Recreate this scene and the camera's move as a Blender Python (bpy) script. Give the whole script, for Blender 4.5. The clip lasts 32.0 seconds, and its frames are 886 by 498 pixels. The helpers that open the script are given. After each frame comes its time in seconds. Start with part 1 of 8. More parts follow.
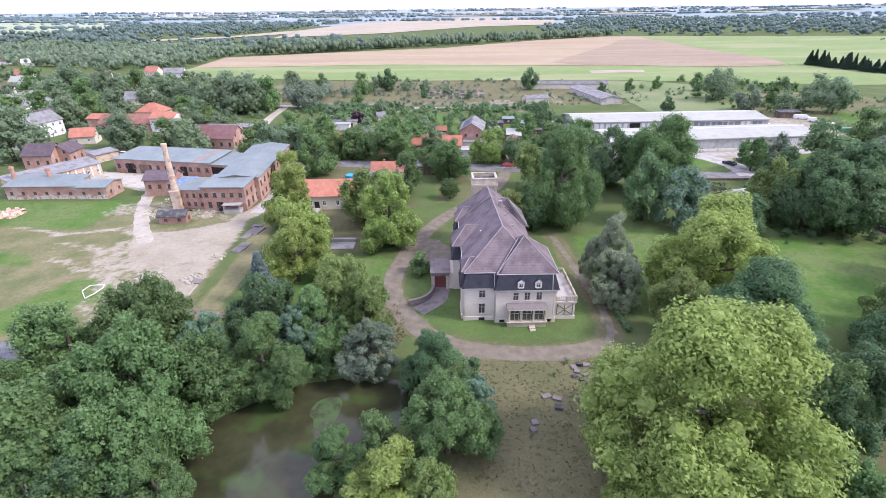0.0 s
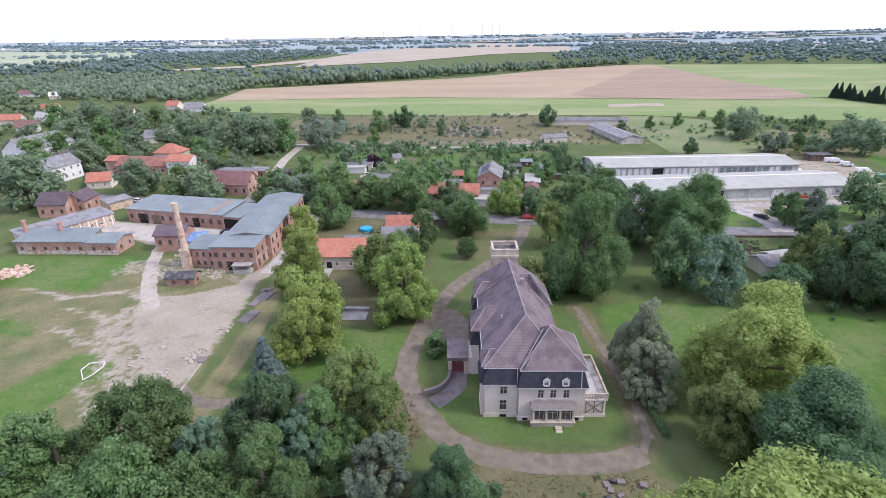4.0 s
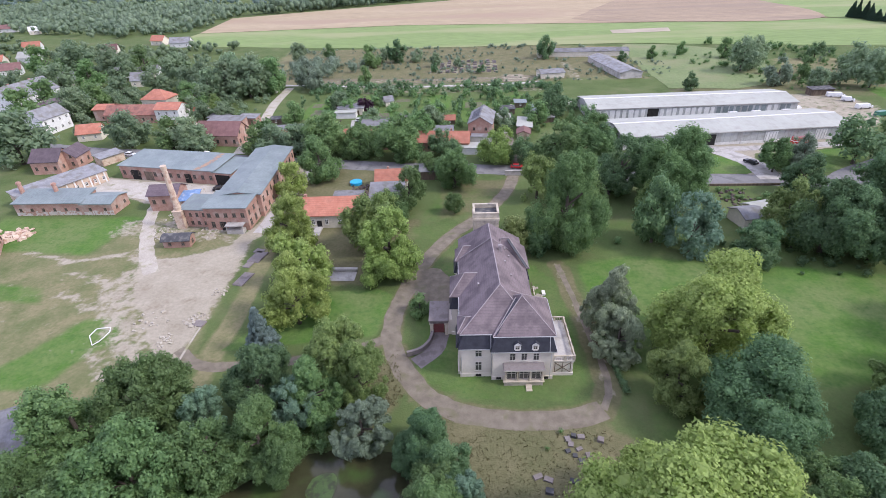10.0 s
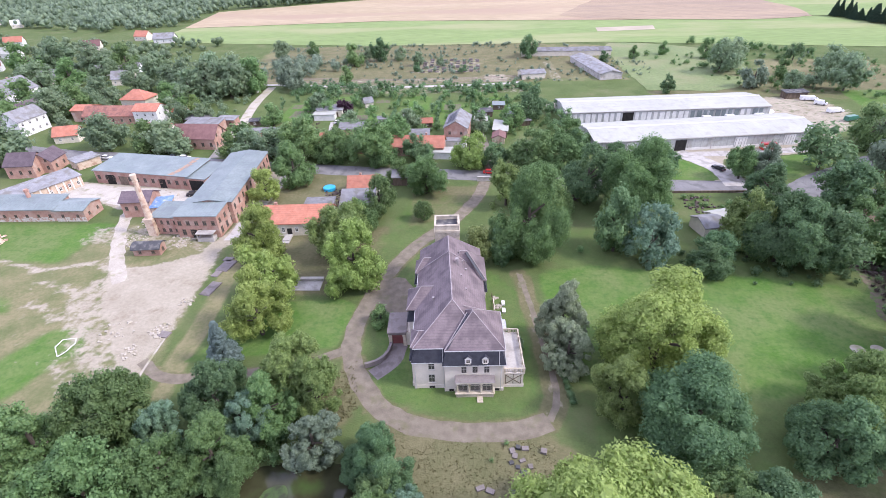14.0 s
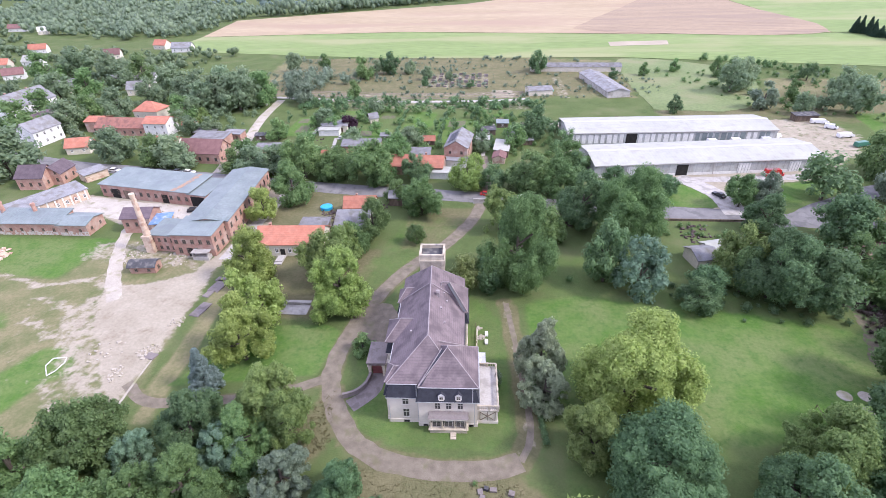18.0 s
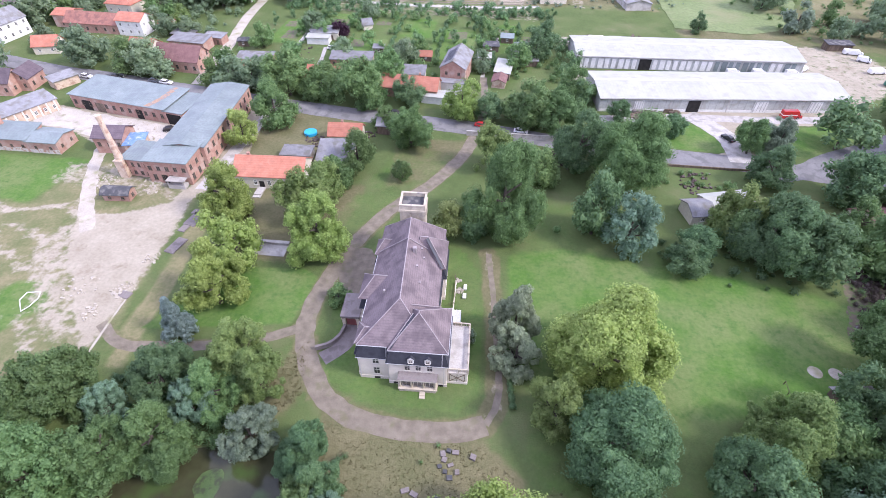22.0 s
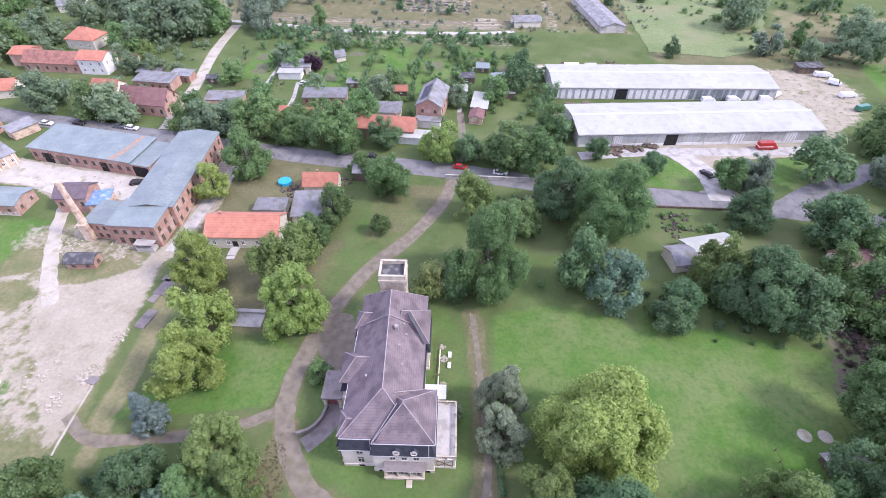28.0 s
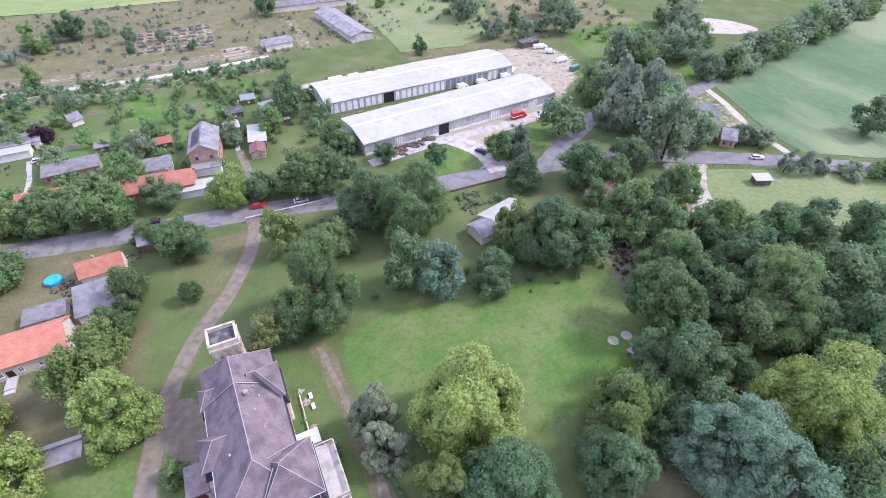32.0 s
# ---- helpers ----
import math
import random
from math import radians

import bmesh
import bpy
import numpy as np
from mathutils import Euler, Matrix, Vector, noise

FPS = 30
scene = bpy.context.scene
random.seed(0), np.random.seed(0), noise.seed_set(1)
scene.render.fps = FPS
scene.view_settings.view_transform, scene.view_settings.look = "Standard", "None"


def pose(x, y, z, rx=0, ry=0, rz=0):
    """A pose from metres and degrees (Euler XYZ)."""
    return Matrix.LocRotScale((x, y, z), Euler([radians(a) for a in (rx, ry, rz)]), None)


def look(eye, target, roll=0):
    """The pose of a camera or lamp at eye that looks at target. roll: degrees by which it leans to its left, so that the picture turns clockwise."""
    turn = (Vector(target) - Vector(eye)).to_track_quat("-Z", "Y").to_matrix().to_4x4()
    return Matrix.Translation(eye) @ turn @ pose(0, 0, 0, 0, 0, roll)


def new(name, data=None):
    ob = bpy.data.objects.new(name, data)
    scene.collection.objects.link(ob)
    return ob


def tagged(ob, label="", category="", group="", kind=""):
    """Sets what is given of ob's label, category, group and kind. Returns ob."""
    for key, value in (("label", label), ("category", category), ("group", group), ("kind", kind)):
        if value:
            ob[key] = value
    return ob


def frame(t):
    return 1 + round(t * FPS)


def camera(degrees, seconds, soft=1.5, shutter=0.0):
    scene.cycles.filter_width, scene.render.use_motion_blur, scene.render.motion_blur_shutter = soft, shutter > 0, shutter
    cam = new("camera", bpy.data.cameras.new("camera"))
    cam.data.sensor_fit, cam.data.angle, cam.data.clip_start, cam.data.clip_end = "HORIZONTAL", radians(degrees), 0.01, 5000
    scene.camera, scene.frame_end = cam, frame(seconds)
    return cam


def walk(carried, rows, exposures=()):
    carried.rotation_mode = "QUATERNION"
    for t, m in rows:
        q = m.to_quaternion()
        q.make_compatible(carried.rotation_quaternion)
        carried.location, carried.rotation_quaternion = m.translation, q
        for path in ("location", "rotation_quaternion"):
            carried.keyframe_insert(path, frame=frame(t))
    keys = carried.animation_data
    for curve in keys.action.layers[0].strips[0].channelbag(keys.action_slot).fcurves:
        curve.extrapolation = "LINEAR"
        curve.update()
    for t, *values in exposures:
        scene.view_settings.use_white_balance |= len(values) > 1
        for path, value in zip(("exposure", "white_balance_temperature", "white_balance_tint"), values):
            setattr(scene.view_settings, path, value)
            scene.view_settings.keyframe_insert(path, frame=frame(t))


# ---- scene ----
cam = camera(83.74, 32.0, soft=0.75)
PATH = [
    (0, (-0.001, 0.007, 48.496), 1.523, -25.867, -0.649),
    (0.5, (-0.190, 2.400, 50.096), 2.417, -25.548, -0.662),
    (1, (-0.339, 4.354, 50.978), 4.113, -24.984, -0.518),
    (1.5, (-0.314, 6.115, 51.588), 5.531, -24.497, -0.286),
    (2, (-0.483, 7.386, 52.216), 6.071, -24.262, -0.648),
    (2.5, (-0.426, 8.435, 53.216), 5.162, -24.046, -0.879),
    (3, (-0.557, 9.183, 54.020), 3.476, -23.968, -0.868),
    (3.5, (-0.695, 9.704, 54.935), 3.258, -23.742, -0.992),
    (4, (-0.821, 9.924, 55.767), 3.343, -23.383, -0.935),
    (4.5, (-0.548, 10.126, 56.677), 2.870, -23.226, -1.022),
    (6.5, (-0.282, 10.351, 59.611), 3.090, -23.033, -1.418),
    (7, (-0.069, 10.428, 60.285), 2.978, -23.299, -1.692),
    (7.5, (0.289, 10.440, 60.903), 2.763, -23.345, -1.816),
    (8, (0.929, 10.437, 61.428), 2.751, -23.451, -1.964),
    (8.5, (1.558, 10.463, 61.986), 2.774, -23.525, -2.052),
    (9, (2.169, 10.150, 62.181), 3.729, -28.898, -2.180),
    (9.5, (2.992, 10.468, 62.984), 4.085, -31.242, -2.421),
    (10, (3.774, 10.529, 63.698), 4.124, -31.647, -2.326),
    (10.5, (4.451, 10.555, 64.196), 3.927, -31.864, -2.208),
    (11, (5.350, 10.597, 64.655), 4.020, -32.018, -2.027),
    (11.5, (6.284, 10.754, 65.132), 4.128, -32.110, -1.957),
    (12, (7.177, 10.811, 65.701), 4.322, -32.173, -2.007),
    (12.5, (8.129, 10.935, 66.314), 4.285, -32.339, -1.846),
    (13, (9.046, 10.950, 67.019), 4.115, -32.532, -1.803),
    (13.5, (10.000, 11.073, 67.590), 3.527, -32.573, -1.884),
    (14, (10.937, 11.178, 68.146), 3.414, -32.588, -1.954),
    (14.5, (11.814, 11.293, 68.665), 3.788, -32.463, -1.989),
    (16.5, (15.374, 12.108, 70.826), 3.777, -31.878, -1.719),
    (17, (16.084, 12.682, 71.502), 4.818, -31.918, -1.681),
    (17.5, (16.791, 13.306, 72.134), 5.438, -31.746, -1.427),
    (18, (17.369, 14.127, 72.674), 5.434, -31.981, -1.633),
    (18.5, (17.858, 14.659, 72.984), 5.625, -38.476, -1.503),
    (19, (18.510, 16.049, 73.934), 5.841, -41.901, -0.917),
    (19.5, (19.038, 17.215, 74.744), 5.605, -42.899, 0.168),
    (20, (19.530, 18.526, 75.266), 5.366, -43.189, 0.809),
    (20.5, (20.112, 19.972, 75.997), 4.909, -43.624, 1.476),
    (21, (20.513, 21.318, 76.746), 4.681, -43.899, 1.805),
    (21.5, (20.786, 22.798, 77.462), 5.290, -43.578, 1.145),
    (22, (20.931, 24.211, 78.124), 5.825, -43.212, 0.773),
    (22.5, (21.083, 25.663, 78.828), 6.109, -43.175, 0.704),
    (23, (21.083, 27.146, 79.601), 6.111, -43.420, 0.864),
    (23.5, (21.075, 28.577, 80.297), 5.950, -43.575, 0.993),
    (24, (21.114, 29.861, 80.909), 5.615, -43.631, 1.312),
    (24.5, (20.933, 31.293, 81.683), 5.760, -43.654, 1.174),
    (25, (20.751, 32.531, 82.296), 5.967, -43.755, 0.889),
    (25.5, (20.626, 33.604, 83.123), 5.689, -44.806, 0.880),
    (27.5, (20.173, 35.577, 85.556), 3.336, -43.254, 0.580),
    (28, (20.179, 35.781, 86.181), 3.123, -43.148, 0.516),
    (28.5, (20.221, 35.767, 86.805), 3.113, -42.925, 0.306),
    (29, (20.098, 35.681, 87.423), 3.264, -42.688, 0.222),
    (29.5, (20.133, 35.649, 88.103), 3.174, -42.613, 0.085),
    (30, (20.173, 35.609, 88.770), 2.917, -42.604, -0.059),
    (30.5, (20.520, 35.499, 89.328), -0.001, -42.454, 0.010),
    (31, (20.526, 35.484, 89.607), -6.975, -42.594, 0.153),
    (31.5, (20.745, 35.285, 89.901), -13.338, -42.491, 0.100),
    (32, (20.760, 35.150, 90.035), -24.080, -42.248, 0.489),
]
walk(cam, [(t, pose(*eye, 90 + pitch, 0, yaw) @ pose(0, 0, 0, 0, 0, roll)) for t, eye, yaw, pitch, roll in PATH],
     [(0, 0.75, 6440, 13), (2, 0.62, 6440, 13), (4, 0.40, 6440, 11), (7, 0.30, 6500, 9), (8.5, 0.32, 6500, 9), (9, 0.29, 6500, 9), (10, 0.46, 6440, 10), (11, 0.59, 6440, 10), (14, 0.85, 6400, 13), (18, 0.85, 6400, 14), (21, 0.92, 6270, 15), (25, 0.94, 6250, 16), (28, 0.86, 6220, 17), (32, 0.86, 6150, 19)])

# ---- sky and sun: a bright hazy overcast ----
SUN_HEIGHT, SUN_FROM = 44.0, 102.0  # degrees up; degrees clockwise from +y
world = bpy.data.worlds.new("world")
scene.world = world
world.use_nodes = True
wn = world.node_tree.nodes
sky = wn.new("ShaderNodeTexSky")
sky.sky_type, sky.sun_disc = "NISHITA", False
sky.sun_elevation, sky.sun_rotation = radians(SUN_HEIGHT), radians(SUN_FROM)
sky.air_density, sky.dust_density, sky.ozone_density = 1.0, 1.0, 1.0
cloud_cover = wn.new("ShaderNodeMix")  # an even white cloud layer over the sky
cloud_cover.data_type = "RGBA"
cloud_cover.inputs[0].default_value = 0.85
cloud_cover.inputs[7].default_value = (9.0, 8.85, 12.3, 1)
world.node_tree.links.new(sky.outputs[0], cloud_cover.inputs[6])
thin_cloud = wn.new("ShaderNodeTexNoise")  # faint grey-blue folds in the cloud layer
thin_cloud.inputs["Scale"].default_value, thin_cloud.inputs["Detail"].default_value = 3.5, 6.0
stretched = wn.new("ShaderNodeMapping")
stretched.inputs["Scale"].default_value = (1, 1, 4)
world.node_tree.links.new(wn.new("ShaderNodeTexCoord").outputs["Generated"], stretched.inputs[0])
world.node_tree.links.new(stretched.outputs[0], thin_cloud.inputs["Vector"])
fold = wn.new("ShaderNodeMapRange")
fold.inputs["From Min"].default_value, fold.inputs["From Max"].default_value = 0.38, 0.62
world.node_tree.links.new(thin_cloud.outputs["Fac"], fold.inputs["Value"])
tint = wn.new("ShaderNodeMix")
tint.data_type = "RGBA"
tint.inputs[6].default_value, tint.inputs[7].default_value = (0.66, 0.73, 0.78, 1), (1, 1, 1, 1)
world.node_tree.links.new(fold.outputs[0], tint.inputs[0])
folded = wn.new("ShaderNodeMix")
folded.data_type, folded.blend_type = "RGBA", "MULTIPLY"
folded.inputs[0].default_value = 1.0
world.node_tree.links.new(cloud_cover.outputs[2], folded.inputs[6])
world.node_tree.links.new(tint.outputs[2], folded.inputs[7])
world.node_tree.links.new(folded.outputs[2], wn["Background"].inputs[0])
wn["Background"].inputs[1].default_value = 0.135
sun = new("sun", bpy.data.lights.new("sun", "SUN"))
sun.data.energy, sun.data.angle, sun.data.color = 2.4, radians(10), (1.0, 0.94, 0.90)
sun.matrix_world = look((0, 0, 0), (-math.sin(radians(SUN_FROM)) * math.cos(radians(SUN_HEIGHT)), -math.cos(radians(SUN_FROM)) * math.cos(radians(SUN_HEIGHT)), -math.sin(radians(SUN_HEIGHT))))


# ---- materials ----
def material(name, low, high, size=1.0, rough=0.85, bump=0.3, fine=8.0, third=None, third_size=12.0, third_cut=(0.5, 0.62), metal=0.0, vary=0.0, stretch=(1, 1, 1), spec=0.3, soil=0.28):
    """Two-scale noise between two colours, a third colour in patches, fine relief, and a shade of its own for each object."""
    m = bpy.data.materials.new(name)
    m.use_nodes = True
    n, link = m.node_tree.nodes, m.node_tree.links.new
    bsdf = n["Principled BSDF"]
    geo = n.new("ShaderNodeNewGeometry")
    mapping = n.new("ShaderNodeMapping")
    mapping.inputs["Scale"].default_value = stretch
    link(geo.outputs["Position"], mapping.inputs["Vector"])

    def cloud(scale, detail=5.0):
        t = n.new("ShaderNodeTexNoise")
        t.inputs["Scale"].default_value, t.inputs["Detail"].default_value = scale, detail
        link(mapping.outputs[0], t.inputs["Vector"])
        return t.outputs["Fac"]

    def mix(kind, fac, a, b):
        t = n.new("ShaderNodeMix")
        t.data_type, t.blend_type = "RGBA", kind
        for socket, value in ((0, fac), (6, a), (7, b)):
            if isinstance(value, (float, int)):
                t.inputs[socket].default_value = value
            elif isinstance(value, tuple):
                t.inputs[socket].default_value = (*value, 1)
            else:
                link(value, t.inputs[socket])
        return t.outputs[2]

    def band(value, a, b):
        t = n.new("ShaderNodeMapRange")
        t.inputs["From Min"].default_value, t.inputs["From Max"].default_value = a, b
        link(value, t.inputs["Value"])
        return t.outputs[0]

    coarse, grain = cloud(1 / size), cloud(fine / size, 3.0)
    colour = mix("MIX", band(coarse, 0.3, 0.7), low, high)
    colour = mix("MIX", band(grain, 0.35, 0.8), colour, mix("MULTIPLY", 1.0, colour, (1 - soil, 1 - soil, 1 - soil)))
    if third:
        colour = mix("MIX", band(cloud(1 / third_size, 6.0), *third_cut), colour, third)
    if vary:
        info = n.new("ShaderNodeObjectInfo")
        value = n.new("ShaderNodeMapRange")
        value.inputs["To Min"].default_value, value.inputs["To Max"].default_value = 1 - vary, 1 + vary
        link(info.outputs["Random"], value.inputs["Value"])
        hsv = n.new("ShaderNodeHueSaturation")
        link(value.outputs[0], hsv.inputs["Value"])
        link(colour, hsv.inputs["Color"])
        colour = hsv.outputs[0]
    link(colour, bsdf.inputs["Base Color"])
    bsdf.inputs["Roughness"].default_value, bsdf.inputs["Metallic"].default_value = rough, metal
    bsdf.inputs["Specular IOR Level"].default_value = spec
    if bump:
        b = n.new("ShaderNodeBump")
        b.inputs["Strength"].default_value, b.inputs["Distance"].default_value = bump, 0.05 * size
        link(grain, b.inputs["Height"])
        link(b.outputs[0], bsdf.inputs["Normal"])
    return m


def rows_of(m, spacing, axis, depth=0.03, dark=0.75, along=None):
    """Adds courses (tiles, sheets, bricks) to a material: a wave across the object's own axis, as relief and darker joints."""
    n, link = m.node_tree.nodes, m.node_tree.links.new
    bsdf = n["Principled BSDF"]
    coord = n.new("ShaderNodeTexCoord")
    wave = n.new("ShaderNodeTexWave")
    wave.wave_type, wave.bands_direction, wave.wave_profile = "BANDS", axis, "SAW"
    wave.inputs["Scale"].default_value = 0.314 / spacing
    wave.inputs["Distortion"].default_value = 0.15
    link(coord.outputs["Object"], wave.inputs["Vector"])
    old = bsdf.inputs["Base Color"].links[0].from_socket
    t = n.new("ShaderNodeMix")
    t.data_type, t.blend_type = "RGBA", "MULTIPLY"
    ramp = n.new("ShaderNodeMapRange")
    ramp.inputs["From Min"].default_value, ramp.inputs["From Max"].default_value = 0.8, 1.0
    link(wave.outputs["Fac"], ramp.inputs["Value"])
    link(ramp.outputs[0], t.inputs[0])
    link(old, t.inputs[6])
    t.inputs[7].default_value = (dark, dark, dark, 1)
    link(t.outputs[2], bsdf.inputs["Base Color"])
    b = n.new("ShaderNodeBump")
    b.inputs["Strength"].default_value, b.inputs["Distance"].default_value = 0.6, depth
    link(wave.outputs["Fac"], b.inputs["Height"])
    link(b.outputs[0], bsdf.inputs["Normal"])
    return m


def leaf_material(name, low, high, vary=0.25, tip=None):
    m = bpy.data.materials.new(name)
    m.use_nodes = True
    n, link = m.node_tree.nodes, m.node_tree.links.new
    bsdf, out = n["Principled BSDF"], n["Material Output"]
    geo, info = n.new("ShaderNodeNewGeometry"), n.new("ShaderNodeObjectInfo")
    tex = n.new("ShaderNodeTexNoise")
    tex.inputs["Scale"].default_value = 0.45
    link(geo.outputs["Position"], tex.inputs["Vector"])
    add = n.new("ShaderNodeMath")
    add.operation = "MULTIPLY_ADD"
    add.inputs[1].default_value, add.inputs[2].default_value = 0.75, -0.1
    link(geo.outputs["Random Per Island"], add.inputs[0])
    add2 = n.new("ShaderNodeMath")
    add2.operation = "MULTIPLY_ADD"
    add2.inputs[1].default_value = 0.6
    link(tex.outputs["Fac"], add2.inputs[0])
    link(add.outputs[0], add2.inputs[2])
    mixer = n.new("ShaderNodeMix")
    mixer.data_type = "RGBA"
    mixer.inputs[6].default_value, mixer.inputs[7].default_value = (*low, 1), (*high, 1)
    link(add2.outputs[0], mixer.inputs[0])
    value, hue = n.new("ShaderNodeMapRange"), n.new("ShaderNodeMapRange")
    value.inputs["To Min"].default_value, value.inputs["To Max"].default_value = 1 - vary, 1 + vary
    link(info.outputs["Random"], value.inputs["Value"])
    scatter = n.new("ShaderNodeMath")
    scatter.operation = "FRACT"
    times = n.new("ShaderNodeMath")
    times.operation = "MULTIPLY"
    times.inputs[1].default_value = 7.31
    link(info.outputs["Random"], times.inputs[0])
    link(times.outputs[0], scatter.inputs[0])
    hue.inputs["To Min"].default_value, hue.inputs["To Max"].default_value = 0.491, 0.513
    link(scatter.outputs[0], hue.inputs["Value"])
    hsv = n.new("ShaderNodeHueSaturation")
    link(hue.outputs[0], hsv.inputs["Hue"])
    link(value.outputs[0], hsv.inputs["Value"])
    link(mixer.outputs[2], hsv.inputs["Color"])
    link(hsv.outputs[0], bsdf.inputs["Base Color"])
    bsdf.inputs["Roughness"].default_value, bsdf.inputs["Specular IOR Level"].default_value = 0.6, 0.25
    thin, both = n.new("ShaderNodeBsdfTranslucent"), n.new("ShaderNodeMixShader")
    link(hsv.outputs[0], thin.inputs["Color"])
    both.inputs[0].default_value = 0.5
    link(bsdf.outputs[0], both.inputs[1])
    link(thin.outputs[0], both.inputs[2])
    link(both.outputs[0], out.inputs["Surface"])
    return m


PLASTER = material("plaster", (0.56, 0.505, 0.435), (0.66, 0.605, 0.53), 2.5, 0.9, 0.08, third=(0.47, 0.43, 0.39), third_size=3.0, third_cut=(0.6, 0.85), soil=0.1)
RIDGE = material("ridge_cap", (0.27, 0.235, 0.235), (0.36, 0.32, 0.315), 0.8, 0.8, 0.1)
STONE = material("stone", (0.42, 0.365, 0.28), (0.56, 0.495, 0.395), 1.2, 0.9, 0.4, third=(0.24, 0.22, 0.2), third_size=1.5, third_cut=(0.55, 0.75))
SLATE = material("slate", (0.030, 0.032, 0.042), (0.055, 0.056, 0.070), 1.0, 0.55, 0.3)
TILE = rows_of(material("roof_tile", (0.158, 0.125, 0.130), (0.218, 0.174, 0.177), 2.5, 0.75, 0.4, third=(0.108, 0.086, 0.09), third_size=2.6, third_cut=(0.46, 0.64)), 0.33, "Z", 0.03, 0.7)
LEAD = material("lead_flashing", (0.33, 0.31, 0.33), (0.44, 0.42, 0.44), 0.8, 0.5, 0.1, metal=0.2)
BRICK = rows_of(material("brick", (0.36, 0.205, 0.155), (0.48, 0.305, 0.24), 1.2, 0.9, 0.4, third=(0.47, 0.38, 0.32), third_size=3.0, third_cut=(0.52, 0.72), vary=0.12), 0.16, "Z", 0.015, 0.82)
PALE_BRICK = material("pale_brick", (0.52, 0.40, 0.30), (0.62, 0.50, 0.39), 1.0, 0.9, 0.4, third=(0.36, 0.23, 0.17), third_size=1.5)
RED_TILE = rows_of(material("red_tile", (0.38, 0.145, 0.095), (0.47, 0.205, 0.14), 1.5, 0.8, 0.3, third=(0.30, 0.13, 0.09), third_size=2.0, third_cut=(0.5, 0.75), vary=0.15), 0.35, "Z", 0.03, 0.75)
DARK_TILE = rows_of(material("dark_tile", (0.15, 0.08, 0.075), (0.21, 0.115, 0.105), 1.5, 0.8, 0.3, vary=0.2), 0.35, "Z", 0.03, 0.75)
BROWN_TILE = rows_of(material("brown_red_tile", (0.27, 0.12, 0.09), (0.35, 0.17, 0.13), 1.5, 0.8, 0.3, third=(0.2, 0.1, 0.08), third_size=2.0, vary=0.1), 0.35, "Z", 0.03, 0.75)
PURPLE_TILE = rows_of(material("purple_tile", (0.10, 0.075, 0.085), (0.15, 0.115, 0.125), 1.5, 0.7, 0.3, vary=0.15), 0.35, "Z", 0.03, 0.75)
TIN = rows_of(material("tin_roof", (0.168, 0.205, 0.2), (0.22, 0.258, 0.25), 5.0, 0.55, 0.15, third=(0.15, 0.175, 0.18), third_size=4.0, third_cut=(0.52, 0.7), vary=0.08), 0.8, "X", 0.02, 0.88)
GREY_SHEET = rows_of(material("cement_sheet", (0.18, 0.18, 0.185), (0.26, 0.26, 0.265), 2.0, 0.85, 0.3, third=(0.15, 0.145, 0.13), third_size=2.5, vary=0.2), 0.5, "X", 0.03, 0.85)
HALL_ROOF = rows_of(material("hall_roof", (0.345, 0.352, 0.312), (0.395, 0.40, 0.355), 9.0, 0.85, 0.1, third=(0.30, 0.295, 0.265), third_size=3.0, third_cut=(0.5, 0.75), soil=0.1, spec=0.15), 1.1, "X", 0.02, 0.92)
HALL_WALL = rows_of(material("hall_wall", (0.40, 0.41, 0.39), (0.49, 0.50, 0.475), 3.0, 0.8, 0.2, third=(0.33, 0.33, 0.30), third_size=2.0), 2.4, "X", 0.03, 0.78)
WHITE = material("white_paint", (0.66, 0.65, 0.62), (0.78, 0.77, 0.74), 1.5, 0.6, 0.1, third=(0.5, 0.49, 0.45), third_size=2.0, third_cut=(0.6, 0.8))
CREAM = material("cream_render", (0.58, 0.53, 0.43), (0.68, 0.63, 0.52), 2.0, 0.9, 0.2, third=(0.45, 0.4, 0.33), third_size=2.0, third_cut=(0.6, 0.8), vary=0.1)
GLASS = material("window_glass", (0.05, 0.05, 0.05), (0.095, 0.09, 0.085), 1.0, 0.08, 0.0, spec=0.6)
# near-black colour stands in for the shade inside openings, worn by solid panels
DARK = material("painted_opening_shade", (0.015, 0.014, 0.013), (0.03, 0.028, 0.025), 1.0, 0.9, 0.1)
WOOD = material("weathered_wood", (0.10, 0.075, 0.055), (0.2, 0.155, 0.115), 0.6, 0.85, 0.4, stretch=(1, 1, 0.2), vary=0.2)
FELT = material("tar_felt", (0.06, 0.06, 0.065), (0.10, 0.10, 0.105), 1.5, 0.9, 0.3, third=(0.15, 0.145, 0.135), third_size=1.5)
IRON = material("iron", (0.05, 0.05, 0.055), (0.09, 0.085, 0.08), 0.5, 0.5, 0.1, metal=0.6)
ASPHALT = material("asphalt", (0.165, 0.16, 0.16), (0.22, 0.215, 0.21), 4.0, 0.9, 0.3, fine=20, third=(0.13, 0.128, 0.125), third_size=3.0)
CONCRETE = material("concrete", (0.38, 0.36, 0.33), (0.48, 0.455, 0.42), 2.0, 0.9, 0.3, third=(0.28, 0.265, 0.24), third_size=2.5, vary=0.1)
GRAVEL = material("gravel", (0.158, 0.135, 0.102), (0.24, 0.208, 0.162), 1.6, 0.95, 0.5, fine=14, third=(0.15, 0.14, 0.085), third_size=2.6, third_cut=(0.54, 0.7), spec=0.1)
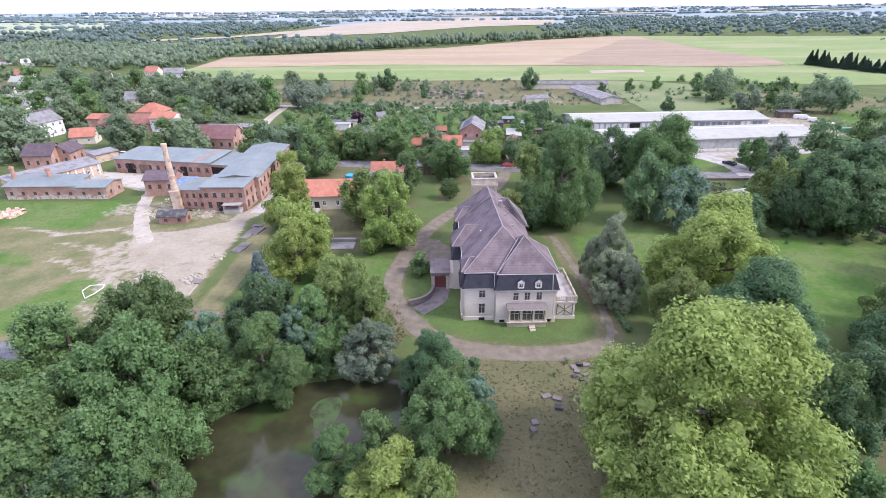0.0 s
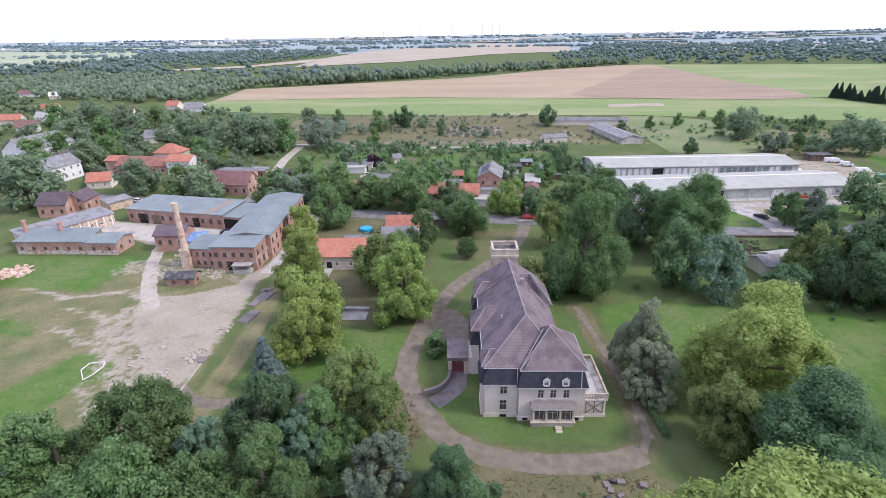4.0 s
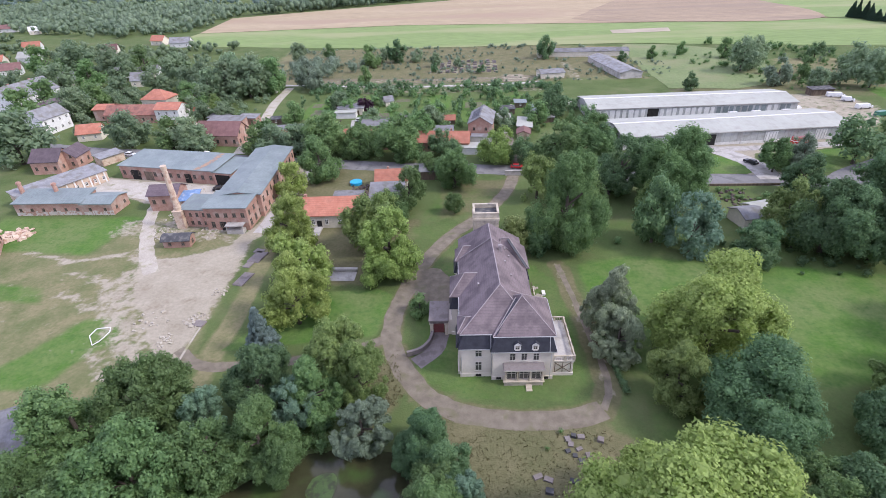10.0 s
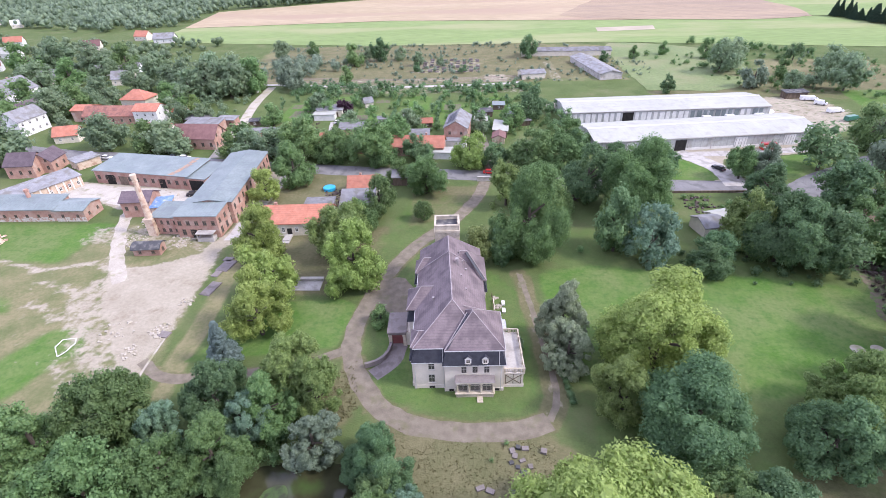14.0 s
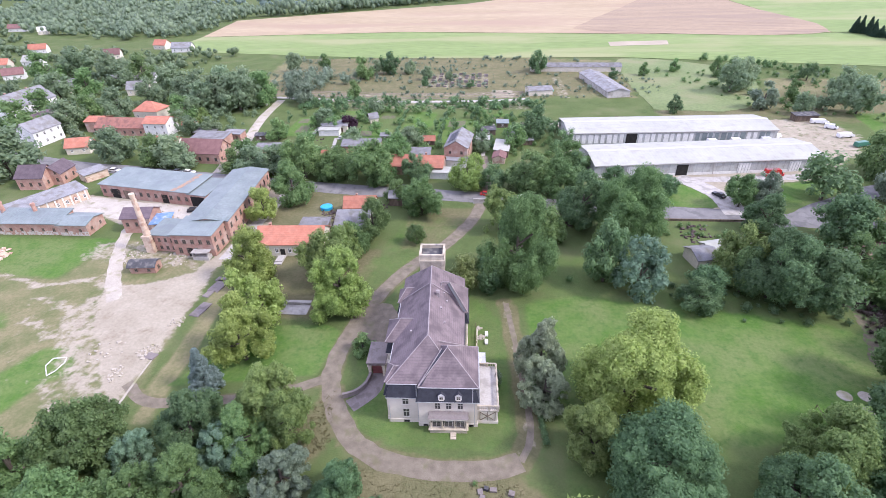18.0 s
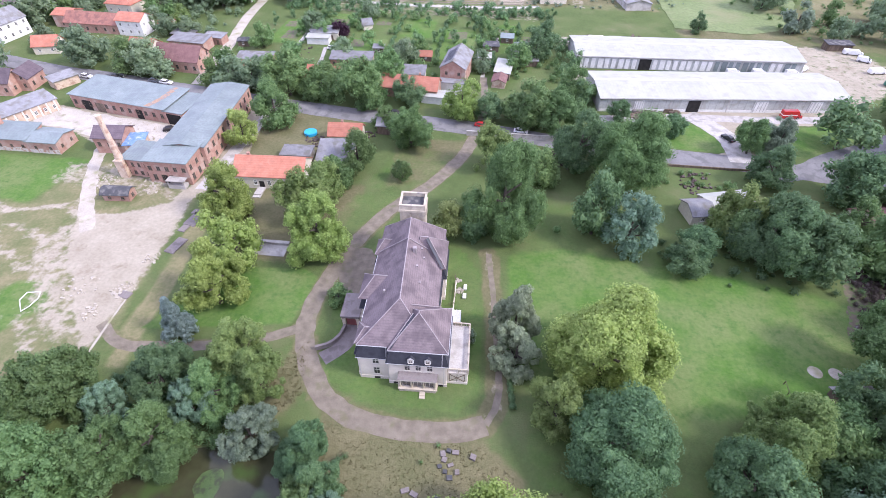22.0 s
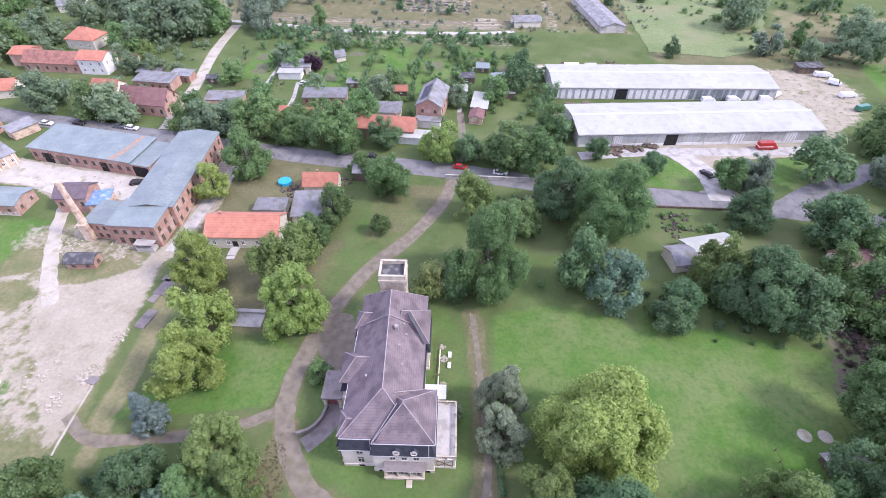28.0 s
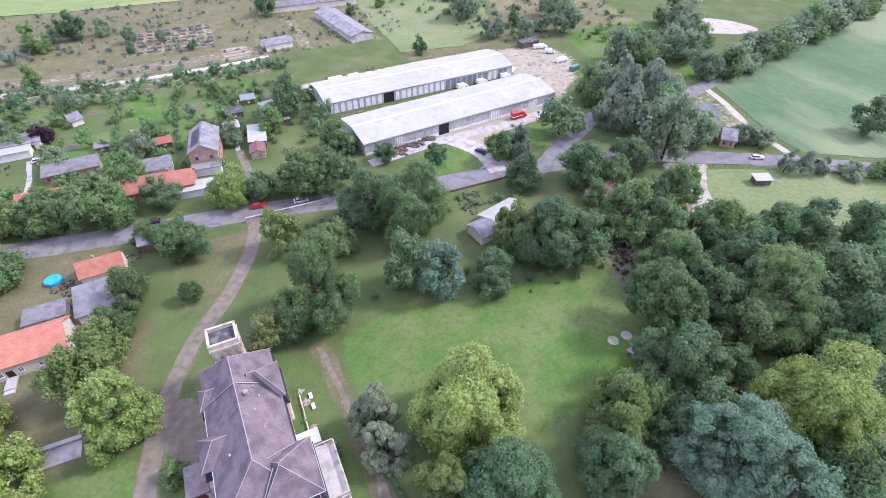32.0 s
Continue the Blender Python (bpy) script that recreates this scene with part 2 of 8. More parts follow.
SAND = material("sand", (0.36, 0.325, 0.265), (0.46, 0.42, 0.35), 3.5, 0.95, 0.5, fine=10, third=(0.25, 0.24, 0.14), third_size=4.0, third_cut=(0.55, 0.68))
RAMP = material("old_paving", (0.19, 0.165, 0.155), (0.25, 0.22, 0.21), 1.5, 0.9, 0.3, third=(0.15, 0.13, 0.12), third_size=1.5)
BARK = material("bark", (0.06, 0.05, 0.04), (0.12, 0.1, 0.08), 0.4, 0.95, 0.6, stretch=(1, 1, 0.3))
WATER = material("water", (0.034, 0.036, 0.018), (0.062, 0.064, 0.032), 7.0, 0.09, 0.0, third=(0.052, 0.082, 0.026), third_size=6.0, third_cut=(0.52, 0.66), spec=0.32)
LEAVES = {
    "lime": leaf_material("lime_leaves", (0.155, 0.235, 0.0538), (0.4, 0.505, 0.1638), 0.1),
    "maple": leaf_material("maple_leaves", (0.084, 0.155, 0.0562), (0.222, 0.335, 0.1346), 0.18),
    "oak": leaf_material("oak_leaves", (0.070, 0.138, 0.066), (0.186, 0.292, 0.136), 0.16),
    "chestnut": leaf_material("chestnut_leaves", (0.108, 0.175, 0.0538), (0.285, 0.37, 0.1346), 0.14),
    "silver": leaf_material("silver_leaves", (0.115, 0.20, 0.1228), (0.25, 0.375, 0.2515), 0.10),
    "birch": leaf_material("birch_leaves", (0.125, 0.175, 0.117), (0.275, 0.345, 0.2398), 0.12),
    "weeping_birch": leaf_material("weeping_birch_leaves", (0.20, 0.245, 0.15), (0.40, 0.46, 0.30), 0.1),
    "willow": leaf_material("willow_leaves", (0.16, 0.21, 0.0725), (0.37, 0.42, 0.1755), 0.1),
    "spruce": leaf_material("spruce_needles", (0.105, 0.155, 0.1346), (0.27, 0.345, 0.3217), 0.12),
    "fir": leaf_material("fir_needles", (0.03, 0.062, 0.0398), (0.075, 0.13, 0.0819), 0.15),
    "purple": leaf_material("purple_leaves", (0.04, 0.018, 0.0328), (0.09, 0.045, 0.0702), 0.12),
}


# ---- building blocks ----
def part(name, bm, mat, parent=None, label=""):
    mesh = bpy.data.meshes.new(name)
    bm.to_mesh(mesh)
    bm.free()
    return put(name, mesh, mat, parent, label)


def put(name, mesh, mat, parent=None, label="", m=None):
    if mat and not mesh.materials:
        mesh.materials.append(mat)
    ob = new(name, mesh)
    if parent:
        ob.parent = parent
    if m:
        ob.matrix_basis = m
    return tagged(ob, label)


def box(bm, x0, x1, y0, y1, z0, z1):
    v = [bm.verts.new((x, y, z)) for z in (z0, z1) for x, y in ((x0, y0), (x1, y0), (x1, y1), (x0, y1))]
    for f in ((3, 2, 1, 0), (4, 5, 6, 7), (0, 1, 5, 4), (1, 2, 6, 5), (2, 3, 7, 6), (3, 0, 4, 7)):
        bm.faces.new([v[i] for i in f])
    return v


def frustum(bm, low, high):
    """A solid between two rings of the same number of points."""
    a, b = [bm.verts.new(p) for p in low], [bm.verts.new(p) for p in high]
    n = len(a)
    bm.faces.new(a[::-1])
    bm.faces.new(b)
    for i in range(n):
        bm.faces.new((a[i], a[(i + 1) % n], b[(i + 1) % n], b[i]))


def ring(x0, x1, y0, y1, z):
    return [(x0, y0, z), (x1, y0, z), (x1, y1, z), (x0, y1, z)]


def solid(*boxes):
    bm = bmesh.new()
    for b in boxes:
        box(bm, *b)
    return bm


def tube(bm, x, y, z0, z1, r0, r1, n=10):
    frustum(bm, [(x + r0 * math.cos(i * math.tau / n), y + r0 * math.sin(i * math.tau / n), z0) for i in range(n)],
            [(x + r1 * math.cos(i * math.tau / n), y + r1 * math.sin(i * math.tau / n), z1) for i in range(n)])


def bar(bm, a, b, w, h):
    """A square bar from a to b."""
    a, b = Vector(a), Vector(b)
    d = (b - a).normalized()
    s = d.cross(Vector((0, 0, 1)))
    s = (s.normalized() if s.length > 1e-4 else Vector((1, 0, 0))) * w / 2
    u = s.cross(d).normalized() * h / 2
    frustum(bm, [a - s - u, a + s - u, a + s + u, a - s + u], [b - s - u, b + s - u, b + s + u, b - s + u])


def root(name, m, label, category, group="", kind=""):
    ob = new(name)
    ob.empty_display_size = 0.5
    ob.matrix_basis = m
    return tagged(ob, label, category, group, kind)


window_meshes = {}


def lattice(bm, xs, zs, y0, y1):
    """One connected frame of crossing bars: every second field between the lines is open."""
    grid = {(i, k, y): bm.verts.new((x, y, z)) for i, x in enumerate(xs) for k, z in enumerate(zs) for y in (y0, y1)}
    filled = {(i, k) for i in range(len(xs) - 1) for k in range(len(zs) - 1) if i % 2 == 0 or k % 2 == 0}
    for i, k in filled:
        bm.faces.new([grid[a, b, y0] for a, b in ((i, k), (i + 1, k), (i + 1, k + 1), (i, k + 1))])
        bm.faces.new([grid[a, b, y1] for a, b in ((i, k + 1), (i + 1, k + 1), (i + 1, k), (i, k))])
        for di, dk, a, b in ((-1, 0, (i, k), (i, k + 1)), (1, 0, (i + 1, k + 1), (i + 1, k)), (0, -1, (i + 1, k), (i, k)), (0, 1, (i, k + 1), (i + 1, k + 1))):
            if (i + di, k + dk) not in filled:
                bm.faces.new((grid[(*a, y0)], grid[(*b, y0)], grid[(*b, y1)], grid[(*a, y1)]))


def window(parent, m, w, h, arched=False, frame_mat=None, cross=True):
    """A window with its frame and a dark pane, facing its own -y, its sill's middle at the origin of m."""
    frame_mat = frame_mat or WHITE
    key = (round(w, 2), round(h, 2), arched, frame_mat.name, cross)
    if key not in window_meshes:
        bm = bmesh.new()
        t, q = 0.09, 0.03
        xs = [-w / 2, -w / 2 + t] + ([-q, q] if cross else []) + [w / 2 - t, w / 2]
        zs = [0, t] + ([h * 0.62, h * 0.62 + 2 * q] if cross else []) + [h - t, h]
        lattice(bm, xs, zs, -0.07, 0.02)
        frame_mesh = bpy.data.meshes.new("window_frame")
        bm.to_mesh(frame_mesh)
        bm.free()
        bm = bmesh.new()
        box(bm, -w / 2 + 0.02, w / 2 - 0.02, -0.02, 0.015, 0.02, h - 0.02)
        bmesh.ops.recalc_face_normals(bm, faces=bm.faces)
        pane_mesh = bpy.data.meshes.new("pane")
        bm.to_mesh(pane_mesh)
        bm.free()
        sill_mesh = bpy.data.meshes.new("window_sill")
        bm = solid((-w / 2 - 0.08, w / 2 + 0.08, -0.16, 0.02, -0.1, 0))
        bm.to_mesh(sill_mesh)
        bm.free()
        window_meshes[key] = frame_mesh, pane_mesh, sill_mesh
    f, p, sill = window_meshes[key]
    ob = put("window", f, frame_mat, parent, "", m)
    put("window_sill", sill, frame_mat, ob)
    put("pane", p, GLASS, ob)
    return ob


SIDES = {"S": (0, -1, 0), "E": (1, 0, 90), "N": (0, 1, 180), "W": (-1, 0, -90)}


def side_pose(side, w, d, u, z):
    """A pose on a side of a w by d block, u along the wall from its middle (to the right, seen from outside)."""
    sx, sy, turn = SIDES[side]
    base = pose(sx * w / 2, sy * d / 2, z, 0, 0, turn)
    return base @ Matrix.Translation((u, 0, 0))


def roof_mesh(kind, w, d, h, rise, over=0.4, thick=0.18):
    """A roof over a w by d block at height h; the ridge of a gable or hip runs along x."""
    bm = bmesh.new()
    a, b = w / 2 + over, d / 2 + over
    drop = rise * over / (d / 2) if kind != "flat" else 0
    z0, z1 = h - drop, h + rise
    if kind == "flat":
        box(bm, -a, a, -b, b, h, h + thick)
    elif kind == "shed":
        frustum(bm, [(-a, -b, h), (a, -b, h), (a, b, h + rise), (-a, b, h + rise)], [(-a, -b, h + thick), (a, -b, h + thick), (a, b, h + rise + thick), (-a, b, h + rise + thick)])
    elif kind == "gable":
        for s in (-1, 1):
            low = [(-a, s * b, z0), (a, s * b, z0), (a, 0, z1), (-a, 0, z1)]
            frustum(bm, low, [(x, y, z + thick) for x, y, z in low])
    elif kind == "hip":
        k = max(a - b, 0.05)
        v = [bm.verts.new(p) for p in ((-a, -b, z0), (a, -b, z0), (a, b, z0), (-a, b, z0), (-a, -b, z0 + thick), (a, -b, z0 + thick), (a, b, z0 + thick), (-a, b, z0 + thick), (-k, 0, z1 + thick), (k, 0, z1 + thick))]
        for f in ((3, 2, 1, 0), (0, 1, 5, 4), (1, 2, 6, 5), (2, 3, 7, 6), (3, 0, 4, 7), (4, 5, 9, 8), (6, 7, 8, 9), (5, 6, 9), (7, 4, 8)):
            bm.faces.new([v[i] for i in f])
    elif kind == "arch":
        n = 10
        pts = [(-b + 2 * b * i / n, h + rise * (1 - (2 * i / n - 1) ** 2)) for i in range(n + 1)]
        frustum(bm, [(-a, y, z) for y, z in pts] + [(-a, y, z + thick) for y, z in pts[::-1]], [(a, y, z) for y, z in pts] + [(a, y, z + thick) for y, z in pts[::-1]])
    bmesh.ops.recalc_face_normals(bm, faces=bm.faces)
    return bm


def walls_mesh(kind, w, d, h, rise):
    bm = bmesh.new()
    box(bm, -w / 2, w / 2, -d / 2, d / 2, -0.3, h)
    if kind == "gable":
        for s in (-1, 1):
            x0, x1 = (s * (w / 2 - 0.3), s * w / 2)
            frustum(bm, [(x0, -d / 2, h), (x0, d / 2, h), (x0, 0, h + rise)], [(x1, -d / 2, h), (x1, d / 2, h), (x1, 0, h + rise)])
    if kind == "arch":
        for s in (-1, 1):
            x0, x1 = (s * (w / 2 - 0.3), s * w / 2)
            pts = [(-d / 2 + d * i / 10, h + rise * (1 - (2 * i / 10 - 1) ** 2)) for i in range(11)]
            frustum(bm, [(x0, y, z) for y, z in pts], [(x1, y, z) for y, z in pts])
    if kind == "shed":
        for s in (-1, 1):
            x0, x1 = (s * (w / 2 - 0.3), s * w / 2)
            frustum(bm, [(x0, -d / 2, h), (x0, d / 2, h), (x0, d / 2, h + rise)], [(x1, -d / 2, h), (x1, d / 2, h), (x1, d / 2, h + rise)])
        box(bm, -w / 2, w / 2, d / 2 - 0.3, d / 2, h, h + rise)
    bmesh.ops.recalc_face_normals(bm, faces=bm.faces)
    return bm


def building(name, label, category, x, y, turn, w, d, h, kind, rise, wall, roof, glazing=(), doors=(), chimneys=(), group="", over=0.4):
    """A house or shed: walls, roof, rows of windows (side, count, sill, width, height[, from, to]), doors (side, u, width, height, material) and chimneys (u, v, width, height)."""
    frames = WOOD if wall is BRICK else WHITE
    ob = root(name, pose(x, y, 0, 0, 0, turn), label, category, group)
    part("wall", walls_mesh(kind, w, d, h, rise), wall, ob)
    part("roof", roof_mesh(kind, w, d, h, rise, over), roof, ob)
    for side, count, sill, ww, hh, *span in glazing:
        length = w if side in "SN" else d
        a, b = span if span else (-length / 2 + length / count / 2, length / 2 - length / count / 2)
        for i in range(count):
            u = a + (b - a) * (i / (count - 1) if count > 1 else 0.5)
            window(ob, side_pose(side, w, d, u, sill), ww, hh, False, frames)
    for side, u, ww, hh, mat in doors:
        bm = solid((-ww / 2, ww / 2, -0.05, 0.02, 0, hh), (-ww / 2 - 0.1, -ww / 2, -0.08, 0.02, 0, hh + 0.1), (ww / 2, ww / 2 + 0.1, -0.08, 0.02, 0, hh + 0.1), (-ww / 2, ww / 2, -0.08, 0.02, hh, hh + 0.1))
        part("door", bm, mat, ob).matrix_basis = side_pose(side, w, d, u, 0)
    for u, v, ww, top in chimneys:
        bm = solid((u - ww / 2, u + ww / 2, v - ww / 2, v + ww / 2, h, top), (u - ww / 2 - 0.06, u + ww / 2 + 0.06, v - ww / 2 - 0.06, v + ww / 2 + 0.06, top - 0.25, top - 0.1))
        part("chimney", bm, BRICK, ob)
    return ob


def smooth_line(points, step=1.0):
    """Points along a smooth curve through the given ones."""
    p = [Vector((*q, 0)) for q in points]
    p = [p[0] * 2 - p[1]] + p + [p[-1] * 2 - p[-2]]
    out = []
    for a, b, c, d in zip(p, p[1:], p[2:], p[3:]):
        n = max(1, int((c - b).length / step))
        for i in range(n):
            t = i / n
            out.append(0.5 * ((2 * b) + (c - a) * t + (2 * a - 5 * b + 4 * c - d) * t * t + (3 * b - a - 3 * c + d) * t ** 3))
    return out + [p[-2]]


def strip(name, points, width, z, mat, label, category, ragged=0.0, step=1.5):
    """A path or road that lies on the ground along a line, with uneven edges."""
    line = smooth_line(points, step)
    bm = bmesh.new()
    rows = []
    for i, q in enumerate(line):
        d = (line[min(i + 1, len(line) - 1)] - line[max(i - 1, 0)]).normalized()
        s = Vector((-d.y, d.x, 0))
        a = width / 2 * (1 + ragged * (noise.noise(q * 0.35) + 0.5 * noise.noise(q * 1.3)))
        b = width / 2 * (1 + ragged * (noise.noise(q * 0.35 + Vector((50, 0, 0))) + 0.5 * noise.noise(q * 1.3 + Vector((9, 9, 0)))))
        rows.append([bm.verts.new((*(q + s * u).xy, z)) for u in (a, a * 0.5, 0, -b * 0.5, -b)])
    for r0, r1 in zip(rows, rows[1:]):
        for i in range(4):
            bm.faces.new((r0[i], r0[i + 1], r1[i + 1], r1[i]))
    bmesh.ops.recalc_face_normals(bm, faces=bm.faces)
    ob = part(name, bm, mat)
    if ob.data.polygons[0].normal.z < 0:
        ob.data.flip_normals()
    return tagged(ob, label, category, kind="structure")


def patch(name, points, z, mat, label, category, ragged=0.0, step=2.0):
    """A flat piece of ground inside a closed line, its edge uneven."""
    line = smooth_line(list(points) + [points[0]], step)[:-1] if ragged else [Vector((*q, 0)) for q in points]
    bm = bmesh.new()
    bm.faces.new([bm.verts.new((q.x + ragged * noise.noise(q * 0.3), q.y + ragged * noise.noise(q * 0.3 + Vector((31, 7, 0))), z)) for q in line])
    bmesh.ops.triangulate(bm, faces=bm.faces)
    ob = part(name, bm, mat)
    if ob.data.polygons[0].normal.z < 0:
        ob.data.flip_normals()
    return tagged(ob, label, category, kind="structure")


# ---- the ground: one sheet to the horizon, sunk where the pond lies ----
DRIVE = [(16.7, 158), (13.5, 145.8), (6.5, 131.7), (-1.9, 120.1), (-6.7, 110.2), (-9.4, 102.5), (-11.3, 93.9), (-12.3, 86.2), (-11.5, 79.6), (-9.0, 73.7), (-4.5, 67.6), (1.5, 63.9), (10.3, 62.6), (19.5, 63.2), (24.3, 65), (26.2, 69.5), (26.2, 75.8), (25.1, 88.1), (24.2, 96.8), (23.0, 106.6)]
BRANCH = [(-12.0, 81.5), (-16.8, 78.9), (-24.5, 76.0), (-34.7, 74.1), (-45.4, 73.4), (-52, 77.5)]
YARD = [(-53.6, 126), (-50.3, 104), (-49.6, 88), (-49.9, 69), (-53, 70), (-56, 73.5), (-62, 80), (-64.5, 84), (-67.5, 88.5), (-72, 92), (-76, 100), (-78.5, 105), (-83, 114), (-90, 134), (-93, 140.5), (-89.5, 141), (-85, 126), (-78, 114.5), (-73.3, 110.5), (-65.9, 112.3), (-57.5, 118.5)]
POND = [(-46, 30), (-40.6, 39), (-37, 45), (-30, 50), (-22.8, 55.5), (-14, 57.4), (-7, 56.2), (-4.8, 50.2), (-9, 46.5), (-13, 43.2), (-14, 36), (-15, 28), (-28, 24)]
ROAD = [(-320, 232), (-230, 208), (-145.4, 186.5), (-123.1, 183.0), (-73.3, 174.5), (-27.3, 167.3), (15.8, 162.6), (44.2, 157.5), (70.3, 154.4), (91.3, 152.5), (111, 149.8), (129.3, 146.6), (146.2, 140.8), (162.8, 132.6), (179.2, 123.8), (193, 115.4), (211.4, 103.5), (245, 82), (330, 30)]
SIDE_ROAD = [(100, 147), (111, 151.5), (119.9, 157.8), (135.4, 166.1), (147.1, 172.6), (168, 174.6), (190.7, 172.5), (203.4, 175.9), (214, 179), (221, 188), (222, 196)]


def distance(px, py, line, closed=False):
    """Distance of many points to a line; negative inside a closed one."""
    best, inside = np.full(px.shape, 1e9), np.zeros(px.shape, bool)
    for (ax, ay), (bx, by) in zip(line, line[1:] + (line[:1] if closed else [])):
        dx, dy = bx - ax, by - ay
        t = np.clip(((px - ax) * dx + (py - ay) * dy) / (dx * dx + dy * dy + 1e-9), 0, 1)
        best = np.minimum(best, np.hypot(px - ax - t * dx, py - ay - t * dy))
        if closed:
            inside ^= ((ay > py) != (by > py)) & (px < dx * (py - ay) / (dy + 1e-12) + ax)
    return np.where(inside, -best, best) if closed else best


def soft(d, near, far):
    return np.clip((far - d) / (far - near), 0, 1)


gx = np.concatenate([[-4900, -2500, -1300, -700, -420, -260], np.arange(-180, 260, 1.5), [330, 450, 700, 1300, 2500, 4900]])
gy = np.concatenate([[-1500, -500, -150, -50], np.arange(10, 396, 1.5), [450, 600, 900, 1500, 2800, 4900]])
PX, PY = np.meshgrid(gx, gy)
pond = distance(PX, PY, POND, True)
PZ = -1.5 * soft(pond, -2.5, 1.2)
verts = np.stack([PX, PY, PZ], -1).reshape(-1, 3)
nx, ny = len(gx), len(gy)
ii = (np.arange(ny - 1)[:, None] * nx + np.arange(nx - 1)[None]).ravel()
ground_mesh = bpy.data.meshes.new("ground")
ground_mesh.from_pydata(verts.tolist(), [], np.stack([ii, ii + 1, ii + nx + 1, ii + nx], -1).tolist())
lawn = np.maximum.reduce([
    0.54 * soft(distance(PX, PY, [(-7, 70), (2, 65.5), (20, 65.5), (24, 70), (23, 100), (15, 112), (-4, 108), (-9, 92)], True), -1, 1.5),
    1.0 * soft(distance(PX, PY, [(-44, 77), (-15, 81.5), (-13, 95), (-17, 97), (-30, 96), (-36, 90)], True), -2, 2),
    1.0 * soft(distance(PX, PY, [(29, 75), (60, 70), (92, 76), (101, 98), (84, 104), (60, 106), (40, 110), (28, 106)], True), -3, 5),
    0.5 * soft(distance(PX, PY, [(29, 50), (95, 52), (105, 100), (60, 124), (32, 134), (28, 110)], True), -3, 5),
    0.5 * soft(distance(PX, PY, [(-8, 108), (6, 128), (14, 150), (-6, 152), (-14, 125), (-20, 108)], True), -2, 3),
    0.85 * soft(distance(PX, PY, [(72, 159), (90, 157.5), (92, 162), (91, 169), (84, 175), (72, 171)], True), -0.5, 1),
    0.85 * soft(distance(PX, PY, [(101, 157), (119, 158.5), (134, 172), (128, 178), (99, 172.5), (96, 165)], True), -0.5, 1),
    0.5 * soft(distance(PX, PY, [(-45, 195), (40, 195), (44, 262), (-60, 262)], True), -3, 8),
    0.85 * soft(distance(PX, PY, [(-132, 114), (-94, 112), (-90, 131), (-132, 131)], True), -2, 5),
    0.85 * soft(distance(PX, PY, [(178, 216), (207, 218), (238, 256), (186, 256)], True), -2, 4), 0.85 * soft(distance(PX, PY, [(202, 183), (213, 183), (236, 201), (213, 200)], True), -1, 2),
    *[0.9 * soft(distance(PX, PY, [(a, b), (c, b), (c, d), (a, d)], True), -1, 1) for a, b, c, d in ((-5, 214, 12, 246), (-42, 214, -24, 232), (-74, 222, -60, 250), (-21, 236, -7, 258), (21, 232, 29, 256), (-56, 240, -45, 260))],
    0.85 * soft(distance(PX, PY, [(-81.5, 75), (-77, 85.6), (-69, 87.2), (-66, 80), (-70, 73.7), (-72, 67.5), (-90, 66)], True), -2, 4), 0.6 * soft(distance(PX, PY, [(-112, 100), (-94, 97), (-90, 91), (-112, 92)], True), -1, 4),
    0.5 * soft(distance(PX, PY, [(-66, 62), (-56, 62), (-57, 68), (-62, 70)], True), -2, 4)])
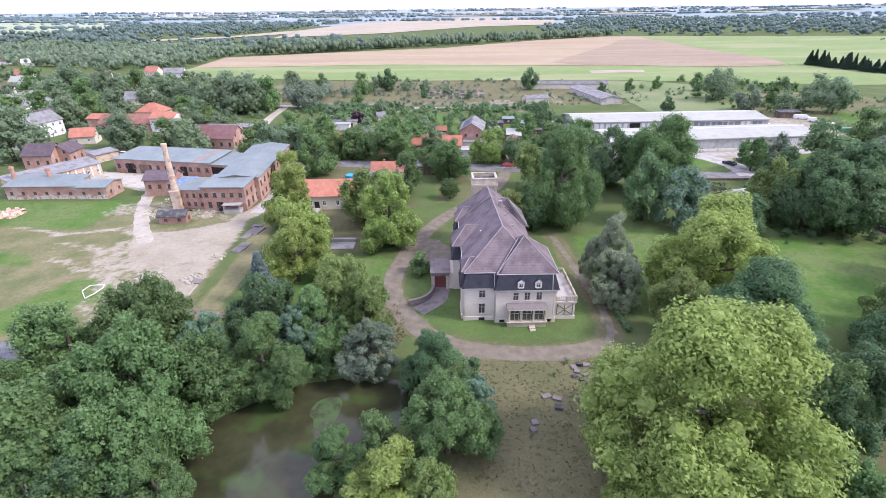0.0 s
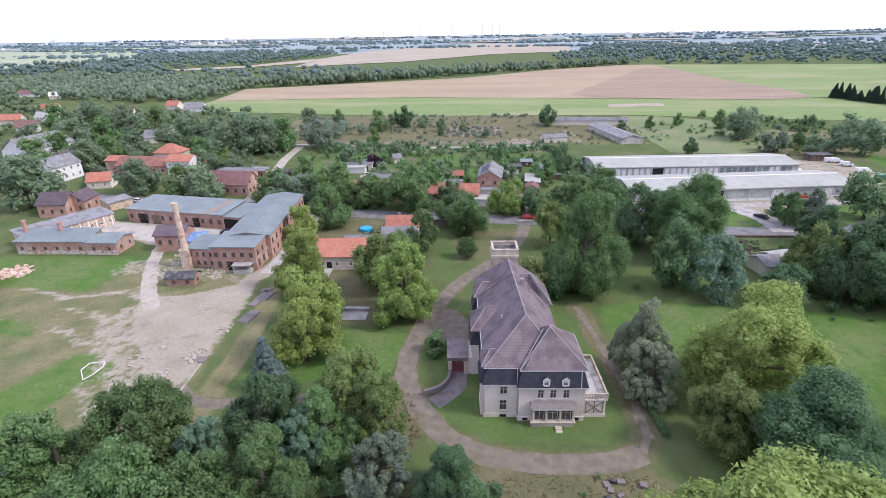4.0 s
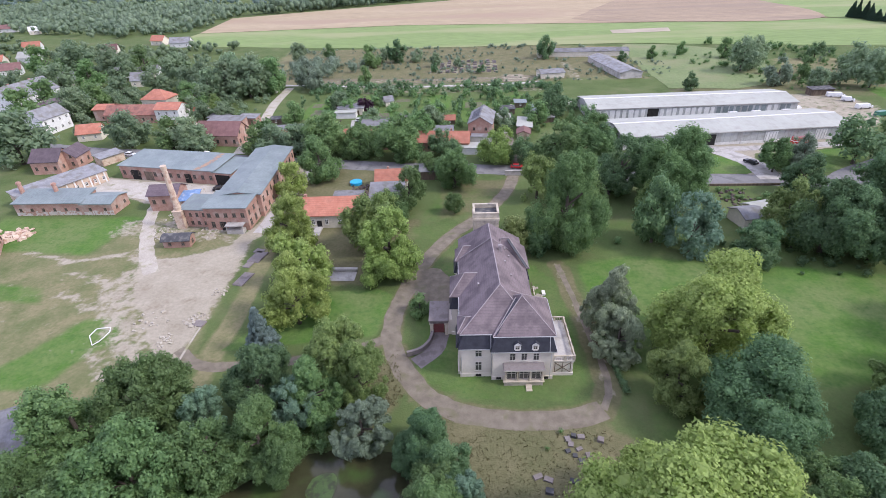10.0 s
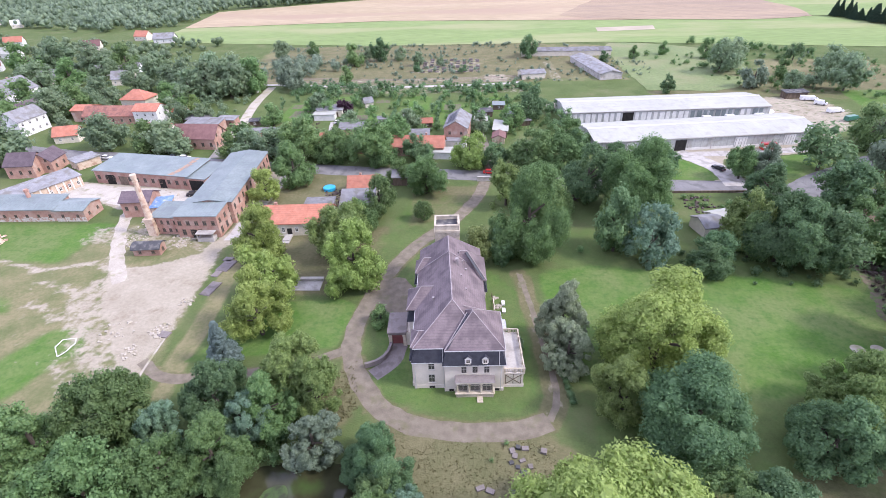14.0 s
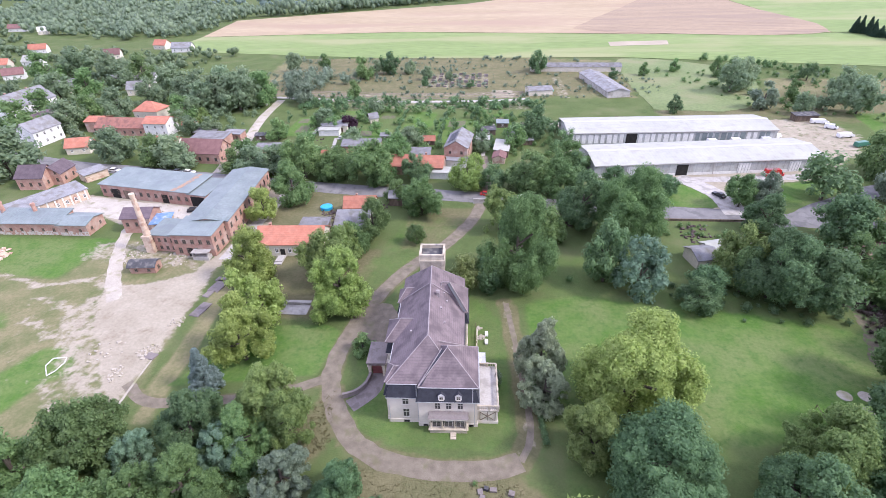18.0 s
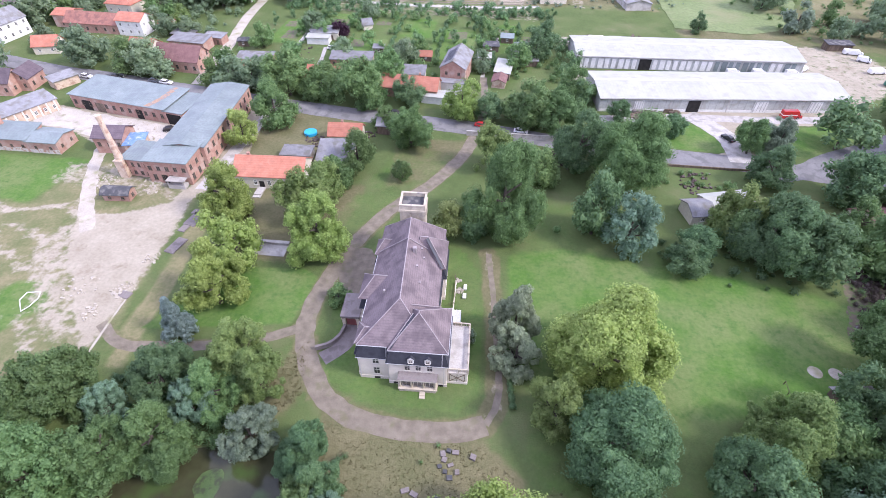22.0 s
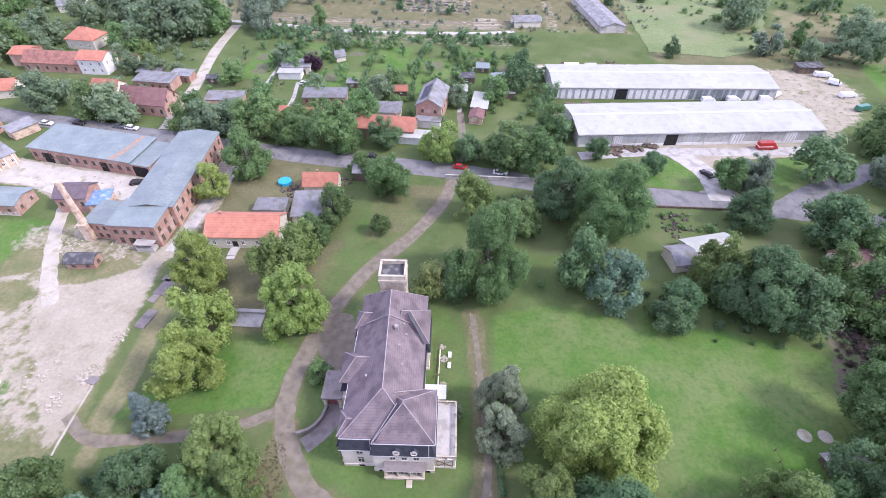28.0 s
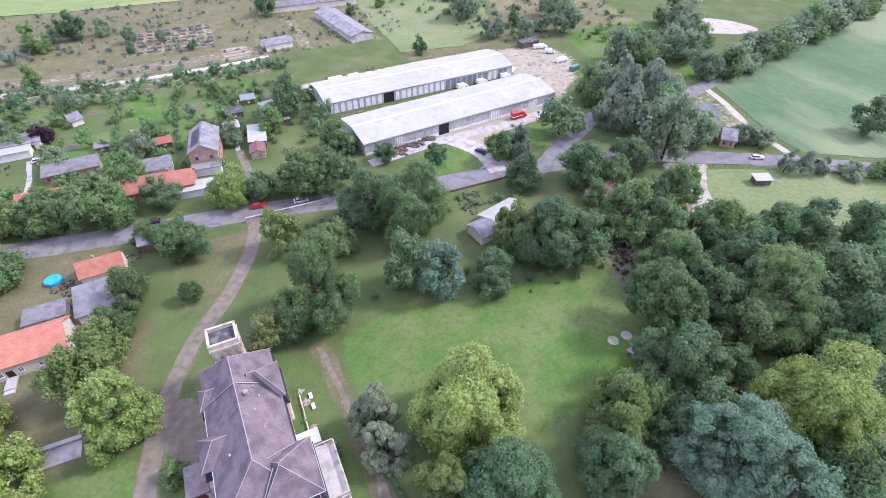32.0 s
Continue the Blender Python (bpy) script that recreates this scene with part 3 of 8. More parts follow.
bare = np.maximum.reduce([
    0.45 * soft(distance(PX, PY, DRIVE), 1.0, 2.6), 0.4 * soft(distance(PX, PY, BRANCH), 0.8, 2.2),
    0.95 * soft(distance(PX, PY, YARD, True), -3.5, 1.6), 0.62 * soft(distance(PX, PY, [(-78, 104), (-67, 88), (-56, 73), (-62, 74), (-76, 89), (-82, 100)], True), -1, 5), *[0.62 * soft(distance(PX, PY, line), 0.6, 2.6) for line in ([(-98, 107), (-84, 111.5), (-78, 108)], [(-92, 103), (-82, 100), (-75, 99)], [(-110, 112), (-98, 109)], [(-88, 95), (-78, 90)], [(-70, 78), (-62, 70)])], 0.80 * soft(distance(PX, PY, [(-56, 118), (-53, 124), (-51.5, 150)]), 2.0, 4.0), 0.36 * soft(distance(PX, PY, [(-112, 100), (-78, 106), (-62, 82), (-58, 70), (-85, 78), (-112, 88)], True), -2, 10),
    0.97 * soft(distance(PX, PY, [(-125, 161), (-114, 159), (-76, 154), (-68, 152), (-70, 140), (-84, 139), (-95, 140.5), (-106, 146), (-122, 148)], True), -1, 2),
    0.55 * soft(distance(PX, PY, [(-95, 120), (-60, 117), (-58, 122), (-80, 130), (-95, 130)], True), -1, 4),
    0.9 * soft(distance(PX, PY, [(82, 185), (84, 176.5), (91, 170.5), (93, 165), (92, 160), (86, 155), (101, 155), (95, 165), (98, 174), (128, 179), (138, 188)], True), -0.5, 1.0),
    0.66 * soft(distance(PX, PY, [(138, 186), (160, 205), (172, 225), (168, 245), (140, 248), (134, 222), (140, 200)], True), -2, 6),
    0.7 * soft(distance(PX, PY, [(50, 206), (140, 216), (140, 208), (50, 198)], True), 0, 3), 0.7 * soft(distance(PX, PY, [(48, 236), (138, 243), (138, 250), (48, 244)], True), 0, 3),
    *[w * soft(distance(PX, PY, [(a, b), (c, b), (c, d), (a, d)], True), -0.5, 2.5) for w, a, b, c, d in ((0.5, -22, 306, 19, 340), (0.5, -90, 288, 38, 294), (0.62, 20, 284, 32, 300), (0.45, -70, 330, -40, 336), (0.5, 56, 284, 62, 330))],
    0.5 * soft(distance(PX, PY, [(-58, 264), (40, 262), (40, 280), (-72, 284)], True), -1, 5), 0.85 * soft(distance(PX, PY, [(-57, 122), (-54, 122), (-57, 170), (-52, 172), (-48, 140)], True), -0.5, 1.5),
    0.9 * soft(distance(PX, PY, [(146, 136), (160, 129.6), (152, 122), (143, 108), (135, 112), (142, 121)], True), -0.5, 1.0), 0.5 * soft(distance(PX, PY, [(190, 170), (203, 172), (200, 155), (192, 135), (184, 140), (190, 158)], True), -1, 3)])
dry = np.maximum.reduce([
    0.75 * soft(distance(PX, PY, DRIVE), 1.8, 3.6), 0.7 * soft(distance(PX, PY, BRANCH), 1.0, 2.4),
    0.9 * soft(distance(PX, PY, [(-3, 66), (2, 61), (24, 61), (30, 56), (26, 34), (2, 34), (-1, 50)], True), -1, 4),
    0.75 * soft(distance(PX, PY, [(32, 44), (60, 40), (88, 48), (90, 60), (70, 62), (50, 52), (34, 56)], True), -3, 5),
    0.7 * soft(distance(PX, PY, [(-10, 78), (-8, 66), (-14, 58), (-16, 70)], True), -1, 4), 
    0.62 * soft(distance(PX, PY, [(-100, 290), (60, 286), (110, 300), (60, 392), (-120, 392)], True), -5, 20), 0.6 * soft(distance(PX, PY, [(100, 250), (220, 235), (240, 300), (140, 300)], True), -5, 20),
    0.72 * soft(distance(PX, PY, [(-62, 124), (-24, 124), (-20, 165), (-56, 168)], True), -2, 6), 0.75 * soft(distance(PX, PY, [(-6, 128), (6, 134), (15, 155), (-6, 155)], True), -2, 4),
    0.75 * soft(distance(PX, PY, [(-35, 98), (-20, 98), (-12, 108), (-10, 130), (-40, 126)], True), -2, 4)])
fallow = np.maximum.reduce([
    0.60 * soft(distance(PX, PY, [(-150, 60), (-52, 60), (-48, 75), (-52, 118), (-90, 134), (-94, 113), (-150, 116)], True), -2, 6), 0.72 * soft(distance(PX, PY, [(-50, 124), (-46, 68), (-42, 68), (-44, 100), (-47, 124)], True), -0.5, 2.0),
    0.78 * soft(distance(PX, PY, [(-118, 286), (48, 284), (70, 300), (64, 388), (-130, 392)], True), -5, 14),
    0.62 * soft(distance(PX, PY, [(60, 282), (98, 282), (104, 380), (60, 388)], True), -4, 10),
    0.70 * soft(distance(PX, PY, [(150, 268), (236, 250), (240, 318), (178, 326), (172, 300)], True), -4, 12),
    0.60 * soft(distance(PX, PY, [(98, 250), (150, 254), (152, 262), (98, 262)], True), -2, 6)])
for key, values in (("lawn", lawn), ("bare", bare), ("dry", dry), ("fallow", fallow)):
    ground_mesh.attributes.new(key, "FLOAT", "POINT").data.foreach_set("value", values.astype(np.float32).ravel())


def ground_material():
    m = material("grassland", (0.074, 0.108, 0.037), (0.113, 0.148, 0.055), 9.0, 0.95, 0.3, fine=30, third=(0.142, 0.15, 0.075), third_size=14.0, third_cut=(0.5, 0.7), spec=0.08)
    n, link = m.node_tree.nodes, m.node_tree.links.new
    bsdf, geo = n["Principled BSDF"], n.new("ShaderNodeNewGeometry")
    colour = bsdf.inputs["Base Color"].links[0].from_socket

    def cloud(scale, detail):
        t = n.new("ShaderNodeTexNoise")
        t.inputs["Scale"].default_value, t.inputs["Detail"].default_value, t.inputs["Roughness"].default_value = scale, detail, 0.65
        link(geo.outputs["Position"], t.inputs["Vector"])
        return t.outputs["Fac"]

    def mix(fac, a, b):
        t = n.new("ShaderNodeMix")
        t.data_type = "RGBA"
        for socket, value in ((0, fac), (6, a), (7, b)):
            if isinstance(value, tuple):
                t.inputs[socket].default_value = (*value, 1)
            else:
                link(value, t.inputs[socket])
        return t.outputs[2]

    def math_node(kind, a, b):
        t = n.new("ShaderNodeMath")
        t.operation = kind
        t.use_clamp = True
        for socket, value in ((0, a), (1, b)):
            if isinstance(value, (float, int)):
                t.inputs[socket].default_value = value
            else:
                link(value, t.inputs[socket])
        return t.outputs[0]

    def ragged(key, scale, spread):
        a = n.new("ShaderNodeAttribute")
        a.attribute_name = key
        t = n.new("ShaderNodeMapRange")
        t.interpolation_type = "SMOOTHSTEP"
        link(math_node("SUBTRACT", math_node("ADD", a.outputs["Fac"], math_node("MULTIPLY", math_node("SUBTRACT", cloud(scale, 7.0), 0.3), spread)), spread * 0.2), t.inputs["Value"])
        t.inputs["From Min"].default_value, t.inputs["From Max"].default_value = 0.42, 0.68
        return math_node("MULTIPLY", t.outputs[0], math_node("MULTIPLY", math_node("GREATER_THAN", a.outputs["Fac"], 0.01), 1.0))

    def sharp(value, a, b):
        t = n.new("ShaderNodeMapRange")
        t.inputs["From Min"].default_value, t.inputs["From Max"].default_value = a, b
        link(value, t.inputs["Value"])
        return t.outputs[0]

    patchy, tuft = sharp(cloud(0.13, 8.0), 0.38, 0.62), sharp(cloud(1.3, 6.0), 0.25, 0.75)
    speck, blotch = sharp(cloud(0.6, 6.0), 0.50, 0.62), sharp(cloud(0.06, 6.0), 0.44, 0.60)
    green = mix(patchy, mix(tuft, (0.046, 0.116, 0.020), (0.084, 0.167, 0.033)), mix(tuft, (0.074, 0.143, 0.031), (0.118, 0.185, 0.053)))
    green = mix(math_node("MULTIPLY", blotch, 0.7), green, mix(tuft, (0.115, 0.15, 0.055), (0.18, 0.205, 0.09)))
    green = mix(math_node("MULTIPLY", speck, 0.7), green, mix(tuft, (0.05, 0.108, 0.026), (0.10, 0.17, 0.048)))
    straw = mix(patchy, mix(tuft, (0.088, 0.096, 0.044), (0.14, 0.134, 0.07)), mix(tuft, (0.118, 0.112, 0.058), (0.185, 0.168, 0.095)))
    wild = mix(patchy, mix(tuft, (0.11, 0.125, 0.055), (0.19, 0.18, 0.095)), mix(tuft, (0.155, 0.145, 0.076), (0.25, 0.22, 0.128)))
    earth = mix(patchy, mix(tuft, (0.245, 0.215, 0.158), (0.335, 0.30, 0.232)), mix(tuft, (0.29, 0.258, 0.195), (0.40, 0.36, 0.285)))
    stain = sharp(cloud(0.17, 7.0), 0.54, 0.66)
    earth = mix(math_node("MULTIPLY", stain, 0.75), earth, mix(tuft, (0.185, 0.155, 0.108), (0.27, 0.23, 0.17)))
    plain = mix(tuft, (0.074, 0.104, 0.036), (0.12, 0.152, 0.06))
    colour = mix(math_node("MULTIPLY", patchy, 0.6), colour, plain)
    colour = mix(math_node("MULTIPLY", speck, 0.5), colour, mix(tuft, (0.07, 0.115, 0.04), (0.12, 0.165, 0.06)))
    colour = mix(ragged("fallow", 0.12, 0.7), colour, wild)
    colour = mix(ragged("dry", 0.25, 0.6), colour, straw)
    colour = mix(ragged("lawn", 0.2, 0.35), colour, green)
    colour = mix(ragged("bare", 0.42, 1.0), colour, earth)
    link(colour, bsdf.inputs["Base Color"])
    return m


tagged(put("ground", ground_mesh, ground_material()), "wide flat grassland with lawns, dry patches and bare earth", "ground", kind="structure")
tagged(patch("water", POND, -0.42, WATER, "still dark green pond water between trees", "water"), kind="structure")
for v in bpy.data.objects["water"].data.vertices:
    v.co.x, v.co.y = (v.co.x + 22) * 1.08 - 22, (v.co.y - 42) * 1.08 + 42

ALGAE = material("algae", (0.05, 0.085, 0.028), (0.08, 0.125, 0.04), 1.2, 0.4, 0.1, third=(0.04, 0.048, 0.024), third_size=0.9, third_cut=(0.46, 0.6))
for points in ([(-18.6, 52.2), (-16.4, 52.6), (-15.4, 49.5), (-16.2, 46.8), (-18.4, 47.2), (-19.2, 49.8)],):
    patch("algae", points, -0.40, ALGAE, "green algae floating on the pond", "algae", 1.6, 0.5)

# roads and paths
strip("road", ROAD, 8.0, 0.05, ASPHALT, "grey asphalt village road", "road", 0.06)
strip("side_road", SIDE_ROAD, 6.5, 0.06, ASPHALT, "grey asphalt side road branching off", "road", 0.06)
strip("drive", DRIVE[:15], 3.7, 0.02, GRAVEL, "brown gravel drive round the manor", "path", 0.2)
strip("footpath", DRIVE[14:], 1.25, 0.024, GRAVEL, "narrow brown gravel footpath beside the manor", "path", 0.25)
strip("branch_path", BRANCH, 2.2, 0.022, GRAVEL, "gravel path across the lawn", "path", 0.25)
strip("forecourt", [(-6.6, 74.6), (-4.4, 76.6), (-2.9, 79.4), (-2.3, 83)], 3.2, 0.026, RAMP, "gravel forecourt of the manor's entrance", "path", 0.15)
strip("yard_track", [(-92, 141), (-87, 128), (-79, 113), (-72, 103)], 3.4, 0.02, SAND, "pale sandy track into the works yard", "path", 0.3)
strip("dirt_road", [(-83, 181), (-85.8, 200.4), (-87.2, 216.1), (-92.9, 248.7), (-95.3, 281)], 4.6, 0.04, SAND, "pale sandy dirt road between gardens", "path", 0.15)
strip("rail_bed", [(-140, 292), (-74.5, 283), (-31.2, 277), (21.0, 279), (40, 283)], 3.2, 0.04, CONCRETE, "pale overgrown track bed", "path", 0.25)
strip("hall_drive", [(85, 181), (90, 174), (94, 165), (94, 153)], 7.5, 0.055, CONCRETE, "pale concrete drive to the halls", "road", 0.1)
strip("hall_lane", [(56, 174), (84, 178.5), (110, 180), (140, 184)], 4.5, 0.05, CONCRETE, "concrete lane along the hall", "road", 0.1)
strip("village_lane", [(18, 168), (18.5, 180), (17, 200)], 2.6, 0.045, GRAVEL, "gravel lane between houses", "path", 0.2)
strip("works_lane", [(-50, 171), (-51.5, 150), (-52.5, 135), (-53, 122)], 3.6, 0.03, CONCRETE, "grey lane beside the brick works", "path", 0.15)
strip("east_track", [(138.5, 109), (146, 119), (154, 131)], 8, 0.045, SAND, "pale parking bay by the road", "path", 0.12)
strip("field_track", [(204.4, 174.5), (201.8, 163), (198.1, 153.0), (193.4, 138.5), (191, 121)], 3.0, 0.045, SAND, "sandy track along the field", "path", 0.2)

# far fields
STUBBLE = material("stubble_field", (0.325, 0.255, 0.155), (0.39, 0.31, 0.20), 40, 0.95, 0.2, fine=12, third=(0.30, 0.22, 0.15), third_size=60, stretch=(0.25, 1, 1))
CROP = material("green_field", (0.165, 0.235, 0.075), (0.21, 0.275, 0.10), 40, 0.95, 0.2, fine=12, third=(0.24, 0.26, 0.12), third_size=50, stretch=(0.3, 1, 1))
MEADOW = material("meadow", (0.135, 0.185, 0.07), (0.185, 0.228, 0.098), 20, 0.95, 0.3, fine=14, third=(0.19, 0.2, 0.1), third_size=30)
CLOVER = material("clover_field", (0.075, 0.14, 0.06), (0.115, 0.18, 0.082), 18, 0.95, 0.3, fine=14, third=(0.18, 0.22, 0.11), third_size=40, stretch=(1, 0.3, 1))
PLOUGH = material("ploughed_field", (0.285, 0.215, 0.145), (0.345, 0.265, 0.175), 25, 0.95, 0.2, fine=14, third=(0.25, 0.19, 0.135), third_size=30, stretch=(0.25, 1, 1))
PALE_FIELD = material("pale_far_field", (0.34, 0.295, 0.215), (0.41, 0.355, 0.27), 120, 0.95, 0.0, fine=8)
patch("stubble_field", [(-252, 499), (-60, 513), (146, 486), (302, 481), (314, 672), (330, 1006), (271, 1002), (137, 900), (-13, 742), (-157, 672), (-268, 612)], 0.30, STUBBLE, "harvested brown stubble field", "field")
rows_of(PLOUGH, 9.0, "Y", 0.1, 0.72)
patch("ploughed_field", [(95, 520), (150, 489), (301, 484), (312, 672), (324, 880), (285, 905), (215, 760), (140, 610)], 0.42, PLOUGH, "reddish ploughed part of the field with dark furrows", "field", 3.0, 20)
patch("crop_field", [(-250, 430), (-60, 392), (110, 388), (270, 352), (420, 352), (420, 470), (302, 480), (146, 485), (-60, 512), (-252, 498)], 0.2, CROP, "flat light green field", "field")
patch("far_crop_field", [(303, 482), (420, 470), (1100, 420), (1100, 850), (723, 936), (487, 970), (331, 1006), (315, 672)], 0.25, CROP, "wide light green field", "field")
patch("hall_meadow", [(100, 262), (140, 262), (165, 300), (170, 352), (112, 384), (100, 330)], 0.12, MEADOW, "green meadow behind the halls", "field", 1.6, 5)
patch("east_field", [(209.7, 175), (205.3, 159.6), (199.4, 143), (196.5, 129), (196.5, 122), (217, 108.8), (250, 87), (420, -20), (560, 240), (400, 222), (338, 204), (277, 190), (222, 177.5)], 0.12, CLOVER, "deep green field beyond the road", "field", 0.6, 4)
patch("paddock", [(157, 127), (147, 115), (146, 103), (152, 96), (172, 77), (230, 50), (244, 74), (211, 96.5), (193, 108.6), (179, 117)], 0.1, MEADOW, "pale green paddock beside the road", "field", 0.5, 3)
patch("riding_ground", [(256, 225), (275, 217), (288, 221), (282, 238), (268, 247), (260, 238)], 0.06, SAND, "pale sandy riding ground beyond the trees", "field", 1.5, 4)
patch("sports_strip", [(112, 430), (157, 434), (161, 452), (114, 448)], 0.32, PALE_FIELD, "pale strip of bare ground in the field", "field")
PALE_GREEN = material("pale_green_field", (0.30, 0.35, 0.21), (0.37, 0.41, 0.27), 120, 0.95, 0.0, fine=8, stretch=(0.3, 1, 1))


def uphill(x, y):
    """The far land rises very gently, shaped to meet the sky at the camera's eye height."""
    return 0.9 + max(0.0, math.hypot(x, y) - 2600) / 2250 * 50


def far_patch(name, points, mat, label, lift=0.0):
    ob = patch(name, points, 0, mat, label, "field")
    for v in ob.data.vertices:
        v.co.z = uphill(v.co.x, v.co.y) + lift
    return ob


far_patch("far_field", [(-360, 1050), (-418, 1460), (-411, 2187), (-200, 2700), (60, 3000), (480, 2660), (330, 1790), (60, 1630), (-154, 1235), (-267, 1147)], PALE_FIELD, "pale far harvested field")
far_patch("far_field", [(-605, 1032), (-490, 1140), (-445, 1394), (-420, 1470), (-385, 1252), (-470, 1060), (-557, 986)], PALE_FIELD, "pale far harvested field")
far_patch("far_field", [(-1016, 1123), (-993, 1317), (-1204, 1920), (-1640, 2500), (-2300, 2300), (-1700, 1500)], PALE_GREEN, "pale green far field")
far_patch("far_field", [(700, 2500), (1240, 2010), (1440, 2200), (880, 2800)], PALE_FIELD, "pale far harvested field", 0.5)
# distance haze is painted into the plain as a blue-grey base colour
HAZED_PLAIN = material("haze_tinted_plain", (0.20, 0.262, 0.27), (0.30, 0.35, 0.345), 420, 0.95, 0.0, fine=6, stretch=(0.2, 1, 1))
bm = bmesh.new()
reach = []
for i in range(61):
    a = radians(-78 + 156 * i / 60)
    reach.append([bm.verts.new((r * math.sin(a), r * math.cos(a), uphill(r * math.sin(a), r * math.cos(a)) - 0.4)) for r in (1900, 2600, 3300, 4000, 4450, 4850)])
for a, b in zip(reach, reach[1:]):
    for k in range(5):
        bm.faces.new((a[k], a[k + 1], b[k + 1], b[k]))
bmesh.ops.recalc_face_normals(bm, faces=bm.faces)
far_plain = part("far_plain", bm, HAZED_PLAIN)
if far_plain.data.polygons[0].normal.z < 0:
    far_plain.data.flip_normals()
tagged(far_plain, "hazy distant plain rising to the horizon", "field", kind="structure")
far_rng = random.Random(17)
for i in range(46):
    a, r = radians(far_rng.uniform(-62, 62)), far_rng.uniform(2750, 4600)
    x, y, w, d = r * math.sin(a), r * math.cos(a), far_rng.uniform(120, 420), far_rng.uniform(40, 150)
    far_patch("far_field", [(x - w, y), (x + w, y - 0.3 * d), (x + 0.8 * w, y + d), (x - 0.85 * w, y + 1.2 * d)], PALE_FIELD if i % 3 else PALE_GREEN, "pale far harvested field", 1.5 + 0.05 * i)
COURT = material("old_concrete_court", (0.40, 0.37, 0.315), (0.50, 0.465, 0.405), 3.0, 0.95, 0.3, fine=9, third=(0.26, 0.25, 0.17), third_size=4.0, third_cut=(0.56, 0.68), spec=0.1)
patch("works_court", [(-124, 160), (-113, 158), (-78, 152.5), (-69.5, 150.5), (-70.5, 141.5), (-80, 142.5), (-90, 143.5), (-96, 142.5), (-107, 146.5), (-121, 149)], 0.03, COURT, "pale cracked concrete court of the works", "court", 1.0, 2.0)
patch("rear_court", [(-10.0, 98), (-7.2, 105), (-2.5, 103), (-0.6, 98), (-0.9, 91), (-4.2, 90.2), (-8.0, 93.5)], 0.018, GRAVEL, "gravel court beside the manor's rear", "path", 0.8, 1.0)
strip("kerb_line", [(-50.9, 84), (-50.7, 78), (-50.4, 73), (-50.0, 68)], 0.45, 0.03, SAND, "worn concrete edge strip of the yard", "path", 0.5, 1.0)
for gap in (5.5, 8.5, 13.0, 16.0):
    strip("rail_track", [(x, y + gap) for x, y in ((-110, 288), (-74.5, 283), (-31.2, 277.5), (21.0, 279), (38, 282))], 1.3, 0.04, GRAVEL, "overgrown brown railway track bed", "path", 0.7)


# ---- the manor ----
OLD_WHITE = material("old_white_paint", (0.46, 0.425, 0.375), (0.58, 0.54, 0.48), 0.5, 0.7, 0.1)
manor = root("manor_house", Matrix.Translation((9, 72, 0)) @ pose(0, 0, 0, 0, 0, 2) @ Matrix.Translation((-9, -72, 0)), "old cream plastered manor with purple-grey tiled hip roof", "manor")
BLOCKS = {"main": (1.6, 14.5, 72.0, 102.8), "bay": (6.9, 17.0, 71.2, 81.5), "west": (0.1, 4.0, 82.8, 88.6), "west_front": (1.2, 4.0, 72.6, 77.0), "west_back": (0.9, 4.0, 94.6, 98.6), "east_back": (11.0, 15.2, 91.6, 99.2)}
EAVE, CURB = 6.4, 9.0
for key, (x0, x1, y0, y1) in BLOCKS.items():
    part("wall", solid((x0, x1, y0, y1, -0.3, EAVE), (x0 - 0.12, x1 + 0.12, y0 - 0.12, y1 + 0.12, -0.3, 0.75), (x0 - 0.2, x1 + 0.2, y0 - 0.2, y1 + 0.2, EAVE - 0.35, EAVE + 0.004)), PLASTER, manor)
    bm = bmesh.new()
    frustum(bm, ring(x0 - 0.4, x1 + 0.4, y0 - 0.4, y1 + 0.4, EAVE), ring(x0 + 0.35, x1 - 0.35, y0 + 0.35, y1 - 0.35, CURB))
    part("mansard", bm, SLATE, manor, "dark slate mansard slope")


def ridge_roof(x0, x1, y0, y1, ridge, low=CURB, thick=0.15):
    """A roof from an eave rectangle to a ridge line of two points."""
    bm = bmesh.new()
    v = [bm.verts.new(p) for p in ring(x0, x1, y0, y1, low) + ring(x0, x1, y0, y1, low + thick)]
    a, b = [bm.verts.new(p) for p in ridge]  # a: the front (low y) or west end
    for f in ((3, 2, 1, 0), (0, 1, 5, 4), (1, 2, 6, 5), (2, 3, 7, 6), (3, 0, 4, 7)):
        bm.faces.new([v[i] for i in f])
    if abs(ridge[1][1] - ridge[0][1]) >= abs(ridge[1][0] - ridge[0][0]):
        faces = ((v[4], v[5], a), (v[5], v[6], b, a), (v[6], v[7], b), (v[7], v[4], a, b))
    else:
        faces = ((v[4], v[5], b, a), (v[5], v[6], b), (v[6], v[7], a, b), (v[7], v[4], a))
    for f in faces:
        bm.faces.new(f)
    return bm


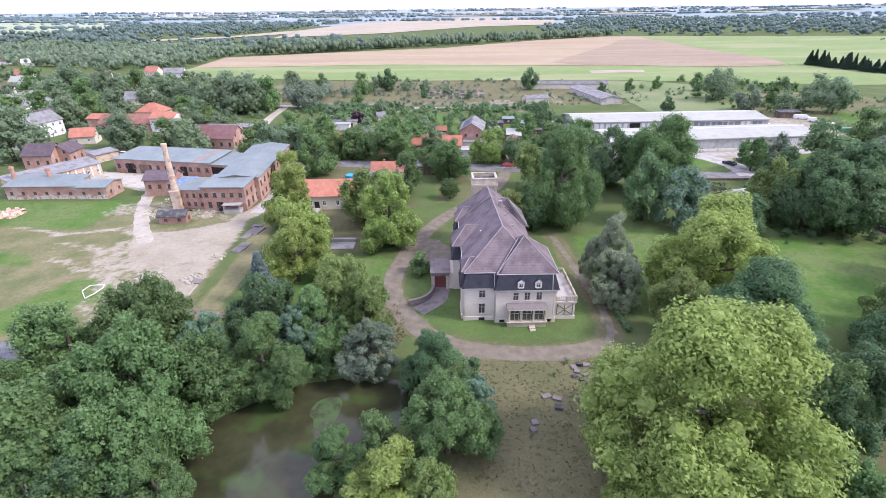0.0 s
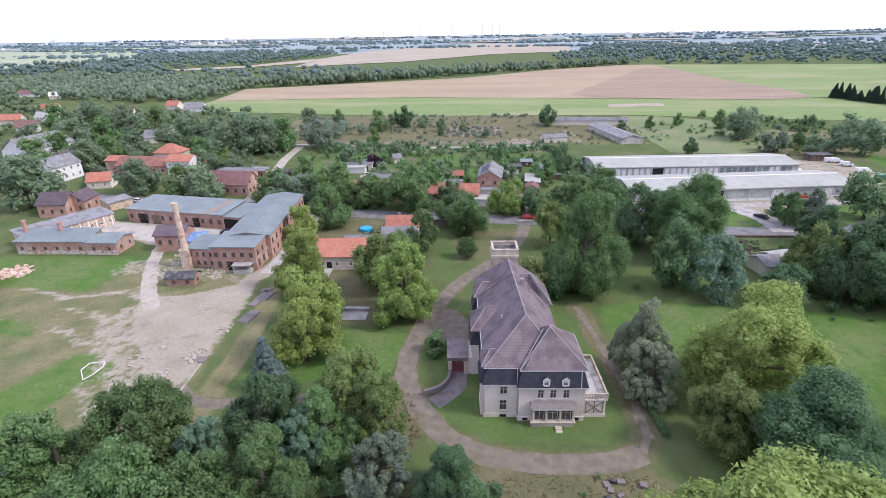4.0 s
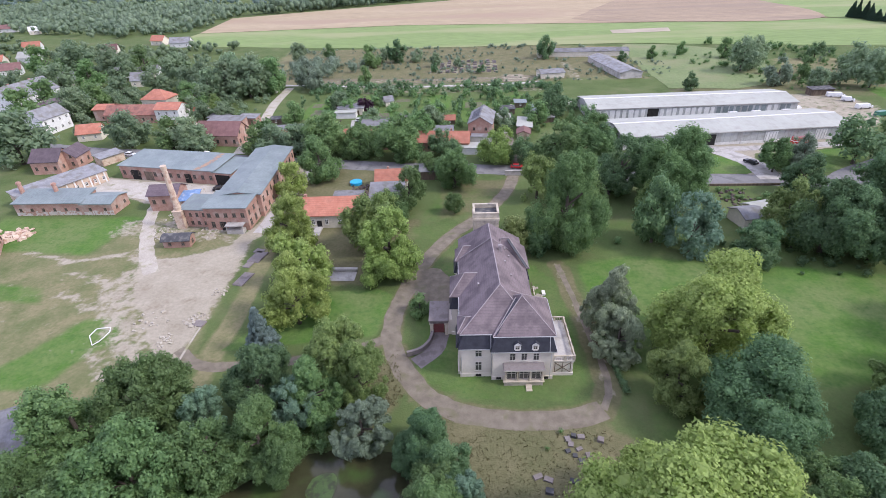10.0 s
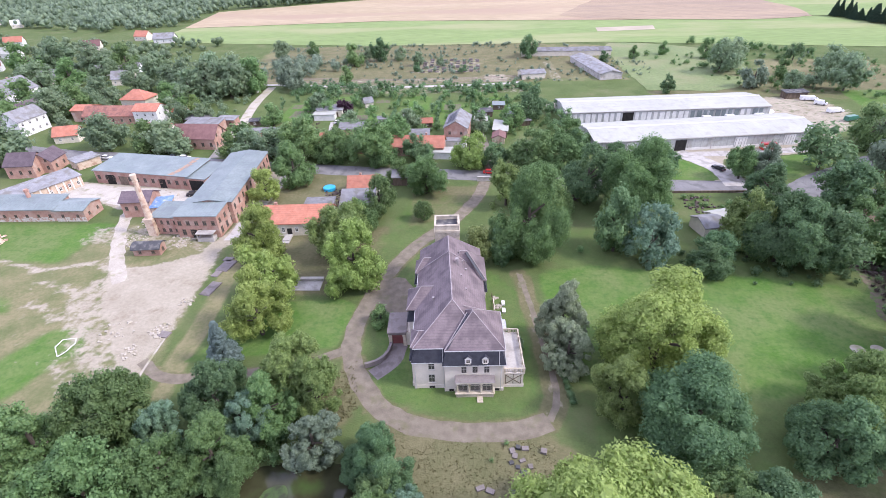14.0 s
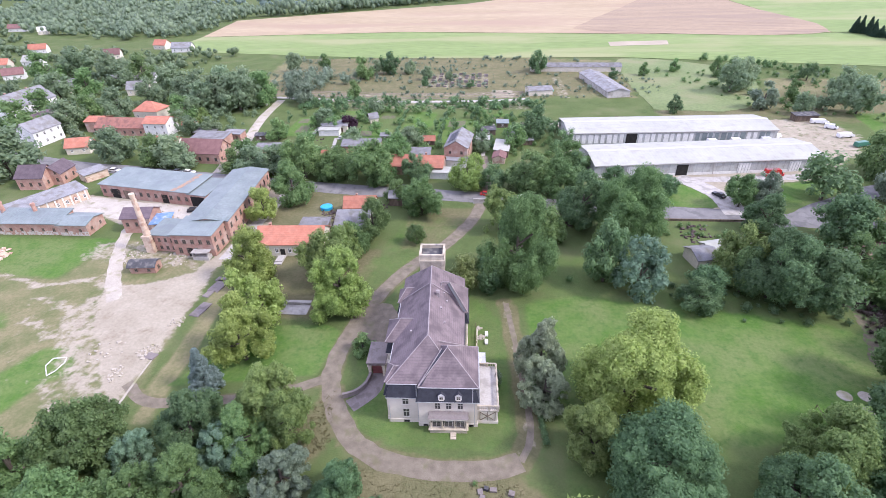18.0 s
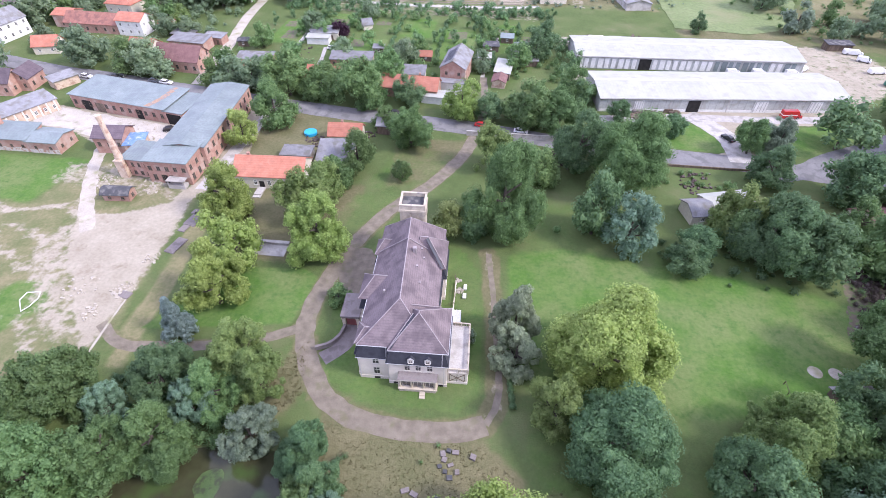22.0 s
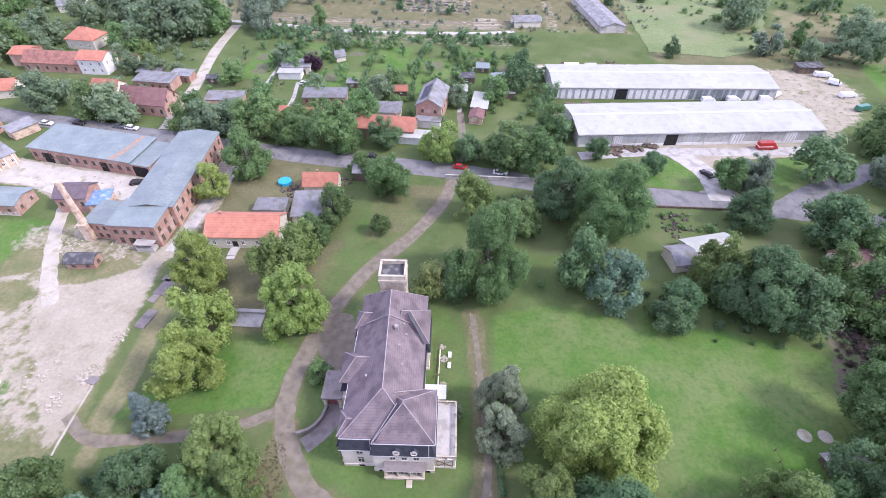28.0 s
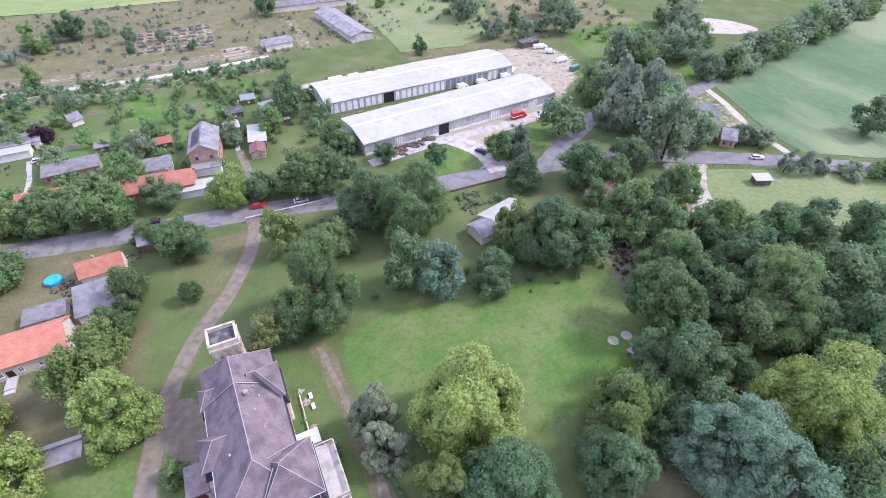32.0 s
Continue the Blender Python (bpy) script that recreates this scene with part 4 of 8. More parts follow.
def roof_part(x0, x1, y0, y1, ridge):
    part("roof", ridge_roof(x0, x1, y0, y1, ridge), TILE, manor)
    bm = bmesh.new()
    for p in ridge:
        for c in ((x0, y0), (x1, y0), (x1, y1), (x0, y1)):
            if min((q[0] - c[0]) ** 2 + (q[1] - c[1]) ** 2 for q in ridge) >= (p[0] - c[0]) ** 2 + (p[1] - c[1]) ** 2 - 0.01:
                bar(bm, (p[0], p[1], p[2] + 0.03), (c[0], c[1], CURB + 0.17), 0.12, 0.08)
    if ridge[0] != ridge[1]:
        bar(bm, (ridge[0][0], ridge[0][1], ridge[0][2] + 0.04), (ridge[1][0], ridge[1][1], ridge[1][2] + 0.04), 0.15, 0.1)
    part("ridge_cap", bm, RIDGE, manor, "pale ridge and hip caps")


roof_part(1.5, 14.7, 72.3, 103.0, ((8.45, 78.3, 14.9), (7.75, 99.6, 14.9)))
roof_part(6.9, 17.2, 71.6, 81.6, ((11.9, 76.2, 14.0), (11.901, 76.6, 14.0)))
roof_part(-0.2, 6.6, 82.5, 88.9, ((2.6, 86.0, 12.0), (5.6, 86.0, 12.0)))
roof_part(1.1, 5.0, 72.6, 77.2, ((2.6, 75.0, 10.7), (4.2, 75.0, 10.7)))
roof_part(0.8, 5.6, 94.3, 98.9, ((2.6, 96.6, 11.4), (5.0, 96.6, 11.4)))
roof_part(8.6, 15.4, 91.3, 99.5, ((10.1, 95.4, 13.7), (11.6, 95.4, 13.7)))
for a, b in (((6.95, 71.7, 9.2), (10.9, 76.3, 13.6)), ((15.3, 81.5, 9.4), (10.3, 78.2, 13.6)), ((8.0, 93.4, 15.0), (14.4, 94.3, 9.6)), ((7.8, 93.4, 15.0), (1.8, 94.6, 9.7))):
    valley = bmesh.new()
    bar(valley, a, b, 0.14, 0.08)
    part("valley_gutter", valley, RIDGE, manor, "pale lead valley gutter")
for x, y, z in ((5.0, 82, 12.4), (10.2, 88, 13.1), (11.2, 91, 12.3), (11.0, 84.5, 12.4), (10.6, 93.0, 12.8)):
    part("roof_hatch", solid((x - 0.16, x + 0.16, y - 0.2, y + 0.2, z - 0.5, z + 0.12)), RIDGE, manor, "small pale roof light")
for x, y, z in ((9.5, 91.0, 14.9),):
    stack = part("chimney", solid((x - 0.3, x + 0.3, y - 0.3, y + 0.3, z - 2.5, z), (x - 0.37, x + 0.37, y - 0.37, y + 0.37, z - 0.3, z - 0.15)), RIDGE, manor, "small weathered chimney stack")
# tower behind
tower = (5.0, 10.1, 102.6, 107.0)
x0, x1, y0, y1 = tower
part("tower", solid((x0, x1, y0, y1, -0.3, 14.2), (x0 - 0.25, x1 + 0.25, y0 - 0.25, y1 + 0.25, 13.9, 14.4), (x0 - 0.12, x1 + 0.12, y0 - 0.12, y1 + 0.12, 10.6, 10.95)), STONE, manor, "square cream stone tower")
for a in ((x0 - 0.1, x1 + 0.1, y0 - 0.1, y0 + 0.18), (x0 - 0.1, x1 + 0.1, y1 - 0.18, y1 + 0.1), (x0 - 0.1, x0 + 0.18, y0 + 0.18, y1 - 0.18), (x1 - 0.18, x1 + 0.1, y0 + 0.18, y1 - 0.18)):
    part("parapet", solid((*a, 14.4, 15.5), (a[0] - 0.08, a[1] + 0.08, a[2] - 0.08, a[3] + 0.08, 15.5, 15.7)), STONE, manor)
part("tower_roof", solid((x0 + 0.18, x1 - 0.18, y0 + 0.18, y1 - 0.18, 14.4, 14.75)), FELT, manor, "flat dark felt roof")
for u in (0.35, 1.7, 3.1, 4.45):
    for y in (y0 - 0.14, y1 + 0.04):
        part("pilaster", solid((x0 + u, x0 + u + 0.45, y, y + 0.1 + 0.04, 10.95, 13.9)), STONE, manor)
for v in (0.3, 1.6, 2.7, 3.9):
    for x in (x0 - 0.14, x1):
        part("pilaster", solid((x, x + 0.14, y0 + v, y0 + v + 0.4, 10.95, 13.9)), STONE, manor)
# front windows
for x in (10.2, 12.1, 14.1):
    window(manor, pose(x, 71.2, 4.35), 1.0, 1.6, False, OLD_WHITE)
for z, h in ((1.4, 2.0), (4.5, 1.5)):
    window(manor, pose(4.6, 72.0, z), 1.15, h, False, OLD_WHITE)
for x in (8.0, 9.8, 11.6, 13.6, 16.0):
    part("cellar_window", solid((x - 0.4, x + 0.4, 71.03, 71.1, 0.1, 0.6)), DARK, manor)
part("cellar_window", solid((4.1, 5.1, 71.83, 71.9, 0.1, 0.6)), DARK, manor)
# porch of the front bay: three glazed bays between columns under a sloped canopy
part("porch_base", solid((8.8, 15.3, 69.7, 71.2, -0.3, 0.9), (8.6, 15.5, 69.5, 71.1, 0.9, 1.02)), STONE, manor)
for x in (9.0, 11.0, 13.1, 15.1):
    bm = bmesh.new()
    tube(bm, x, 69.95, 1.02, 3.2, 0.17, 0.14, 10)
    box(bm, x - 0.22, x + 0.22, 69.73, 70.17, 1.02, 1.2)
    box(bm, x - 0.22, x + 0.22, 69.73, 70.17, 3.1, 3.25)
    part("column", bm, STONE, manor)
part("beam", solid((8.75, 15.35, 69.65, 71.2, 3.25, 3.6)), PLASTER, manor)
bm = bmesh.new()
frustum(bm, ring(8.6, 15.5, 69.6, 71.2, 3.6), ring(8.7, 15.4, 70.5, 71.2, 3.86))
part("canopy", bm, RAMP, manor, "thin weathered grey porch canopy")
for x in (10.0, 12.05, 14.1):
    window(manor, pose(x, 70.25, 1.02), 1.55, 2.1, False, OLD_WHITE)
# near-black sheet in place of the shade behind the porch glazing
part("porch_wall", solid((8.9, 15.2, 70.28, 70.34, 1.0, 3.25)), DARK, manor)
part("front_step", solid((12.4, 13.4, 68.9, 69.7, 0, 0.3), (12.4, 13.4, 68.4, 68.9, 0, 0.15)), STONE, manor)
# downpipes, gutters and two dark strips along roof valleys
PIPE = material("zinc_pipe", (0.42, 0.42, 0.42), (0.52, 0.52, 0.52), 0.6, 0.5, 0.05, metal=0.3)
for x, y, z in ((6.75, 71.85, EAVE), (16.55, 71.05, EAVE), (1.75, 71.85, 4.6)):
    bm = bmesh.new()
    tube(bm, x, y - 0.12, 0.4, z, 0.06, 0.06, 8)
    part("downpipe", bm, PIPE, manor, "grey zinc downpipe")
for x, y in ((6.6, 72.0), (16.2, 71.25)):
    bm = bmesh.new()
    bar(bm, (x, y - 0.42, EAVE + 0.05), (x, y + 0.22, CURB + 0.05), 0.11, 0.08)
    part("downpipe", bm, PIPE, manor, "grey zinc pipe over the slate slope")
for a, b in (((1.2, 71.6, 6.44), (6.5, 71.6, 6.44)), ((6.5, 70.8, 6.44), (17.4, 70.8, 6.44)), ((17.4, 70.8, 6.44), (17.4, 81.9, 6.44)), ((1.5, 72.25, 9.1), (6.8, 72.25, 9.1)), ((6.9, 71.55, 9.1), (17.2, 71.55, 9.1)), ((17.22, 71.6, 9.1), (17.22, 81.6, 9.1)), ((1.46, 77.4, 9.1), (1.46, 82.4, 9.1)), ((1.46, 89.0, 9.1), (1.46, 94.2, 9.1))):
    bm = bmesh.new()
    bar(bm, a, b, 0.13, 0.1)
    part("gutter", bm, PIPE, manor, "grey zinc gutter")
for a, b in (((11.35, 94.9, 13.75), (14.75, 90.9, 9.75)), ((11.0, 76.2, 13.45), (7.3, 71.9, 9.35))):
    bm = bmesh.new()
    bar(bm, a, b, 0.55, 0.12)
    part("lead_channel", bm, SLATE, manor, "dark strip along a roof valley")
# dormers on the slate
for x in (10.9, 13.8):
    dormer = part("dormer", solid((x - 0.55, x + 0.55, 70.95, 72.6, 6.85, 7.9)), WHITE, manor, "white dormer with a triangular pediment")
    bm = bmesh.new()
    frustum(bm, [(x - 0.62, 70.9, 7.9), (x + 0.62, 70.9, 7.9), (x, 70.9, 8.45)], [(x - 0.62, 71.1, 7.9), (x + 0.62, 71.1, 7.9), (x, 71.1, 8.45)])
    bmesh.ops.recalc_face_normals(bm, faces=bm.faces)
    part("pediment", bm, WHITE, dormer)
    bm = bmesh.new()
    for side in (-1, 1):
        low = [(x + side * 0.75, 70.85, 7.85), (x + side * 0.75, 72.8, 7.85), (x, 72.8, 8.5), (x, 70.85, 8.5)]
        frustum(bm, low, [(a, b, c + 0.07) for a, b, c in low])
    bmesh.ops.recalc_face_normals(bm, faces=bm.faces)
    part("dormer_roof", bm, SLATE, dormer)
    window(dormer, pose(x, 70.95, 6.95), 0.7, 0.85, False, OLD_WHITE)
for y in (79, 81, 91, 93):
    window(manor, pose(1.6, y, 1.5, 0, 0, -90), 1.1, 2.0, False, OLD_WHITE)
    window(manor, pose(1.6, y, 4.4, 0, 0, -90), 1.0, 1.5, False, OLD_WHITE)
for y in (84, 85.7, 87.4):
    window(manor, pose(0.1, y, 4.4, 0, 0, -90), 0.9, 1.5, False, OLD_WHITE)
for y in (83.5, 86.5, 89.5):
    window(manor, pose(14.5, y, 1.5, 0, 0, 90), 1.1, 2.1, False, OLD_WHITE)
    window(manor, pose(14.5, y, 4.4, 0, 0, 90), 1.0, 1.5, False, OLD_WHITE)
for y in (93.5, 97):
    window(manor, pose(15.2, y, 1.5, 0, 0, 90), 1.1, 2.1, False, OLD_WHITE)
    window(manor, pose(15.2, y, 4.4, 0, 0, 90), 1.0, 1.5, False, OLD_WHITE)
# terrace with a balustrade
part("terrace", solid((17.0, 20.6, 72.0, 82.0, -0.3, 3.3), (16.9, 20.8, 71.8, 82.2, 3.3, 3.55), (17.0, 20.72, 71.88, 82.1, -0.3, 0.6)), PLASTER, manor, "terrace block with pale floor")
part("terrace_floor", solid((17.1, 20.55, 72.15, 81.9, 3.55, 3.6)), CONCRETE, manor, "pale worn terrace floor")
for a, b in (((17.5, 71.86, 0.9), (20.1, 71.86, 3.0)), ((20.1, 71.84, 0.9), (17.5, 71.84, 3.0)), ((17.5, 71.85, 0.9), (17.5, 71.85, 3.1)), ((20.15, 71.85, 0.9), (20.15, 71.85, 3.1)), ((18.8, 71.85, 0.9), (18.8, 71.85, 3.1))):
    bm = bmesh.new()
    bar(bm, a, b, 0.1, 0.1)
    part("timber_brace", bm, WOOD, manor, "weathered timber brace")
part("terrace_panel", solid((17.5, 20.1, 71.9, 71.97, 0.9, 3.0)), CREAM, manor)
for a, b in (((17.1, 71.95), (20.65, 71.95)), ((20.65, 71.95), (20.65, 82.05)), ((17.1, 82.05), (20.65, 82.05))):
    n = max(int(math.dist(a, b) / 0.32), 2)
    bm = bmesh.new()
    bar(bm, (*a, 4.5), (*b, 4.5), 0.22, 0.14)
    part("balustrade_rail", bm, STONE, manor)
    for i in range(n + 1):
        x, y = a[0] + (b[0] - a[0]) * i / n, a[1] + (b[1] - a[1]) * i / n
        bm = bmesh.new()
        if i % 6 == 0:
            box(bm, x - 0.16, x + 0.16, y - 0.16, y + 0.16, 3.55, 4.62)
        else:
            tube(bm, x, y, 3.55, 4.44, 0.06, 0.06, 5)
        part("baluster", bm, STONE, manor)
# east loggia, scaffold rails and steps
part("loggia", solid((14.9, 18.5, 83.4, 86.0, -0.3, 3.0), (14.7, 18.8, 83.2, 86.2, 3.0, 3.3)), WHITE, manor, "small white loggia roof")
# west porch with flat roof and red door
part("entrance_porch", solid((-4.1, -0.7, 82.6, 88.2, 2.9, 3.5), (-4.3, -0.5, 82.4, 88.4, 3.5, 3.75)), RAMP, manor, "flat weathered grey porch roof")
for x, y in ((-4.1, 82.6), (-1.3, 82.6), (-4.1, 87.6)):
    part("porch_pier", solid((x, x + 0.6, y, y + 0.6, -0.3, 2.9), (x - 0.08, x + 0.68, y - 0.08, y + 0.68, 2.6, 2.9)), STONE, manor)
part("porch_wall", solid((-0.7, 0.1, 82.9, 88.2, -0.3, 3.4)), PLASTER, manor)
RED_DOOR = material("red_door", (0.16, 0.05, 0.05), (0.22, 0.075, 0.07), 1.0, 0.6, 0.1)
part("door", solid((-3.5, -1.4, 83.4, 83.5, 0, 2.6)), RED_DOOR, manor, "dark red entrance door")
bm = bmesh.new()
line = smooth_line([(-8.3, 76.4), (-6.6, 77.1), (-5.3, 78.2), (-4.4, 79.9), (-4.0, 82.4)], 0.7)
for a, b in zip(line, line[1:]):
    bar(bm, (a.x, a.y, 0.5), (b.x, b.y, 0.5), 0.4, 1.1)
    bar(bm, (a.x, a.y, 1.08), (b.x, b.y, 1.08), 0.5, 0.12)
tagged(part("ramp_wall", bm, RAMP), "curved weathered stone wall along the entrance ramp", "wall")
for y in (92.9, 95.4):
    tagged(part("garden_bench", solid((18.2, 18.9, y - 0.7, y + 0.7, 0.38, 0.46), (18.25, 18.85, y - 0.6, y - 0.5, 0, 0.38), (18.25, 18.85, y + 0.5, y + 0.6, 0, 0.38)), WHITE), "pale stone garden bench on the lawn", "bench", "garden benches")


# ---- brick works ----
building("works_wing", "long red-brick works wing with blue-grey metal roof", "factory", -62.2, 149.6, 94, 37, 12, 6.8, "gable", 0.9, BRICK, TIN, (("S", 10, 1.0, 1.0, 1.3), ("S", 10, 4.0, 1.0, 1.5), ("E", 2, 4.0, 1.0, 1.5)))
building("works_block", "two-storey red-brick works block with metal roof", "factory", -61.8, 128.4, 0, 11.6, 9.5, 6.6, "shed", 0.5, BRICK, TIN, (("S", 5, 3.9, 1.0, 1.2, -4.6, 4.6), ("S", 3, 0.9, 1.0, 1.7, -4, 0.5), ("E", 3, 4.0, 1.0, 1.3), ("E", 3, 0.9, 1.1, 1.8)), (("S", -1.2, 1.2, 2.4, DARK),))
building("works_annex", "lower grey-brick annex with metal roof", "factory", -71.5, 129.6, -4, 7.6, 8.0, 5.2, "shed", 0.6, BRICK, TIN, (("S", 4, 3.2, 0.7, 1.1), ("S", 4, 0.8, 0.8, 1.0)))
tagged(part("loading_dock", solid((-61.5, -57.0, 121.4, 123.4, -0.2, 1.1), (-61.7, -56.8, 121.2, 123.4, 2.3, 2.5), (-61.5, -61.2, 121.4, 121.7, 1.1, 2.3), (-57.3, -57.0, 121.4, 121.7, 1.1, 2.3)), CONCRETE), "small concrete loading dock by the brick works", "dock")
north_hall = building("north_hall", "long low red-brick hall with blue-grey metal roof", "factory", -95.6, 162.8, -10, 36.0, 12.5, 4.6, "shed", 1.0, BRICK, TIN, (("S", 12, 1.6, 1.1, 1.4),), (("S", -12, 3, 3.2, DARK), ("S", -7, 3, 3.0, WOOD), ("S", 8, 2.2, 3.0, DARK)))
building("north_shed", "open shed with patched metal roof", "shed", -75.0, 158.6, -10, 6.6, 11.5, 4.2, "shed", 0.8, BRICK, TIN, (), (("S", 0, 5, 3.4, DARK),))
building("boiler_house", "small brick boiler house with dark purple roof", "factory", -86.1, 138.9, 5, 8.3, 7.0, 5.0, "gable", 1.8, BRICK, PURPLE_TILE, (("S", 3, 2.4, 0.9, 1.2), ("E", 2, 2.4, 0.9, 1.3)))
building("boiler_annex", "small brick lean-to with blue tarpaulin roof", "shed", -79.3, 138.0, 12, 5, 5, 3.2, "shed", 0.8, PALE_BRICK, material("blue_tarpaulin", (0.10, 0.19, 0.36), (0.22, 0.33, 0.5), 1.2, 0.5, 0.3, third=(0.36, 0.38, 0.42), third_size=1.2, third_cut=(0.58, 0.66)))
stack = root("factory_chimney", pose(-75.6, 125.6, 0), "tall tapered pale brick factory chimney", "chimney")
part("base", solid((-1.15, 1.15, -1.15, 1.15, -0.3, 5.0), (-1.28, 1.28, -1.28, 1.28, 5.0, 5.3)), PALE_BRICK, stack)
bm = bmesh.new()
tube(bm, 0, 0, 5.3, 17.6, 0.92, 0.58, 14)
part("shaft", bm, PALE_BRICK, stack)
for z0, z1, a, b in ((16.8, 17.9, 0.70, 0.78), (15.9, 16.2, 0.72, 0.72), (6.0, 6.3, 1.0, 1.0)):
    bm = bmesh.new()
    tube(bm, 0, 0, z0, z1, a, b, 14)
    part("brick_band", bm, PALE_BRICK, stack)
west_hall = building("west_hall", "low brick hall with blue-grey metal roof", "factory", -119.6, 136.7, 1, 20.5, 7.4, 3.8, "shed", 1.2, BRICK, TIN, (("S", 6, 1.4, 0.8, 0.9),))
west_hall_end = building("west_hall_end", "low brick end hall with metal roof", "factory", -104.7, 136.8, 0, 9.0, 7.6, 3.6, "gable", 0.9, BRICK, TIN, (("S", 2, 1.4, 0.8, 0.9), ("E", 2, 1.4, 0.8, 0.9)))
west_store = building("west_store", "long grey-roofed brick store", "factory", -127.0, 148.6, 62, 25, 7, 3.6, "shed", 1.2, PALE_BRICK, GREY_SHEET, (("S", 9, 1.0, 0.9, 1.2),))
for i in range(11):
    part("white_pier", solid((-0.22, 0.22, -0.16, 0, -0.2, 3.5)), WHITE, west_store, "whitewashed pier").matrix_basis = side_pose("S", 25, 7, -11.6 + 2.32 * i, 0)
part("white_gable", solid((-3.3, 3.3, -0.1, 0, -0.2, 4.0)), WHITE, west_store, "whitewashed end wall").matrix_basis = side_pose("E", 25, 7, 0, 0)
PAINTED_RED = material("red_machine_paint", (0.36, 0.05, 0.035), (0.45, 0.08, 0.05), 1.0, 0.6, 0.1)
RUSTY = material("rusty_sheet", (0.30, 0.20, 0.14), (0.40, 0.27, 0.18), 0.8, 0.85, 0.2, third=(0.2, 0.2, 0.2), third_size=1.0)
for i in range(6):
    x, y = 11.6 + 0.9 * i - 0.12 * i * i, -6.2 + 2.05 * i
    low = [(x - 0.9, y, 4.792 + 0.0752 * (y + 6.65)), (x + 0.9, y, 4.792 + 0.0752 * (y + 6.65)), (x + 1.5, y + 2.0, 4.792 + 0.0752 * (y + 8.65)), (x - 0.3, y + 2.0, 4.792 + 0.0752 * (y + 8.65))]
    sheet = bmesh.new()
    frustum(sheet, low, [(a, b, c + 0.02) for a, b, c in low])
    bmesh.ops.recalc_face_normals(sheet, faces=sheet.faces)
    part("rusty_sheet", sheet, RUSTY, north_hall, "rusty brown roof sheet")
for x, y, h in ((-131.3, 139.2, 8.0), (-120.6, 139.3, 7.5)):
    bm = bmesh.new()
    tube(bm, x, y, 2.5, h, 0.7, 0.55, 10)
    tube(bm, x, y, h - 0.6, h - 0.3, 0.75, 0.75, 10)
    tagged(part("short_chimney", bm, BRICK), "short round brick chimney on a low hall", "chimney")
building("round_roof_shed", "small brick shed with barrel felt roof", "shed", -71.8, 116.3, 4, 6.8, 3.4, 1.9, "arch", 1.1, BRICK, FELT, (("S", 2, 0.7, 0.8, 0.8), ("E", 1, 0.6, 0.9, 1.0)))
building("gatehouse", "brick house with dark purple tiled roof", "house", -144.6, 168.3, 5, 9.6, 8.8, 4.6, "gable", 3.2, BRICK, PURPLE_TILE, (("S", 3, 1.5, 0.9, 1.3), ("E", 2, 1.5, 0.9, 1.3)))
building("gatehouse_wing", "brick gatehouse wing with dark purple roof", "house", -139.6, 172.6, 95, 8.5, 6.5, 4.4, "gable", 2.6, BRICK, PURPLE_TILE, (("W", 2, 1.4, 0.9, 1.3), ("W", 2, 4.2, 0.8, 1.1), ("S", 2, 1.4, 0.9, 1.3)))
WHITEWASH = material("whitewash", (0.46, 0.42, 0.37), (0.62, 0.58, 0.52), 0.7, 0.95, 0.3, third=(0.36, 0.22, 0.16), third_size=0.9, third_cut=(0.5, 0.6))
for hall_ob, length in ((west_hall, 20.5), (west_hall_end, 9.0)):
    for i in range(int(length / 1.5)):
        face = part("peeling_render", solid((-0.78 + 0.1 * (i % 3), 0.74, -0.05 - 0.01 * (i % 2), 0, -0.2, 1.0 + 0.5 * abs(math.sin(2.1 * i)))), WHITEWASH, hall_ob, "flaking whitewashed lower wall")
        face.matrix_basis = side_pose("S", length, 7.4 if hall_ob is west_hall else 7.6, -length / 2 + 0.8 + 1.5 * i, 0)
building("west_stable", "ruined brick stable with blue roof", "barn", -128, 108, 35, 22, 9, 4.2, "gable", 2.4, BRICK, TIN, (("S", 6, 1.2, 0.8, 1.6), ("E", 4, 1.4, 0.8, 1.8)))

# ---- houses on the near side of the road ----
building("red_roof_house", "cream house with bright red tiled roof", "house", -35.4, 129.3, 3, 18.0, 9.5, 3.9, "gable", 3.0, CREAM, RED_TILE, (("S", 5, 1.2, 0.9, 1.4), ("E", 2, 1.2, 0.9, 1.3)), (("S", -2.0, 1.1, 2.2, DARK),), ((-6, 0.5, 0.7, 7.6),))
tagged(part("entrance_steps", solid((-38.4, -36.4, 121.2, 124.5, -0.1, 0.5), (-38.4, -36.4, 120.2, 121.2, -0.1, 0.25)), CONCRETE), "pale concrete steps before the red-roofed house", "steps")
building("house_annex", "low annex with grey roof behind the red-roofed house", "shed", -32.5, 139.5, 3, 8, 5, 2.6, "flat", 0, CREAM, GREY_SHEET)
building("grey_barn", "grey-roofed barn with pale walls", "barn", -20.8, 138.5, 5, 9.5, 8.5, 3.4, "shed", 1.6, CREAM, GREY_SHEET, (), (("S", 1, 2.5, 2.4, WOOD),))
building("small_red_house", "small pale house with red tiled roof", "house", -21.2, 151.0, 4, 9.5, 6.2, 3.3, "gable", 2.4, CREAM, RED_TILE, (("S", 2, 1.1, 0.8, 1.0), ("E", 1, 1.2, 0.9, 1.1)), (), ((-1, 0.4, 0.6, 6.4),))
pool = root("garden_pool", pose(-33.2, 153.0, 0), "round blue garden pool", "pool")
